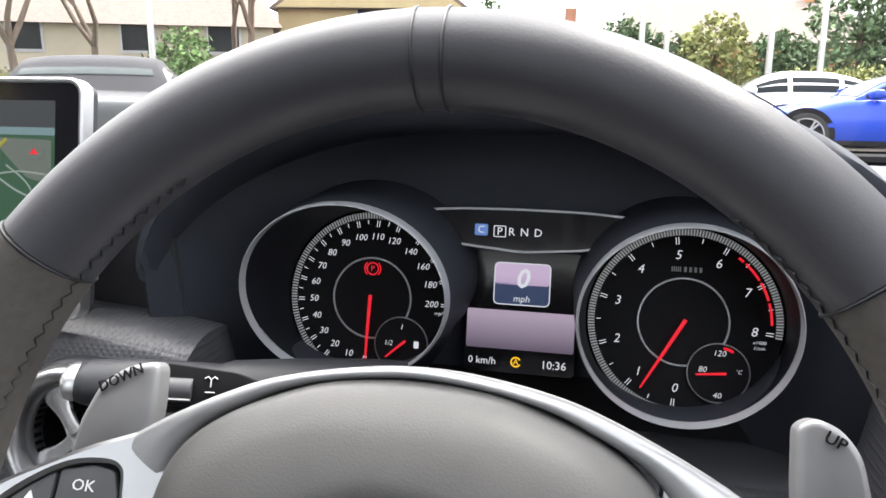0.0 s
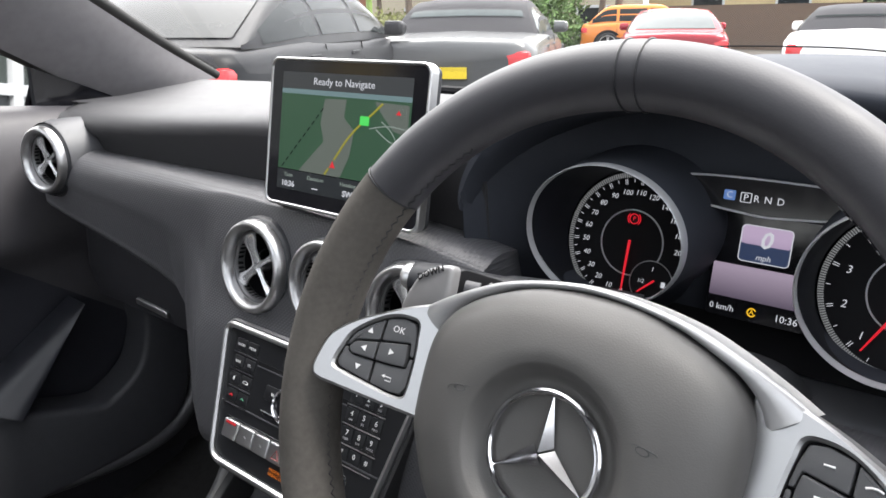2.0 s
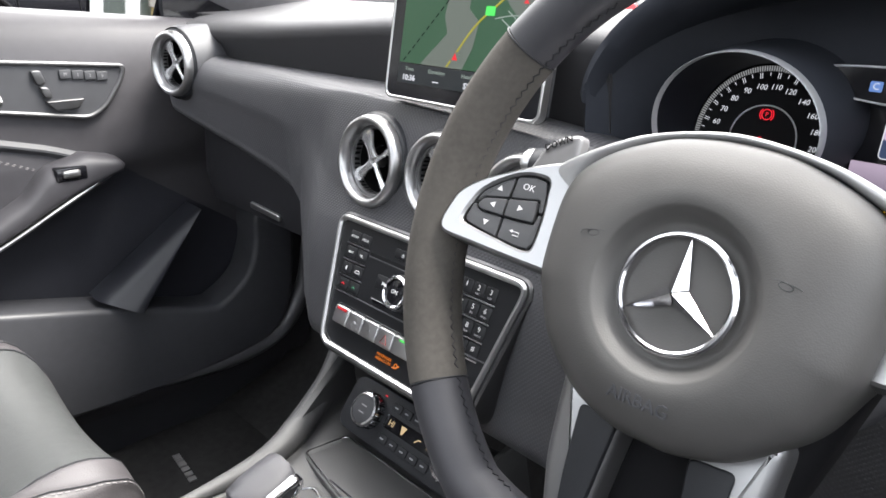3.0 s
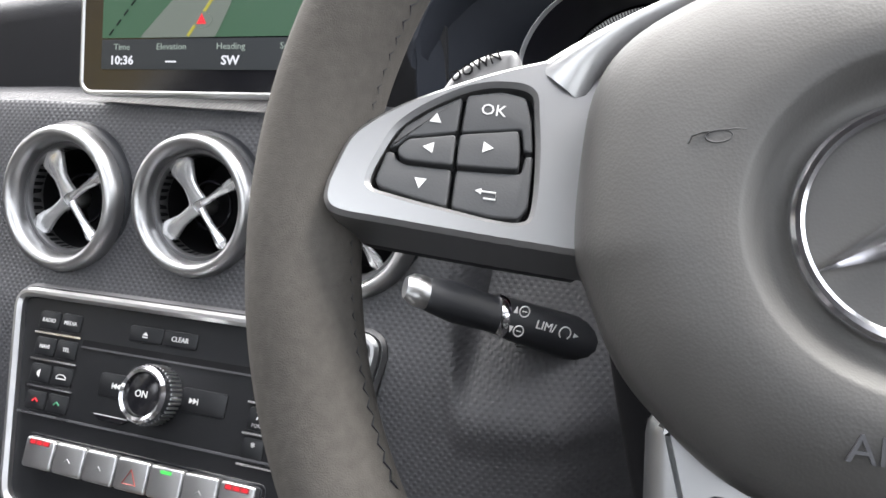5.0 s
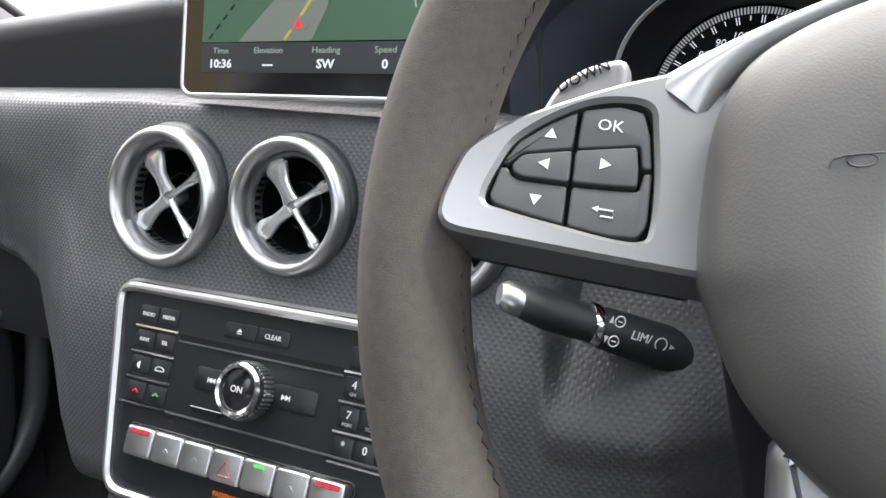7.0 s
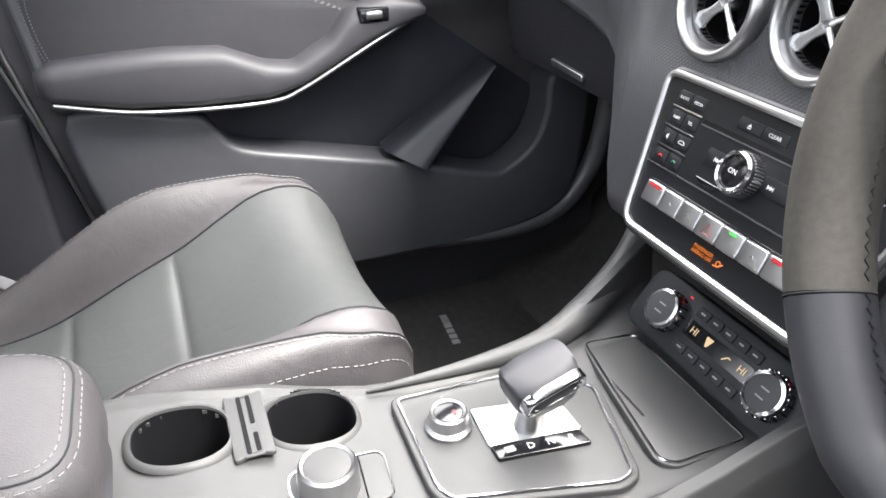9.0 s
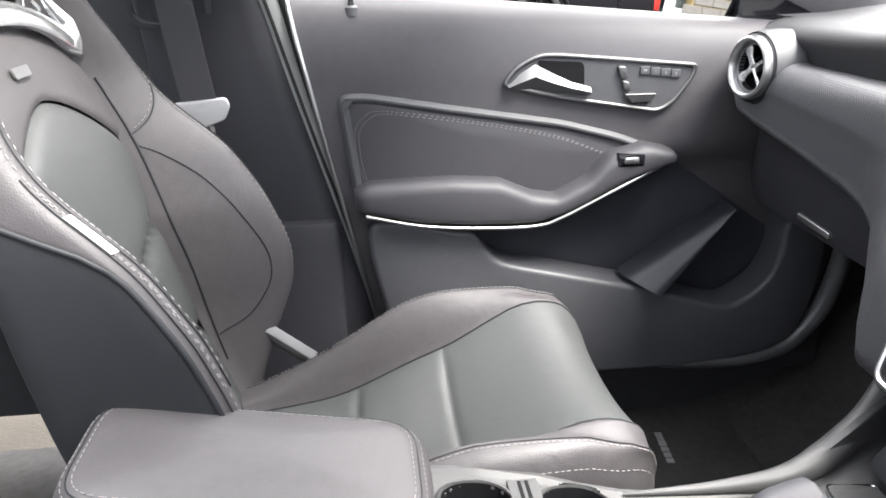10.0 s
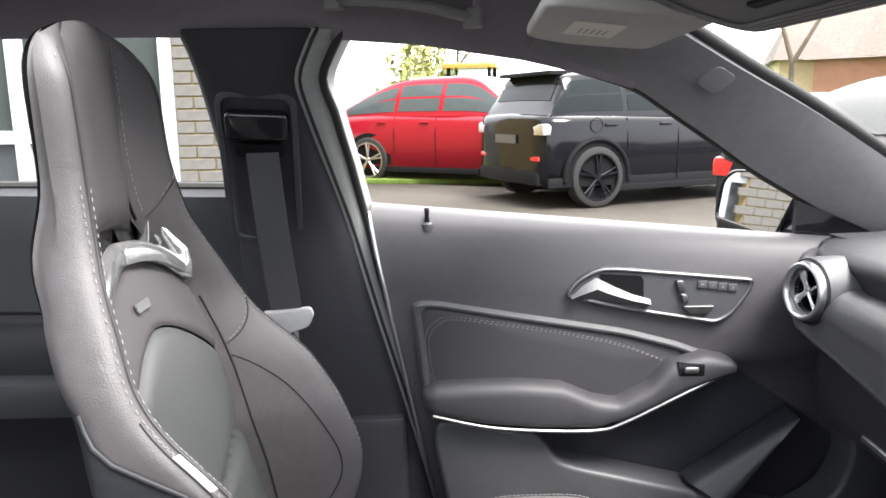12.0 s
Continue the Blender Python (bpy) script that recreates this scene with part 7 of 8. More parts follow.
across = np.linspace(-1, 1, 17)
part("back_cushion", sheet([[centre(t, 0.53 + (arch(t) - 0.0012 - 0.53) * v, 0.010) for t in across] for v in np.linspace(0, 1, 110)]), SEATMID, seat, "grey-black leather centre panel", angle=70)
rise = [0, 0.008, 0.02, 0.035] + [(z - 1.02) / 0.342 for z in zs if z > 1.04]
part("shoulder_panel", crown_over(sheet([[centre(t, arch(t) + 0.0012 + (1.3608 - arch(t)) * v, 0.006) for t in across] for v in rise])), SEAT, seat, "black leather shoulder panel", angle=70)
head = []
for z in np.concatenate([[1.132, 1.134, 1.140, 1.150], np.linspace(1.165, 1.32, 10), zs[-9:]]):
    y, wi, wo, f = back_at(z)
    puff = lerp([(1.132, -0.020), (1.134, -0.006), (1.140, 0.006), (1.150, 0.012), (1.17, 0.015), (1.40, 0.015)], z)
    head.append([(SX + (0.063 if z < 1.2 else wi) * 0.97 * t, y + 0.002 + puff * (1 - t ** 6), z - 0.010 * t * t * (1 - smooth(1.132, 1.18, z))) for t in np.linspace(-1, 1, 15)])
part("headrest_pad", crown_over(sheet(head)), SEAT, seat, "black leather headrest pad", angle=70)
for s in (-1, 1):
    # piping in matt black, which paints the groove's shade beside the pad
    part("head_piping_shade", crown_over(tube([(SX + s * (max(back_at(z)[1], 0.062) - 0.001), back_at(z)[0] + 0.003, z) for z in np.linspace(1.135, 1.350, 30)], 0.0018, 8)), MATTE, seat, "piping blackened as the shaded groove beside the headrest pad")
    stitches([on_bolster(s, 0.10, z, 0.0010) for z in np.linspace(1.145, 1.352, 40)], seat, over=True)
SHELLY = [[(SX + wo_ * t, min(back_at(z)[3] - 0.044, back_at(z)[0] - 0.020 + 0.018 * smooth(1.10, 1.20, z)) - 0.004 - 0.006 * (1 - t * t), z) for t in np.linspace(-1, 1, 9)] for z in zs for wo_ in (back_at(z)[2] * 0.86,)]
part("back_shell", crown_over(sheet(SHELLY)), HARD, seat, "black back shell", angle=70)
GUIDE = shader("seat_silver", (0.62, 0.63, 0.64), 0.16, 0.85)
for s in (-1, 1):
    gm = axes((SX + s * 0.105, 0.017, 1.10), (s * 0.75, 0.55, 0), (0, -0.1, 1))
    go = polygon([(-0.021, 0.038), (-0.006, 0.038), (0.011, 0.014), (0.036, -0.012), (0.040, -0.034), (0.037, -0.054), (0.020, -0.048), (-0.014, -0.022), (-0.030, -0.014), (-0.024, 0.010)], 0.005, 4)
    gi = polygon([(-0.0175, 0.030), (-0.0075, 0.027), (0.004, 0.001), (0.015, -0.017), (0.0145, -0.022), (0.004, -0.022), (-0.012, -0.011), (-0.0215, -0.006), (-0.0210, 0.004), (-0.0190, 0.016)], 0.0025, 4)
    if s > 0:
        flip = lambda o: [(-x, y) for x, y in o][::-1]
        gm = axes((SX + 0.105, 0.017, 1.10), (-0.75, -0.55, 0), (0, -0.1, 1))
        go, gi = flip(go), flip(gi)
    part("belt_guide", frame_ring(go, gi, -0.016, 0.004, 0.003), GUIDE, seat, "polished silver belt guide", gm, angle=50)
    part("belt_slot", pad(gi, -0.024, -0.014), MATTE, seat, "dark belt slot", gm)
    part("slot_clip", tube([gm @ Vector(p) for p in ((-s * -0.012, 0.022, -0.006), (-s * -0.004, 0.002, -0.002), (-s * -0.006, -0.012, -0.010))], 0.0042, 8), GUIDE, seat, "", angle=60)
vbar = spline([(-0.134, 1.058), (-0.104, 1.078), (-0.055, 1.098), (0.0, 1.103), (0.055, 1.098), (0.104, 1.078), (0.134, 1.058)], 6, False)
part("silver_bar", sheet([[(SX + x, 0.006 + 0.24 * abs(x) + dy, z + dz) for dz, dy in ((-0.013, -0.002), (-0.011, 0.003), (0.0, 0.003), (0.010, -0.001), (0.014, -0.012))] for x, z in vbar]), GUIDE, seat, "satin silver cross bar", angle=60)
for s in (-1, 1):
    for u in (0.74, 0.90):
        stitches([on_bolster(s, u, z, 0.0014) for z in np.linspace(1.345, 0.80, 130)], seat, r=0.00055, over=True)
    # leather-coloured seam grooves; the darker tubes paint the shade in them
    part("fold_line", crown_over(tube([on_bolster(s, 0.82, z, 0.0007) for z in np.linspace(1.35, 0.80, 100)], 0.0008, 6)), HARD, seat, "")
    part("seam_shade", tube([on_bolster(s, 0.035, z, 0.0010) for z in np.linspace(0.60, 1.02, 50)], 0.0016, 6), HARD, seat, "")
badge_m = axes((SX + 0.018, 0.0335, 1.050), (1, 0, 0), (0, -0.30, 1))
badge = part("seat_badge", pad(rrect(0.036, 0.011, 0.002, 3), 0, 0.003, 0.001), shader("badge_grey", (0.14, 0.14, 0.145), 0.5, 0.2), seat, "small metal badge", badge_m)
for x in (-0.011, -0.003, 0.005, 0.012):
    part("badge_bar", pad(rrect(0.004, 0.006, 0.0008, 2, x, 0), 0.003, 0.0036), MATTE, badge, "", badge_m)
# a seam over the bolster, its groove shade painted as a darker tube
seam = lambda name, s, pts, r=0.0010: part(name, tube([on_bolster(s, u, z, 0.0008) for u, z in spline(pts, 10, False)], r, 6), HARD, seat, "")
for s in (-1,):
    seam("head_seam", s, [(0.95, 1.190), (0.62, 1.172), (0.30, 1.150), (0.10, 1.136)], 0.0010)
    seam("shoulder_seam", s, [(0.02, 0.946), (0.30, 0.966), (0.62, 0.992), (0.94, 1.028)])
    stitches([on_bolster(s, u, z, 0.0014) for u, z in spline([(0.06, 0.952), (0.32, 0.972), (0.64, 0.998), (0.92, 1.030)], 6, False)], seat)
    stitches([on_bolster(s, u, z, 0.0014) for u, z in spline([(0.92, 1.194), (0.62, 1.177), (0.32, 1.155)], 6, False)], seat)
for s in (-1, 1):
    seam("panel_seam", s, [(0.05, 0.932), (0.16, 0.918), (0.31, 0.885), (0.40, 0.845), (0.46, 0.80), (0.50, 0.75), (0.47, 0.71), (0.32, 0.668), (0.10, 0.645), (0.04, 0.64)])
    part("edge_piping", tube([on_bolster(s, 0.93, z, 0.0010) for z in np.linspace(0.992, 0.70, 40)], 0.0008, 6), HARD, seat, "")
    stitches([on_bolster(s, 0.885, z, 0.0012) for z in np.linspace(0.985, 0.70, 60)], seat)
part("side_tag", sheet([[on_bolster(1, u, z, 0.0022) for u in (0.84, 0.88, 0.92)] for z in np.linspace(0.962, 0.930, 6)], 0.0012), shader("tag_grey", (0.55, 0.54, 0.52), 0.6), seat, "small pale airbag tag")
# cushion
CY = np.concatenate([np.linspace(0.06, 0.60, 28), 0.60 + 0.068 * np.sin(np.linspace(0, math.pi / 2, 9))[1:]])
CUSH = [np.array(spline(c, 6, False)) for c in (
    [(0.06, 0.520), (0.15, 0.522), (0.285, 0.540), (0.39, 0.562), (0.463, 0.584), (0.53, 0.622), (0.585, 0.652), (0.622, 0.656), (0.652, 0.638), (0.668, 0.600)],
    [(0.06, 0.530), (0.16, 0.542), (0.285, 0.596), (0.39, 0.660), (0.44, 0.680), (0.478, 0.686), (0.56, 0.686), (0.60, 0.678), (0.650, 0.648), (0.668, 0.602)],
    [(0.06, 0.200), (0.20, 0.208), (0.40, 0.210), (0.50, 0.208), (0.57, 0.203), (0.62, 0.196), (0.650, 0.182), (0.668, 0.160)])]


def cush(y):
    """Height of the middle, height of the side crest and half width at a place along the cushion."""
    return [float(np.interp(y, c[:, 0], c[:, 1])) for c in CUSH]


def pan(t, y):
    h, b, w = cush(y)
    lift = 0.030 * smooth(0.28, 0.46, y) * (1 - 0.3 * smooth(0.55, 0.62, y))
    seam_ = 0.006 * sum(math.exp(-(abs(y - c) / 0.006) ** 1.4) for c in (0.335, 0.463))
    return (SX + 0.150 * min(1, w / 0.19) * t, y, h + lift * t * t - seam_ * (1 - t ** 8))


part("seat_cushion", sheet([[pan(t, y) for t in np.linspace(-1, 1, 13)] for y in np.unique(np.concatenate([CY, np.linspace(0.31, 0.48, 40)]))]), SEATMID, seat, "grey-black leather cushion", angle=70)
for s in (-1, 1):
    rows, crest, lower = [], [], []
    for y in CY:
        h, b, w = cush(y)
        k, e = min(1, w / 0.19), pan(1, y)[2]
        b = max(b, e - 0.004)
        pts = [(0.146 * k, e - 0.006), (0.152 * k, e + 0.002), (0.162 * k, e + (b - e) * 0.55 + 0.002), (0.178 * k, b - 0.002), (0.190 * k, b), (w - 0.002, b - 0.014), (w + 0.002, b - 0.05), (w, b - 0.11), (w - 0.03, 0.44)]
        rows.append([(SX + s * a, y, z) for a, z in spline(pts, 3, False)])
        crest.append(Vector((SX + s * 0.187 * k, y, b + 0.0012)))
        lower.append(Vector((SX + s * (w + 0.0008), y, b - 0.026)))
    part("cushion_bolster", sheet(rows), SEAT, seat, "padded black leather side bolster", angle=70)
    # cushion seams, groove shade put in as darker tubes
    part("inner_seam", tube([(SX + s * 0.149 * min(1, cush(y)[2] / 0.19), y, pan(1, y)[2] + 0.001) for y in CY[4:-2]], 0.0011, 6), HARD, seat, "")
    part("outer_seam", tube(crest[3:-1], 0.0008, 6), HARD, seat, "")
    stitches([p + Vector((s * 0.004, 0, -0.0005)) for p in crest[3:-1]], seat)
    stitches(lower[12:-1], seat)
part("front_valance", sheet([[(SX + x, y - 0.10 * (x / 0.2) ** 4 * 0.3, z) for x in np.linspace(-0.165, 0.165, 13)] for y, z in ((0.664, 0.612), (0.668, 0.590), (0.655, 0.52), (0.60, 0.44))], 0.006), SEAT, seat, "", angle=70)
part("seat_base", box(SX - 0.19, SX + 0.18, 0.06, 0.58, 0.32, 0.48, 0.02), HARD, seat, "black seat base")
part("belt_stalk", box(-0.045, 0.045, -0.016, 0.016, -0.008, 0.008, 0.005), shader("stalk_grey", (0.12, 0.12, 0.125), 0.5), seat, "grey belt anchor arm", axes((-0.528, 0.232, 0.598), (0, 0.75, -0.62), (0.6, 0.4, 0.5)))

# ---- outside ----
ASPHALT = shader("damp_asphalt", (0.050, 0.045, 0.039), 0.95, spec=0.12, grain=0.7, scale=90, spots=0.4, large=0.45, dist=0.004, wear=0.2)
GRASS = shader("spring_grass", (0.085, 0.13, 0.025), 0.9, grain=0.8, scale=60, spots=0.4, large=1.5, spec=0.2, dist=0.02)
BRICK = shader("grey_brick", (0.115, 0.108, 0.098), 0.85, grain=0.6, scale=120, spots=0.3, large=3, dist=0.002)
MORTAR = shader("sandy_mortar", (0.25, 0.19, 0.08), 0.9, grain=0.5, scale=200)
UPVC = shader("white_frame", (0.36, 0.37, 0.38), 0.4)
DARKGLASS = shader("dark_glass", (0.014, 0.017, 0.018), 0.12, spec=0.06, wear=0.03)
TYRE = shader("tyre_rubber", (0.013, 0.013, 0.013), 0.8, grain=0.4, scale=300)
TAIL = shader("tail_lamp_red", (0.45, 0.015, 0.02), 0.15)
BARK = shader("tree_bark", (0.10, 0.075, 0.055), 0.95, grain=0.8, scale=40, spots=0.35)
SLATE = shader("brown_roof_tiles", (0.12, 0.095, 0.08), 0.85, grain=0.8, scale=12, spots=0.3, dist=0.03)
solid("ground", sheet([[(x, y, 0.0) for x in np.linspace(-400, 400, 9)] for y in np.linspace(-400, 400, 9)]), ASPHALT, "damp worn asphalt of the car park", "ground", "structure")
solid("grass_verge", pad([(-60, -20), (-24.0, -12.0), (-12.4, -1.6), (-11.9, 1.6), (-12.3, 5.6), (-20, 16), (-60, 30)], 0.004, 0.08, 0.02), GRASS, "mown green verge behind the cars", "grass", "structure")
solid("grass_strip", pad([(-0.6, 18.6), (30, 17.8), (30, 23.5), (-0.3, 23.0)], 0.004, 0.08, 0.02), GRASS, "bright green grass strip along the road", "grass", "structure")


def glazed(name, col=(0.03, 0.035, 0.04)):
    return shader(name, col, 0.08, spec=0.12, wear=0.02)


def wheel_on(carob, m, r, width, rim):
    w = part("wheel", lathe([(r * 0.76, width * 0.5), (r * 0.84, width * 0.52), (r * 0.96, width * 0.46), (r, width * 0.30), (r, -width * 0.3), (r * 0.96, -width * 0.46), (r * 0.6, -width * 0.5)], 36), TYRE, carob, "black tyre", m, 50)
    part("rim_well", lathe([(r * 0.77, width * 0.48), (r * 0.70, width * 0.1), (0.001, width * 0.05)], 30), MATTE, w, "", m)
    part("rim_lip", lathe([(r * 0.79, width * 0.47), (r * 0.78, width * 0.52), (r * 0.735, width * 0.52), (r * 0.71, width * 0.40)], 36), rim, w, "", m)
    for k in range(5):
        for d in (-0.13, 0.13):
            a = 2 * math.pi * k / 5 + 0.3
            part("spoke", tube([(r * 0.10 * math.cos(a), r * 0.10 * math.sin(a), width * 0.44), (r * 0.45 * math.cos(a + d * 0.8), r * 0.45 * math.sin(a + d * 0.8), width * 0.46), (r * 0.75 * math.cos(a + d), r * 0.75 * math.sin(a + d), width * 0.44)], r * 0.045, 6, flat=0.8), rim, w, "", m)
    part("hub_cap", lathe([(0.001, width * 0.5), (r * 0.10, width * 0.49), (r * 0.13, width * 0.40)], 18), rim, w, "", m)


def vehicle(label, at, heading, paint, length, width, height, belt_z, screen, roof, base, kind="saloon", r=0.35, rim=None, roofpaint=None, wheels=None, glass=None):
    """A parked car. screen: (base, top) of the windscreen; roof: (front, rear); base: where the rear glass meets the tail; all from the middle, ahead positive."""
    h = Vector((*heading, 0)).normalized()
    m = axes((at[0], at[1], 0), tuple(h), (-h.y, h.x, 0))
    ob = thing("parked_car", m, label, "car", "parked cars")
    L, W = length / 2, width / 2
    rim, glass = rim or SATIN, glass or DARKGLASS
    nose = belt_z - (0.22 if kind != "suv" else 0.10)
    tail = belt_z - (0.06 if kind != "suv" else 0.02)
    spec = [(-L, 0.62, 0.42, tail - 0.10), (-L + 0.05, 0.86, 0.30, tail), (-L + 0.35, 0.97, 0.22, tail + 0.02), (-L * 0.5, 1.0, 0.20, belt_z), (0, 1.0, 0.20, belt_z - 0.02), (L * 0.35, 1.0, 0.20, belt_z - 0.04), (L * 0.62, 0.99, 0.20, nose + 0.04), (L - 0.35, 0.93, 0.22, nose - 0.06), (L - 0.08, 0.76, 0.28, nose - 0.18), (L, 0.55, 0.36, nose - 0.28)]
    rows = []
    for x, w, zb, zt in spec:
        y = W * w
        mid = (zb + zt) / 2
        half_ = [(0, zb), (y * 0.9, zb), (y * 0.985, zb + 0.10), (y, mid), (y * 0.985, zt - 0.10), (y * 0.93, zt - 0.015), (y * 0.80, zt + 0.01), (0, zt + 0.035)]
        rows.append([(x, yy, zz) for yy, zz in half_] + [(x, -yy, zz) for yy, zz in half_[-2:0:-1]])
    fine = []
    for a in spline([np.array(rw).ravel() for rw in rows], 3, False):
        fine.append([tuple(p) for p in np.array(a).reshape(-1, 3)])
    body = part("body", rings(bmesh.new(), fine), paint, ob, "painted body", m, 50)
    zt = height
    upper = roofpaint or paint
    line = spline([(base, belt_z - 0.02), (base + (roof[1] - base) * 0.55, belt_z + (zt - belt_z) * 0.60), (roof[1], zt - 0.055), ((roof[0] + roof[1]) / 2, zt - 0.02), (roof[0], zt - 0.045), (roof[0] + (screen[0] - roof[0]) * 0.5, belt_z + (zt - belt_z) * 0.55), (screen[0], belt_z - 0.02)], 7, False)
    lean = 0.80 if kind == "suv" else 0.72

    def section(x, zr):
        """Half section of the cabin from the belt line to the middle of the roof."""
        u = (2 * x - screen[0] - base) / (screen[0] - base)
        wb = W * (0.945 - 0.09 * abs(u) ** 3)
        hf = max(0.02, (zr - belt_z) / (zt - belt_z))
        wt = wb * (1 - (1 - lean) * hf)
        return [(wb, belt_z - 0.035), (wb + (wt - wb) * 0.5 + 0.02 * hf, belt_z + (zr - belt_z) * 0.46), (wt, zr - 0.075 * hf), (wt * 0.95, zr - 0.025 * hf), (wt * 0.6, zr + 0.006 * hf), (0, zr + 0.018 * hf)]

    part("cabin", sheet([[(x, a, b) for a, b in section(x, zr)] + [(x, -a, b) for a, b in section(x, zr)[-2::-1]] for x, zr in line]), upper, ob, "cloth hood" if kind == "open" else "painted roof and pillars", m, 50)
    high = [q for q in line if q[1] > belt_z + (zt - belt_z) * 0.16]
    posts = [high[0][0], -0.98, -0.90, -0.12, -0.04, high[-1][0]] if high[0][0] < -1.2 else [high[0][0], -0.12, -0.04, high[-1][0]]
    for s in (-1, 1):
        for x0, x1 in zip(posts[0::2], posts[1::2]):
            cols = [(x, float(np.interp(x, [q[0] for q in line], [q[1] for q in line]))) for x in np.linspace(x0, x1, 8)]
            rows_ = []
            for x, zr in cols:
                (a0, b0), (a1, b1), (a2, b2) = section(x, zr)[:3]
                rows_.append([(x, s * (lerp([(0, a0), (0.5, a1), (1, a2)], k) + 0.006), lerp([(0, b0), (0.5, b1), (1, b2)], k)) for k in (0.14, 0.35, 0.6, 0.80, 0.90)])
            part("side_window", sheet(rows_), glass, ob, "dark side window", m, 60)
    for lo, hi, nm in ((roof[0] + 0.04, screen[0] - 0.05, "windscreen"), (base + 0.10, roof[1] - 0.02, "rear_window")) if kind != "open" else ((roof[0] + 0.04, screen[0] - 0.05, "windscreen"), (base + 0.20, roof[1] - 0.22, "rear_window")):
        cols = [(x, float(np.interp(x, [q[0] for q in line], [q[1] for q in line]))) for x in np.linspace(lo, hi, 8)]
        part(nm, sheet([[(x + (0.006 if nm == "windscreen" else -0.006), section(x, zr)[2][0] * k, lerp([(0, section(x, zr)[5][1]), (0.6, section(x, zr)[4][1]), (0.95, section(x, zr)[3][1])], abs(k)) + 0.008) for k in np.linspace(-0.86, 0.86, 9)] for x, zr in cols]), glass, ob, "dark glass", m, 60)
    for s in (-1, 1):
        part("door_line", tube([(-0.14, s * W * 1.001, 0.32), (-0.14, s * W * 1.003, belt_z * 0.7), (-0.14, s * W * 0.965, belt_z - 0.04)], 0.006, 5), MATTE, body, "", m)
        part("door_line", tube([(-0.95, s * W * 1.001, 0.5), (-0.95, s * W * 1.003, belt_z * 0.7), (-0.95, s * W * 0.965, belt_z - 0.04)], 0.006, 5), MATTE, body, "", m)
        for x in (-0.35, -1.2):
            part("door_handle", box(x - 0.09, x + 0.09, s * W * 0.99 - 0.015, s * W * 0.99 + 0.02, belt_z - 0.14, belt_z - 0.11, 0.01), paint, ob, "", m)
        part("sill", box(-L * 0.55, L * 0.5, s * W * 0.97 - 0.03, s * W * 0.97 + 0.03, 0.20, 0.29, 0.02), MATTE, ob, "black sill", m)
        part("door_mirror", pad(spline([(screen[0] - 0.34, belt_z + 0.0), (screen[0] - 0.18, belt_z - 0.01), (screen[0] - 0.15, belt_z + 0.10), (screen[0] - 0.32, belt_z + 0.12)], 4), -s * 0.02, -s * 0.20, 0.05), paint, ob, "", m @ axes((0, s * (W * 0.90), 0), (1, 0, 0), (0, 0, 1)))
        part("tail_lamp", box(-L + 0.005, -L + 0.30, s * W * 0.74 - 0.16, s * W * 0.74 + 0.14, tail - 0.22, tail - 0.08, 0.04), TAIL if kind != "suv" else SATIN, ob, "red tail lamp" if kind != "suv" else "clear tail lamp", m)
        if kind == "suv":
            part("red_reflector", box(-L + 0.0, -L + 0.20, s * W * 0.66 - 0.14, s * W * 0.66 + 0.14, 0.60, 0.66, 0.02), TAIL, ob, "red reflector", m)
        if kind == "suv":
            part("fuel_flap", tube([(-L * 0.66 + 0.09 * math.cos(a), s * W * 0.985, belt_z - 0.13 + 0.09 * math.sin(a)) for a in np.linspace(0, 6.2832, 20, endpoint=False)], 0.005, 5, True), MATTE, ob, "", m)
            part("lower_cladding", box(-L * 0.98, L * 0.5, s * W * 0.975 - 0.02, s * W * 0.975 + 0.03, 0.28, 0.40, 0.03), MATTE, ob, "dark lower cladding", m)
        part("headlamp", box(L - 0.42, L - 0.16, s * W * 0.72 - 0.12, s * W * 0.72 + 0.10, nose - 0.20, nose - 0.09, 0.03), SATIN, ob, "clear headlamp", m)
    xs_ = wheels or (-L * 0.60, L * 0.62)
    for x in xs_:
        for s in (-1, 1):
            arch = [(x + (r + 0.075) * math.cos(a), r + (r + 0.075) * math.sin(a)) for a in np.linspace(-0.15, math.pi + 0.15, 20)]
            am = m @ axes((0, s * (W * 0.965), 0), (1, 0, 0), (0, 0, 1))
            part("wheel_arch", pad(arch, -0.03, 0.03), MATTE, ob, "dark wheel arch", am)
            wheel_on(ob, m @ axes((x, s * (W - 0.085), r), (1, 0, 0), (0, 0, 1)) @ (Matrix.Identity(4) if s < 0 else Matrix.Rotation(math.pi, 4, "X")), r, 0.23, rim)
    part("rear_bumper", box(-L - 0.02, -L + 0.25, -W * 0.80, W * 0.80, 0.30, 0.48, 0.06), MATTE if kind == "suv" else paint, ob, "", m)
    part("number_plate", box(-L - 0.035, -L - 0.01, -0.26, 0.26, tail - 0.34, tail - 0.23), shader("plate_yellow_" + str(round(at[0], 1)), (0.65, 0.48, 0.03) if kind != "suv" else (0.08, 0.08, 0.08), 0.5), ob, "plain number plate", m)
    if kind == "suv":
        part("roof_spoiler", box(roof[1] - 0.26, roof[1] + 0.10, -W * 0.66, W * 0.66, zt - 0.085, zt - 0.035, 0.02), MATTE, ob, "black roof spoiler", m)
        for s in (-1, 1):
            for x in xs_:
                part("arch_cladding", tube([(x + (r + 0.085) * math.cos(a), s * W * 0.99, r + (r + 0.085) * math.sin(a)) for a in np.linspace(-0.1, math.pi + 0.1, 20)], 0.035, 8), MATTE, ob, "", m)
    return ob


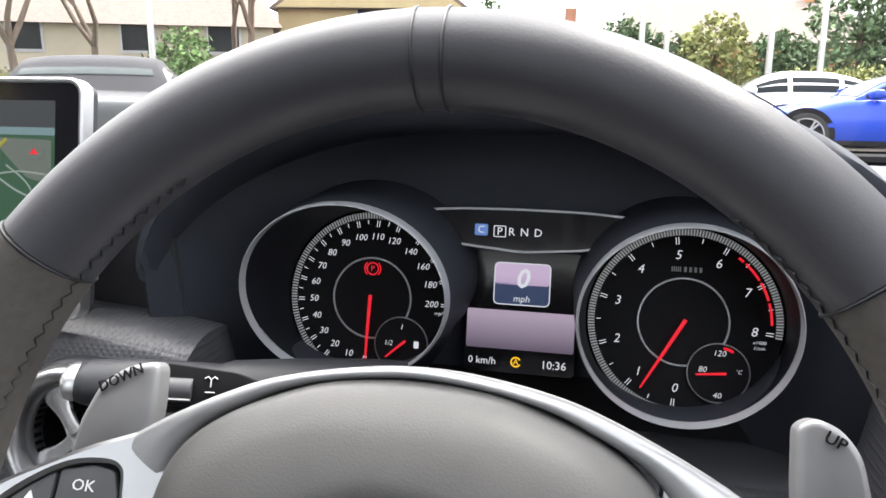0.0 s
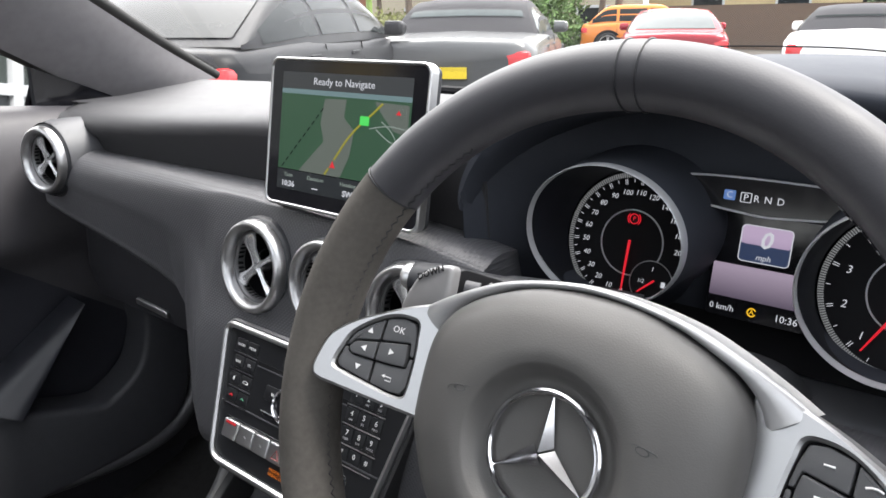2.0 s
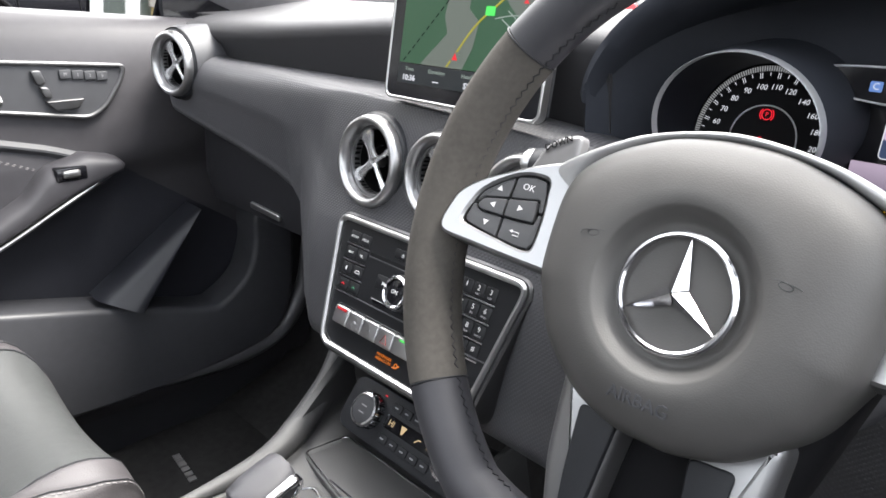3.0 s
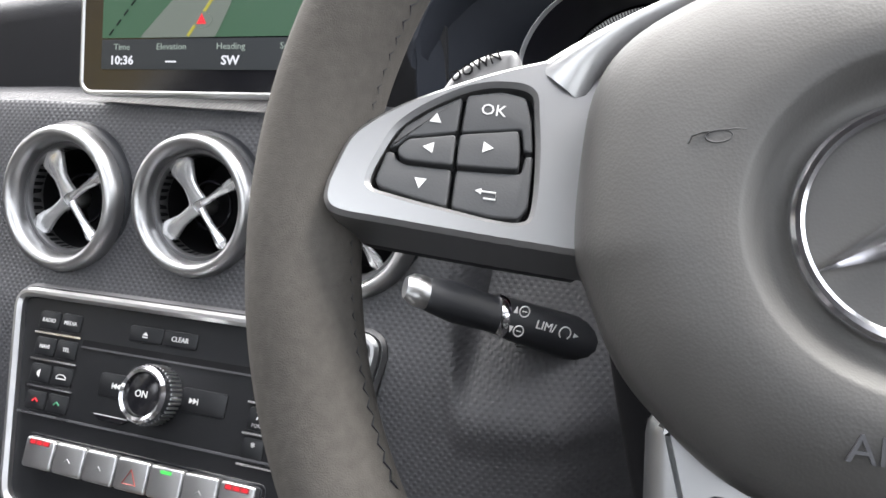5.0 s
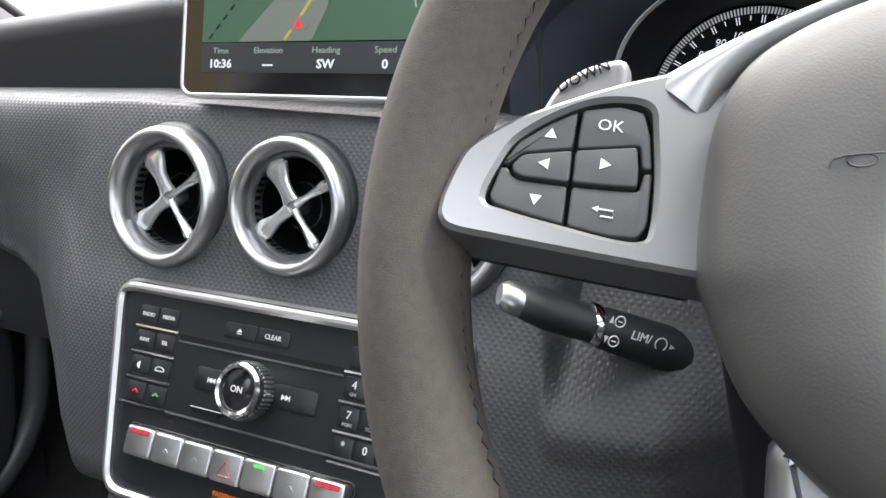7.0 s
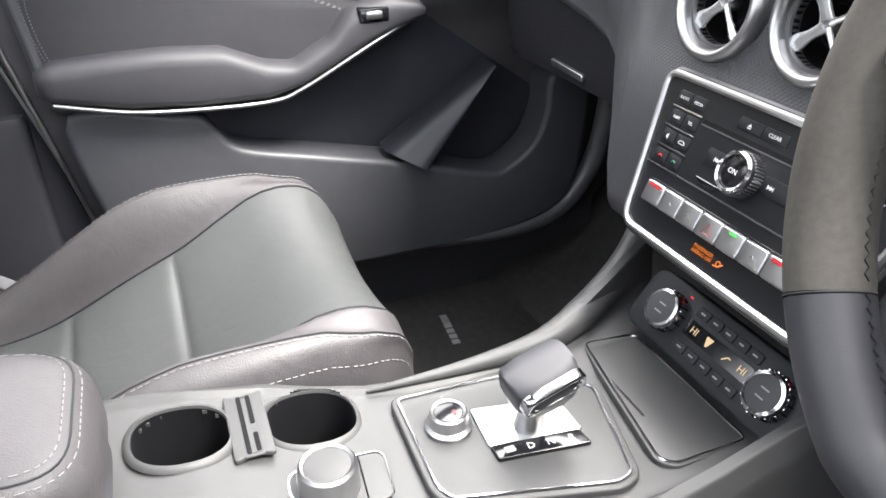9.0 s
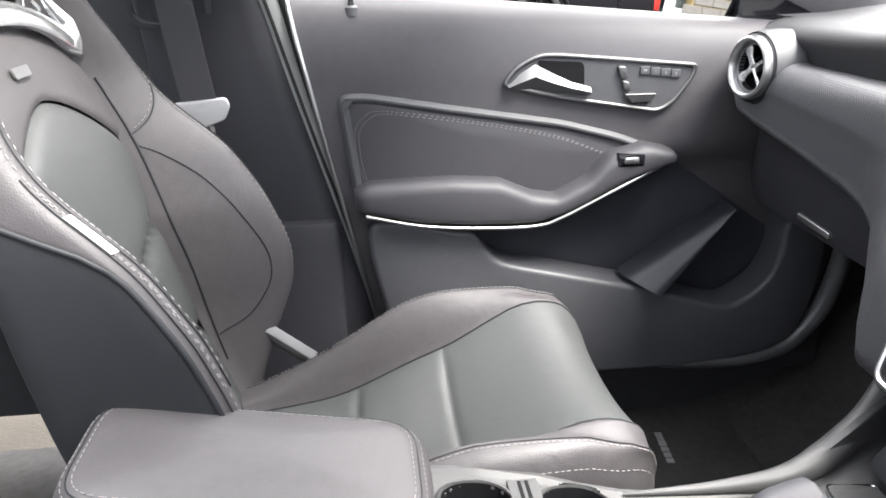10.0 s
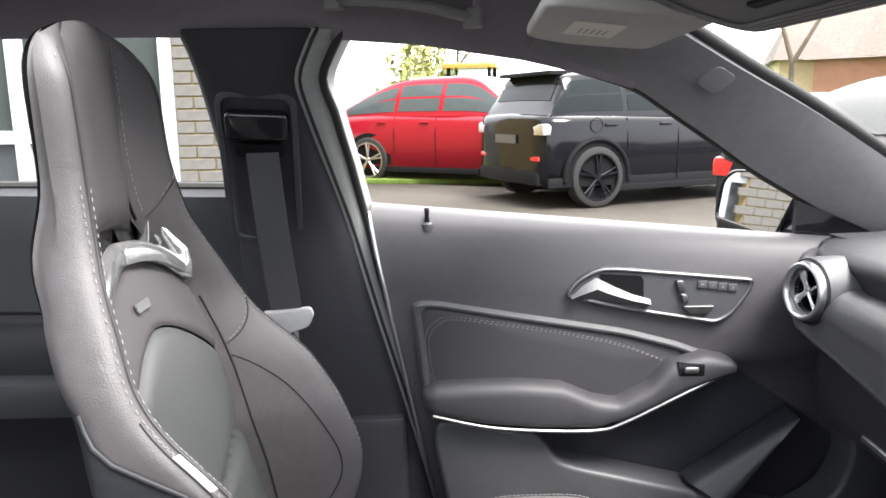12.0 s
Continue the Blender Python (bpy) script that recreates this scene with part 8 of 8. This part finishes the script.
def paintwork(name, col, rough=0.22):
    return shader(name, col, rough, spots=0.03, spec=0.28, coat=0.08, wear=0.03)


BLACKP, REDP, GREYP, WHITEP, BLUEP = shader("black_paint", (0.007, 0.007, 0.009), 0.10, spots=0.03, spec=0.25, wear=0.02), paintwork("red_paint", (0.21, 0.006, 0.015)), paintwork("grey_paint", (0.085, 0.088, 0.09)), paintwork("white_paint", (0.75, 0.75, 0.75)), paintwork("blue_paint", (0.02, 0.06, 0.42))
ORANGEP, DARKP, CLOTH = paintwork("orange_paint", (0.5, 0.16, 0.03)), shader("graphite_paint", (0.016, 0.017, 0.019), 0.35, spots=0.03, spec=0.08, wear=0.03), shader("dark_hood_cloth", (0.022, 0.022, 0.025), 0.95, grain=0.4, scale=300)
PALEGLASS = glazed("sky_lit_glass", (0.05, 0.06, 0.062))
vehicle("glossy black off-road car with black wheels", (-10.20, 3.42), (-0.38, 0.925), BLACKP, 4.3, 1.98, 1.74, 1.16, (1.15, 0.50), (0.4, -1.66), -2.02, "suv", 0.385, GLOSS, wheels=(-1.40, 1.27))
vehicle("metallic red coupe-backed off-road car", (-12.70, 1.15), (0.50, 0.866), REDP, 5.1, 2.05, 1.80, 1.16, (1.25, 0.50), (0.40, -0.95), -2.25, "saloon", 0.39, SATIN, wheels=(-1.48, 1.47), glass=PALEGLASS)
vehicle("silver-grey saloon with red tail lamps", (-13.4, 8.1), (-0.584, 0.812), GREYP, 4.7, 1.85, 1.46, 0.98, (0.95, 0.25), (0.15, -0.95), -1.75, wheels=(-1.4, 1.4))
vehicle("black coupe-backed off-road car", (-5.35, 5.05), (-0.43, 0.90), DARKP, 4.8, 1.95, 1.52, 1.02, (1.0, 0.35), (0.2, -0.9), -2.1, "saloon", 0.38, SATIN)
vehicle("silver-grey convertible with a dark cloth hood", (-5.45, 8.45), (-0.46, 0.888), GREYP, 4.8, 1.94, 1.40, 0.99, (0.75, 0.15), (0.05, -0.75), -1.25, "open", 0.36, SATIN, CLOTH, glass=PALEGLASS)
vehicle("bright red sports coupe with a dark spoiler", (-5.75, 15.1), (-0.42, 0.907), REDP, 4.5, 1.85, 1.30, 0.90, (0.75, 0.1), (0.0, -0.8), -1.7, rim=GLOSS, glass=PALEGLASS)
vehicle("white convertible with a black cloth hood", (-2.05, 13.55), (-0.17, 0.985), WHITEP, 4.48, 1.92, 1.31, 0.93, (0.7, 0.1), (0.0, -0.7), -1.15, "open", 0.34, GLOSS, CLOTH)
vehicle("white coupe parked side on", (3.45, 16.4), (-1.0, 0.03), WHITEP, 4.6, 1.85, 1.36, 0.95, (0.85, 0.15), (0.05, -0.9), -1.75, rim=GLOSS)
vehicle("bright blue sports coupe", (4.70, 13.9), (-1.0, 0.03), BLUEP, 4.6, 1.9, 1.32, 0.93, (0.75, 0.1), (0.0, -0.8), -1.7, rim=SATIN)
vehicle("small orange hatchback far across the road", (-9.6, 22.5), (0.9, 0.4), ORANGEP, 4.0, 1.75, 1.50, 0.98, (0.9, 0.35), (0.3, -1.2), -1.8)

# ---- showroom beside the car ----
FX, FY = -4.15, -1.17
shop = thing("showroom", Matrix.Translation((FX, -5, 0)), "low showroom with white-framed glazing and a grey brick pier", "building")
part("pier_core", box(FX - 0.45, FX - 0.012, FY, -0.42, 0.0, 3.4), MORTAR, shop, "sandy mortar pier")
part("glazing", box(FX - 0.10, FX - 0.08, -14.0, FY - 0.05, 0.25, 3.0), glazed("shop_glass", (0.04, 0.048, 0.045)), shop, "showroom glass")
for y in (FY - 0.05, FY - 0.97, FY - 1.33, FY - 2.53, FY - 3.6, FY - 5.0, FY - 7.0, FY - 9.0):
    part("mullion", box(FX - 0.12, FX - 0.02, y - 0.045, y + 0.045, 0.0, 3.1, 0.008), UPVC, shop, "white upright frame")
for z in (0.22, 1.12, 3.02):
    part("transom", box(FX - 0.115, FX - 0.03, -14.0, FY - 0.03, z - 0.04, z + 0.04, 0.006), UPVC, shop, "white cross frame")
part("stall_riser", box(FX - 0.11, FX - 0.075, -14.0, FY - 0.05, 0.26, 1.08), shader("dark_panel", (0.035, 0.04, 0.045), 0.4), shop, "dark lower panel")
part("fascia", box(FX - 0.5, FX + 0.10, -14.2, -0.3, 3.4, 3.9, 0.02), shader("fascia_grey", (0.35, 0.36, 0.37), 0.5), shop, "grey fascia")
part("roof", box(FX - 8.0, FX - 0.5, -14.2, -1.6, 3.4, 3.8), shader("flat_roof", (0.15, 0.15, 0.16), 0.8), shop, "")
part("end_wall", box(FX - 8.0, FX - 0.45, -1.75, -1.60, 0.0, 3.4), MORTAR, shop, "plain end wall")
# second pier, added out of direct view so the door mirror reflects brick
part("pier_core", box(FX - 0.30, FX - 0.012, -3.63, -2.73, 0.0, 3.4), MORTAR, shop, "sandy mortar pier")
part("red_banner", box(FX - 0.30, FX - 0.28, FY - 0.92, FY - 0.78, 1.25, 2.9), shader("banner_red", (0.4, 0.02, 0.03), 0.6), shop, "red banner behind the glass")

# ---- street beyond ----
def sticks(base, height, seed, spread=0.42, levels=4, r0=0.16):
    """Trunk and limbs that fork and taper; also the twig ends."""
    rng = random.Random(seed)
    bm, ends = bmesh.new(), []

    def grow(p, d, length, r, level):
        q = p + d * length
        mid_ = p.lerp(q, 0.5) + Vector((rng.uniform(-1, 1), rng.uniform(-1, 1), rng.uniform(-0.5, 0.5))) * length * 0.06
        tube([p, mid_, q], [r, r * 0.85, r * 0.68], 6 if level < 2 else 4, bm=bm)
        if level >= levels:
            ends.append(q)
            return
        ends.append(q) if level > 1 else None
        for _ in range(rng.choice((2, 3, 3))):
            a = Vector((rng.uniform(-1, 1), rng.uniform(-1, 1), rng.uniform(-0.1, 0.7)))
            grow(q, (d + a * spread * 1.6).normalized(), length * rng.uniform(0.6, 0.82), r * 0.62, level + 1)

    grow(Vector(base), Vector((0, 0, 1)), height * 0.30, r0, 0)
    return bm, ends


def leafage(points, size, per, spread, seed):
    """Many small leaves scattered round points."""
    rng = np.random.default_rng(seed)
    c = np.repeat(np.array([tuple(p) for p in points]), per, axis=0)
    c = c + rng.normal(0, spread, c.shape)
    n = len(c)
    u, v = rng.normal(size=(n, 3)), rng.normal(size=(n, 3))
    u /= np.linalg.norm(u, axis=1, keepdims=True)
    v = np.cross(u, v)
    v /= np.linalg.norm(v, axis=1, keepdims=True)
    s = size * rng.uniform(0.6, 1.4, (n, 1))
    verts = np.stack([c - u * s, c + v * s * 0.5, c + u * s, c - v * s * 0.5], 1).reshape(-1, 3)
    me = bpy.data.meshes.new("leaves")
    me.from_pydata(verts.tolist(), [], np.arange(4 * n).reshape(-1, 4).tolist())
    return me


def leaf_colour(name, col):
    mat = shader(name, col, 0.7, spots=0.35, large=1.2, spec=0.2)
    nt = mat.node_tree
    geo, mr, mul = (nt.nodes.new(k) for k in ("ShaderNodeNewGeometry", "ShaderNodeMapRange", "ShaderNodeVectorMath"))
    mul.operation = "SCALE"
    mr.inputs["To Min"].default_value, mr.inputs["To Max"].default_value = 0.6, 1.5
    nt.links.new(geo.outputs["Random Per Island"], mr.inputs["Value"])
    bsdf = nt.nodes["Principled BSDF"]
    src = bsdf.inputs["Base Color"].links[0].from_socket
    nt.links.new(src, mul.inputs[0])
    nt.links.new(mr.outputs["Result"], mul.inputs["Scale"])
    nt.links.new(mul.outputs["Vector"], bsdf.inputs["Base Color"])
    return mat


OLIVE, YELLOW, DEEP, RUSSET = leaf_colour("olive_leaves", (0.20, 0.21, 0.08)), leaf_colour("yellow_spring_leaves", (0.30, 0.27, 0.05)), leaf_colour("dark_conifer", (0.08, 0.12, 0.06)), leaf_colour("pinkish_twigs", (0.20, 0.14, 0.11))


def tree(label, x, y, height, leaf, seed, size=0.10, per=14, r0=0.15, levels=4):
    ob = thing("tree", Matrix.Translation((x, y, 0)), label, "tree", "street trees")
    bm, ends = sticks((x, y, -0.1), height, seed, r0=r0, levels=levels)
    part("trunk", bm, BARK, ob, "branching trunk", angle=60)
    if leaf:
        me = leafage([p - Vector((x, y, 0)) for p in ends], size, per, height * 0.045, seed)
        me.materials.append(leaf)
        crown = new("crown", me)
        crown.parent = ob
    return ob


def shrub(label, x, y, rx, ry, h, leaf, seed, n=2600, size=0.09, cone=False, name="hedge"):
    ob = thing(name, Matrix.Translation((x, y, 0)), label, "hedge" if name == "hedge" else "tree", "shrubs and hedges")
    rng = random.Random(seed)
    pts = []
    while len(pts) < n // 6:
        a, b, c = rng.uniform(-1, 1), rng.uniform(-1, 1), rng.uniform(0, 1)
        lim = (1 - c) ** 0.75 if cone else math.sqrt(max(0, 1 - max(0, c - 0.35) ** 2 / 0.43))
        if math.hypot(a, b) <= lim * (0.85 + 0.15 * math.sin(7 * a + 5 * c + seed)):
            pts.append((a * rx, b * ry, 0.05 + c * h))
    me = leafage(pts, size, 6, 0.10, seed)
    me.materials.append(leaf)
    crown = new("crown", me)
    crown.parent = ob
    part("stem", tube([(x, y, 0), (x, y, h * 0.6)], 0.08, 6), BARK, ob, "")
    return ob


def house(label, x, y, w, d, eave, ridge, wall, yaw, along=True, windows=((-0.25, 0.5), (0.25, 0.5))):
    m = Matrix.Translation((x, y, 0)) @ Matrix.Rotation(radians(yaw), 4, "Z")
    ob = thing("house", m, label, "house", "houses over the road")
    part("wall", box(-w / 2, w / 2, -d / 2, d / 2, 0, eave), wall, ob, "", m)
    bm = bmesh.new()
    o = 0.35
    if along:
        pts = [(-w / 2 - o, -d / 2 - o, eave - 0.1), (w / 2 + o, -d / 2 - o, eave - 0.1), (w / 2 + o, d / 2 + o, eave - 0.1), (-w / 2 - o, d / 2 + o, eave - 0.1), (-w / 2 + w * 0.12, 0, ridge), (w / 2 - w * 0.12, 0, ridge)]
        faces = ((0, 1, 5, 4), (1, 2, 5), (2, 3, 4, 5), (3, 0, 4), (0, 3, 2, 1))
    else:
        pts = [(-w / 2 - o, -d / 2 - o, eave - 0.1), (w / 2 + o, -d / 2 - o, eave - 0.1), (w / 2 + o, d / 2 + o, eave - 0.1), (-w / 2 - o, d / 2 + o, eave - 0.1), (0, -d / 2 - o, ridge), (0, d / 2 + o, ridge)]
        faces = ((0, 4, 5, 3), (1, 2, 5, 4), (0, 3, 2, 1), (0, 1, 4), (3, 5, 2))
        part("gable", pad([(-w / 2, eave - 0.05), (w / 2, eave - 0.05), (0, ridge - 0.35)], 0, 0.1), wall, ob, "", m @ axes((0, -d / 2 - 0.36, 0), (1, 0, 0), (0, 0, 1)))
    vs = [bm.verts.new(p) for p in pts]
    for f in faces:
        bm.faces.new([vs[i] for i in f])
    part("roof", bm, SLATE, ob, "brown tiled roof", m)
    part("chimney", box(w * 0.28, w * 0.28 + 0.6, -0.3, 0.3, eave, ridge + 0.7), wall, ob, "", m)
    for fx, fz in windows:
        wn_ = part("window", box(fx * w - 0.65, fx * w + 0.65, -d / 2 - 0.04, -d / 2 + 0.05, fz * eave - 0.1, fz * eave + 1.1, 0.02), UPVC, ob, "white window frame", m)
        part("pane", box(fx * w - 0.56, fx * w + 0.56, -d / 2 - 0.055, -d / 2, fz * eave, fz * eave + 1.0), DARKGLASS, wn_, "", m)
    return ob


CREAM, REDBRICK, BUFF = shader("cream_render", (0.38, 0.34, 0.26), 0.9, spots=0.1, large=0.8), shader("red_brick", (0.30, 0.14, 0.09), 0.9, spots=0.2, grain=0.4, scale=30, large=2), shader("buff_stone", (0.40, 0.32, 0.18), 0.9, spots=0.15, large=1)
house("cream rendered house with a hipped brown roof", -19.5, 29.5, 11.0, 8.0, 3.2, 5.8, CREAM, 28, windows=((-0.3, 0.15), (0.05, 0.15), (0.33, 0.15), (-0.3, 0.68), (0.05, 0.68), (0.33, 0.68)))
house("red-brown brick house with a long roof", -31.5, 24.5, 12.0, 8.0, 3.2, 6.6, REDBRICK, 48, windows=((-0.3, 0.3), (0.3, 0.3)))
house("buff stone house with a steep gable", -11.2, 37.0, 8.0, 9.0, 4.2, 7.4, BUFF, 14, False, ((-0.2, 0.2), (0.2, 0.2), (0.0, 0.8)))
house("low brown brick house with a tiled roof", -5.0, 42.0, 9.0, 7.0, 2.4, 4.2, REDBRICK, 4)
house("orange brick bungalow with a brown roof", 6.5, 47.0, 13.0, 8.0, 3.2, 5.6, shader("orange_brick", (0.42, 0.19, 0.10), 0.9, spots=0.15), -4)
house("pale gabled house behind trees", -40.0, 33.0, 10.0, 8.0, 4.5, 8.0, BUFF, 60)
house("pale stone house among bare trees", -38.0, 23.0, 9.0, 7.0, 3.4, 6.6, BUFF, 70)
for args in (("bare roadside tree with a pale trunk", -11.4, 24.0, 9.0, YELLOW, 3, 0.10, 7), ("bare spring tree with pinkish twigs", -15.9, 18.6, 7.0, RUSSET, 5, 0.07, 40), ("bare spring tree with pinkish twigs", -20.5, 22.0, 8.0, RUSSET, 25, 0.08, 30), ("bare spring tree with pinkish twigs", -25.5, 19.5, 8.0, RUSSET, 6, 0.10, 8), ("tree with yellow spring leaves", -13.4, 26.6, 7.5, YELLOW, 7, 0.10, 22),
             ("bare spreading tree with brown branches", -16.2, 22.5, 7.5, None, 9, 0.1, 8), ("olive-leaved tree behind the cars", -26.0, -3.5, 6.0, OLIVE, 11, 0.09, 7, 0.12, 5), ("olive-leaved tree behind the cars", -27.0, 1.0, 5.6, OLIVE, 12, 0.09, 6, 0.11, 5), ("nearly bare spring tree with buds", -27.0, 6.5, 6.0, YELLOW, 13, 0.07, 4, 0.11, 5), ("nearly bare spring tree with buds", -25.5, 13.0, 9.0, YELLOW, 14, 0.07, 4), ("nearly bare spring tree with buds", -22.0, 17.5, 9.0, YELLOW, 15, 0.07, 4), ("nearly bare spring tree with buds", -30.0, 9.5, 6.0, None, 16, 0.07, 4)):
    tree(*args)
shrub("dark green clipped conifer", -4.6, 30.5, 1.1, 1.1, 5.0, DEEP, 21, 5200, 0.10, True, "conifer")
shrub("rounded green garden bush", -12.4, 21.5, 1.3, 1.2, 2.6, leaf_colour("garden_green", (0.09, 0.15, 0.05)), 22, 3600, 0.09)
for i, (x, y, rx, h) in enumerate(((-1.6, 36, 2.2, 3.4), (0.6, 35, 1.8, 3.8), (2.4, 36, 2.2, 3.2), (4.4, 35, 2.0, 3.9), (9.4, 33, 2.4, 5.2), (11.6, 33.5, 2.6, 5.6), (14.2, 34, 2.5, 4.6), (7.6, 38, 2.2, 3.4), (-7.6, 40, 3.0, 3.2), (17.5, 36, 3.0, 4.6))):
    shrub("dark green hedgerow tree", x, y, rx, 1.5, h, (DEEP, OLIVE)[i % 3 == 0], 30 + i, 3600, 0.14)
for i, (x, y, rx, ry, h) in enumerate(((-17.5, 19.0, 3.2, 0.7, 1.3), (-22.5, 17.0, 3.0, 0.8, 1.4), (9.0, 29.0, 5.0, 0.8, 1.7))):
    shrub("clipped green roadside hedge", x, y, rx, ry, h, OLIVE, 50 + i, 5000, 0.08)
for x, y, h, mat in ((-10.6, 17.2, 7.5, SATIN), (0.95, 20.5, 7.0, SATIN), (1.75, 24.0, 8.0, SATIN), (-13.7, 14.7, 6.0, shader("green_post", (0.16, 0.24, 0.05), 0.5)), (4.1, 21.2, 7.0, SATIN), (5.6, 22.5, 7.0, SATIN)):
    lp = thing("street_lamp", Matrix.Translation((x, y, 0)), "tall slim street lamp post beside the road", "street lamp", "street lamps")
    part("post", tube([(x, y, 0), (x, y, h * 0.5), (x, y, h)], [0.09, 0.07, 0.05], 10), mat, lp, "")
    part("lantern", box(x - 0.12, x + 0.45, y - 0.1, y + 0.1, h - 0.05, h + 0.08, 0.03), mat, lp, "")
fence = thing("rail_fence", Matrix.Translation((6, 23, 0)), "white post and rail fence along the grass", "fence")
for i in range(14):
    part("post", box(-0.2 + 1.1 * i, -0.08 + 1.1 * i, 23.2, 23.32, 0, 1.15), UPVC, fence, "")
for z in (0.38, 0.68, 0.98):
    part("rail", box(-0.2, 14.2, 23.16, 23.20, z - 0.05, z + 0.05), UPVC, fence, "")
bw = thing("garden_wall", Matrix.Translation((-2.5, 25, 0)), "low orange brick garden wall with a white notice", "wall")
part("wall", box(-3.6, -0.5, 25.0, 25.25, 0, 0.75), REDBRICK, bw, "orange brick wall")
part("pier", box(-0.6, -0.2, 24.9, 25.35, 0, 1.1), REDBRICK, bw, "")
part("notice", box(-1.5, -0.95, 24.96, 24.99, 0.25, 0.65), UPVC, bw, "white notice")
garden = thing("boundary_wall", Matrix.Translation((-10, 28, 0)), "long dark brown garden fence", "fence")
part("panel", box(-15.0, -3.8, 28.0, 28.12, 0, 1.5), shader("fence_brown", (0.10, 0.07, 0.05), 0.9, grain=0.5, scale=20), garden, "")
rails = thing("guard_rail", Matrix.Translation((-0.9, 19.4, 0)), "blue steel hoop barrier by the kerb", "barrier")
for x in (-1.3, -0.5, 0.4):
    part("hoop_post", tube([(x, 19.4, 0), (x, 19.4, 0.75)], 0.035, 8), shader("barrier_blue_" + str(int(x * 10) + 20), (0.12, 0.22, 0.33), 0.5), rails, "")
part("hoop_rail", tube([(-1.3, 19.4, 0.75), (-0.5, 19.4, 0.78), (0.4, 19.4, 0.75)], 0.035, 8), shader("barrier_blue", (0.12, 0.22, 0.33), 0.5), rails, "")

# ---- behind the parked cars ----
shrub("tall thin spring hedge bush behind the red car", -22.5, 0.2, 2.6, 1.3, 3.5, OLIVE, 61, 2400, 0.11)
tree("bare budding tree by the verge", -24.0, 0.6, 4.6, YELLOW, 62, 0.07, 5, 0.10)
digger = thing("digger", Matrix.Translation((-21.0, 1.45, 0)), "small orange site digger with a glazed cab", "digger", "parked vehicles")
DIGM = Matrix.Translation((-21.0, 1.45, 0)) @ Matrix.Rotation(1.35, 4, "Z")
ORANGED = paintwork("digger_orange", (0.45, 0.17, 0.03))
part("engine_cover", box(-1.2, 0.2, -0.7, 0.7, 0.85, 1.55, 0.12), ORANGED, digger, "orange cover", DIGM)
for sx in (-0.35, 0.85):
    for sy in (-0.62, 0.62):
        part("cab_post", tube([(sx, sy, 1.0), (sx * 0.94 + 0.02, sy * 0.94, 2.35)], 0.05, 8), MATTE, digger, "", DIGM)
part("cab_roof", pad(rrect(1.5, 1.45, 0.15, 4, 0.25, 0), 2.33, 2.46, 0.05), ORANGED, digger, "orange roof", DIGM)
part("cab_glass", box(-0.30, 0.80, -0.58, 0.58, 1.5, 2.32, 0.05), pane("cab_glass", (0.85, 0.9, 0.9)), digger, "clear cab glass", DIGM)
part("driver_seat", box(0.0, 0.5, -0.28, 0.28, 1.0, 1.9, 0.08), MATTE, digger, "", DIGM)
part("undercarriage", box(-1.1, 1.2, -0.75, 0.75, 0.0, 0.88, 0.15), MATTE, digger, "black tracks", DIGM)

# ---- outside mirror ----
MIR = axes((-0.955, 1.020, 1.075), (0.97, 0.22, 0), (0, 0.08, 1))
mir = thing("door_mirror", Matrix.Translation((-0.95, 1.05, 1.0)), "black door mirror reflecting a brick building", "mirror")
mo = polygon([(-0.110, -0.054), (0.090, -0.068), (0.142, 0.038), (0.122, 0.068), (-0.065, 0.055), (-0.100, 0.030)], 0.018, 5)
part("housing", pad(mo, -0.09, 0.004, 0.0), GLOSS, mir, "gloss black housing", MIR)
part("mirror_glass", pad(inset(mo, 0.006), 0.0, 0.0055), shader("mirror_silver", (0.9, 0.9, 0.9), 0.02, 1.0, spots=0.0, wear=0.0), mir, "mirror glass", MIR)
part("rim", frame_ring(mo, inset(mo, 0.006), 0.0, 0.010, 0.002), GLOSS, mir, "", MIR)
part("arm", tube([(-0.88, 1.06, 1.03), (-0.80, 1.10, 1.03), (-0.73, 1.12, 1.035)], 0.03, 10), GLOSS, mir, "")

# ---- bricks of the pier, and of the one added for the mirror ----
brick_me = finish(pad(rrect(0.215, 0.065, 0.004, 1), 0, 0.014, 0.003, 1), "brick", BRICK)
for c in range(45):
    z = 0.04 + 0.075 * c
    for k in range(4):
        y = FY + 0.11 + 0.225 * k - (0.1125 if c % 2 else 0)
        if y + 0.05 > -0.42 or y - 0.1075 < FY - 0.002:
            continue
        ob = new("brick", brick_me)
        ob.parent = shop
        ob.matrix_basis = PLACE[shop].inverted() @ axes((FX - 0.012, y, z), (0, 1, 0), (0, 0, 1))
    if c % 2:
        ob = new("brick", brick_me)
        ob.parent = shop
        ob.matrix_basis = PLACE[shop].inverted() @ axes((FX - 0.012, FY + 0.0525, z), (0, 1, 0), (0, 0, 1)) @ Matrix.Diagonal((0.49, 1, 1, 1))
# courses of the added pier, only as high as the mirror needs
for c in range(8, 24):
    for k in range(4):
        ob = new("brick", brick_me)
        ob.parent = shop
        ob.matrix_basis = PLACE[shop].inverted() @ axes((FX - 0.012, -3.52 + 0.225 * k + (0.1125 if c % 2 else 0), 0.04 + 0.075 * c), (0, 1, 0), (0, 0, 1))
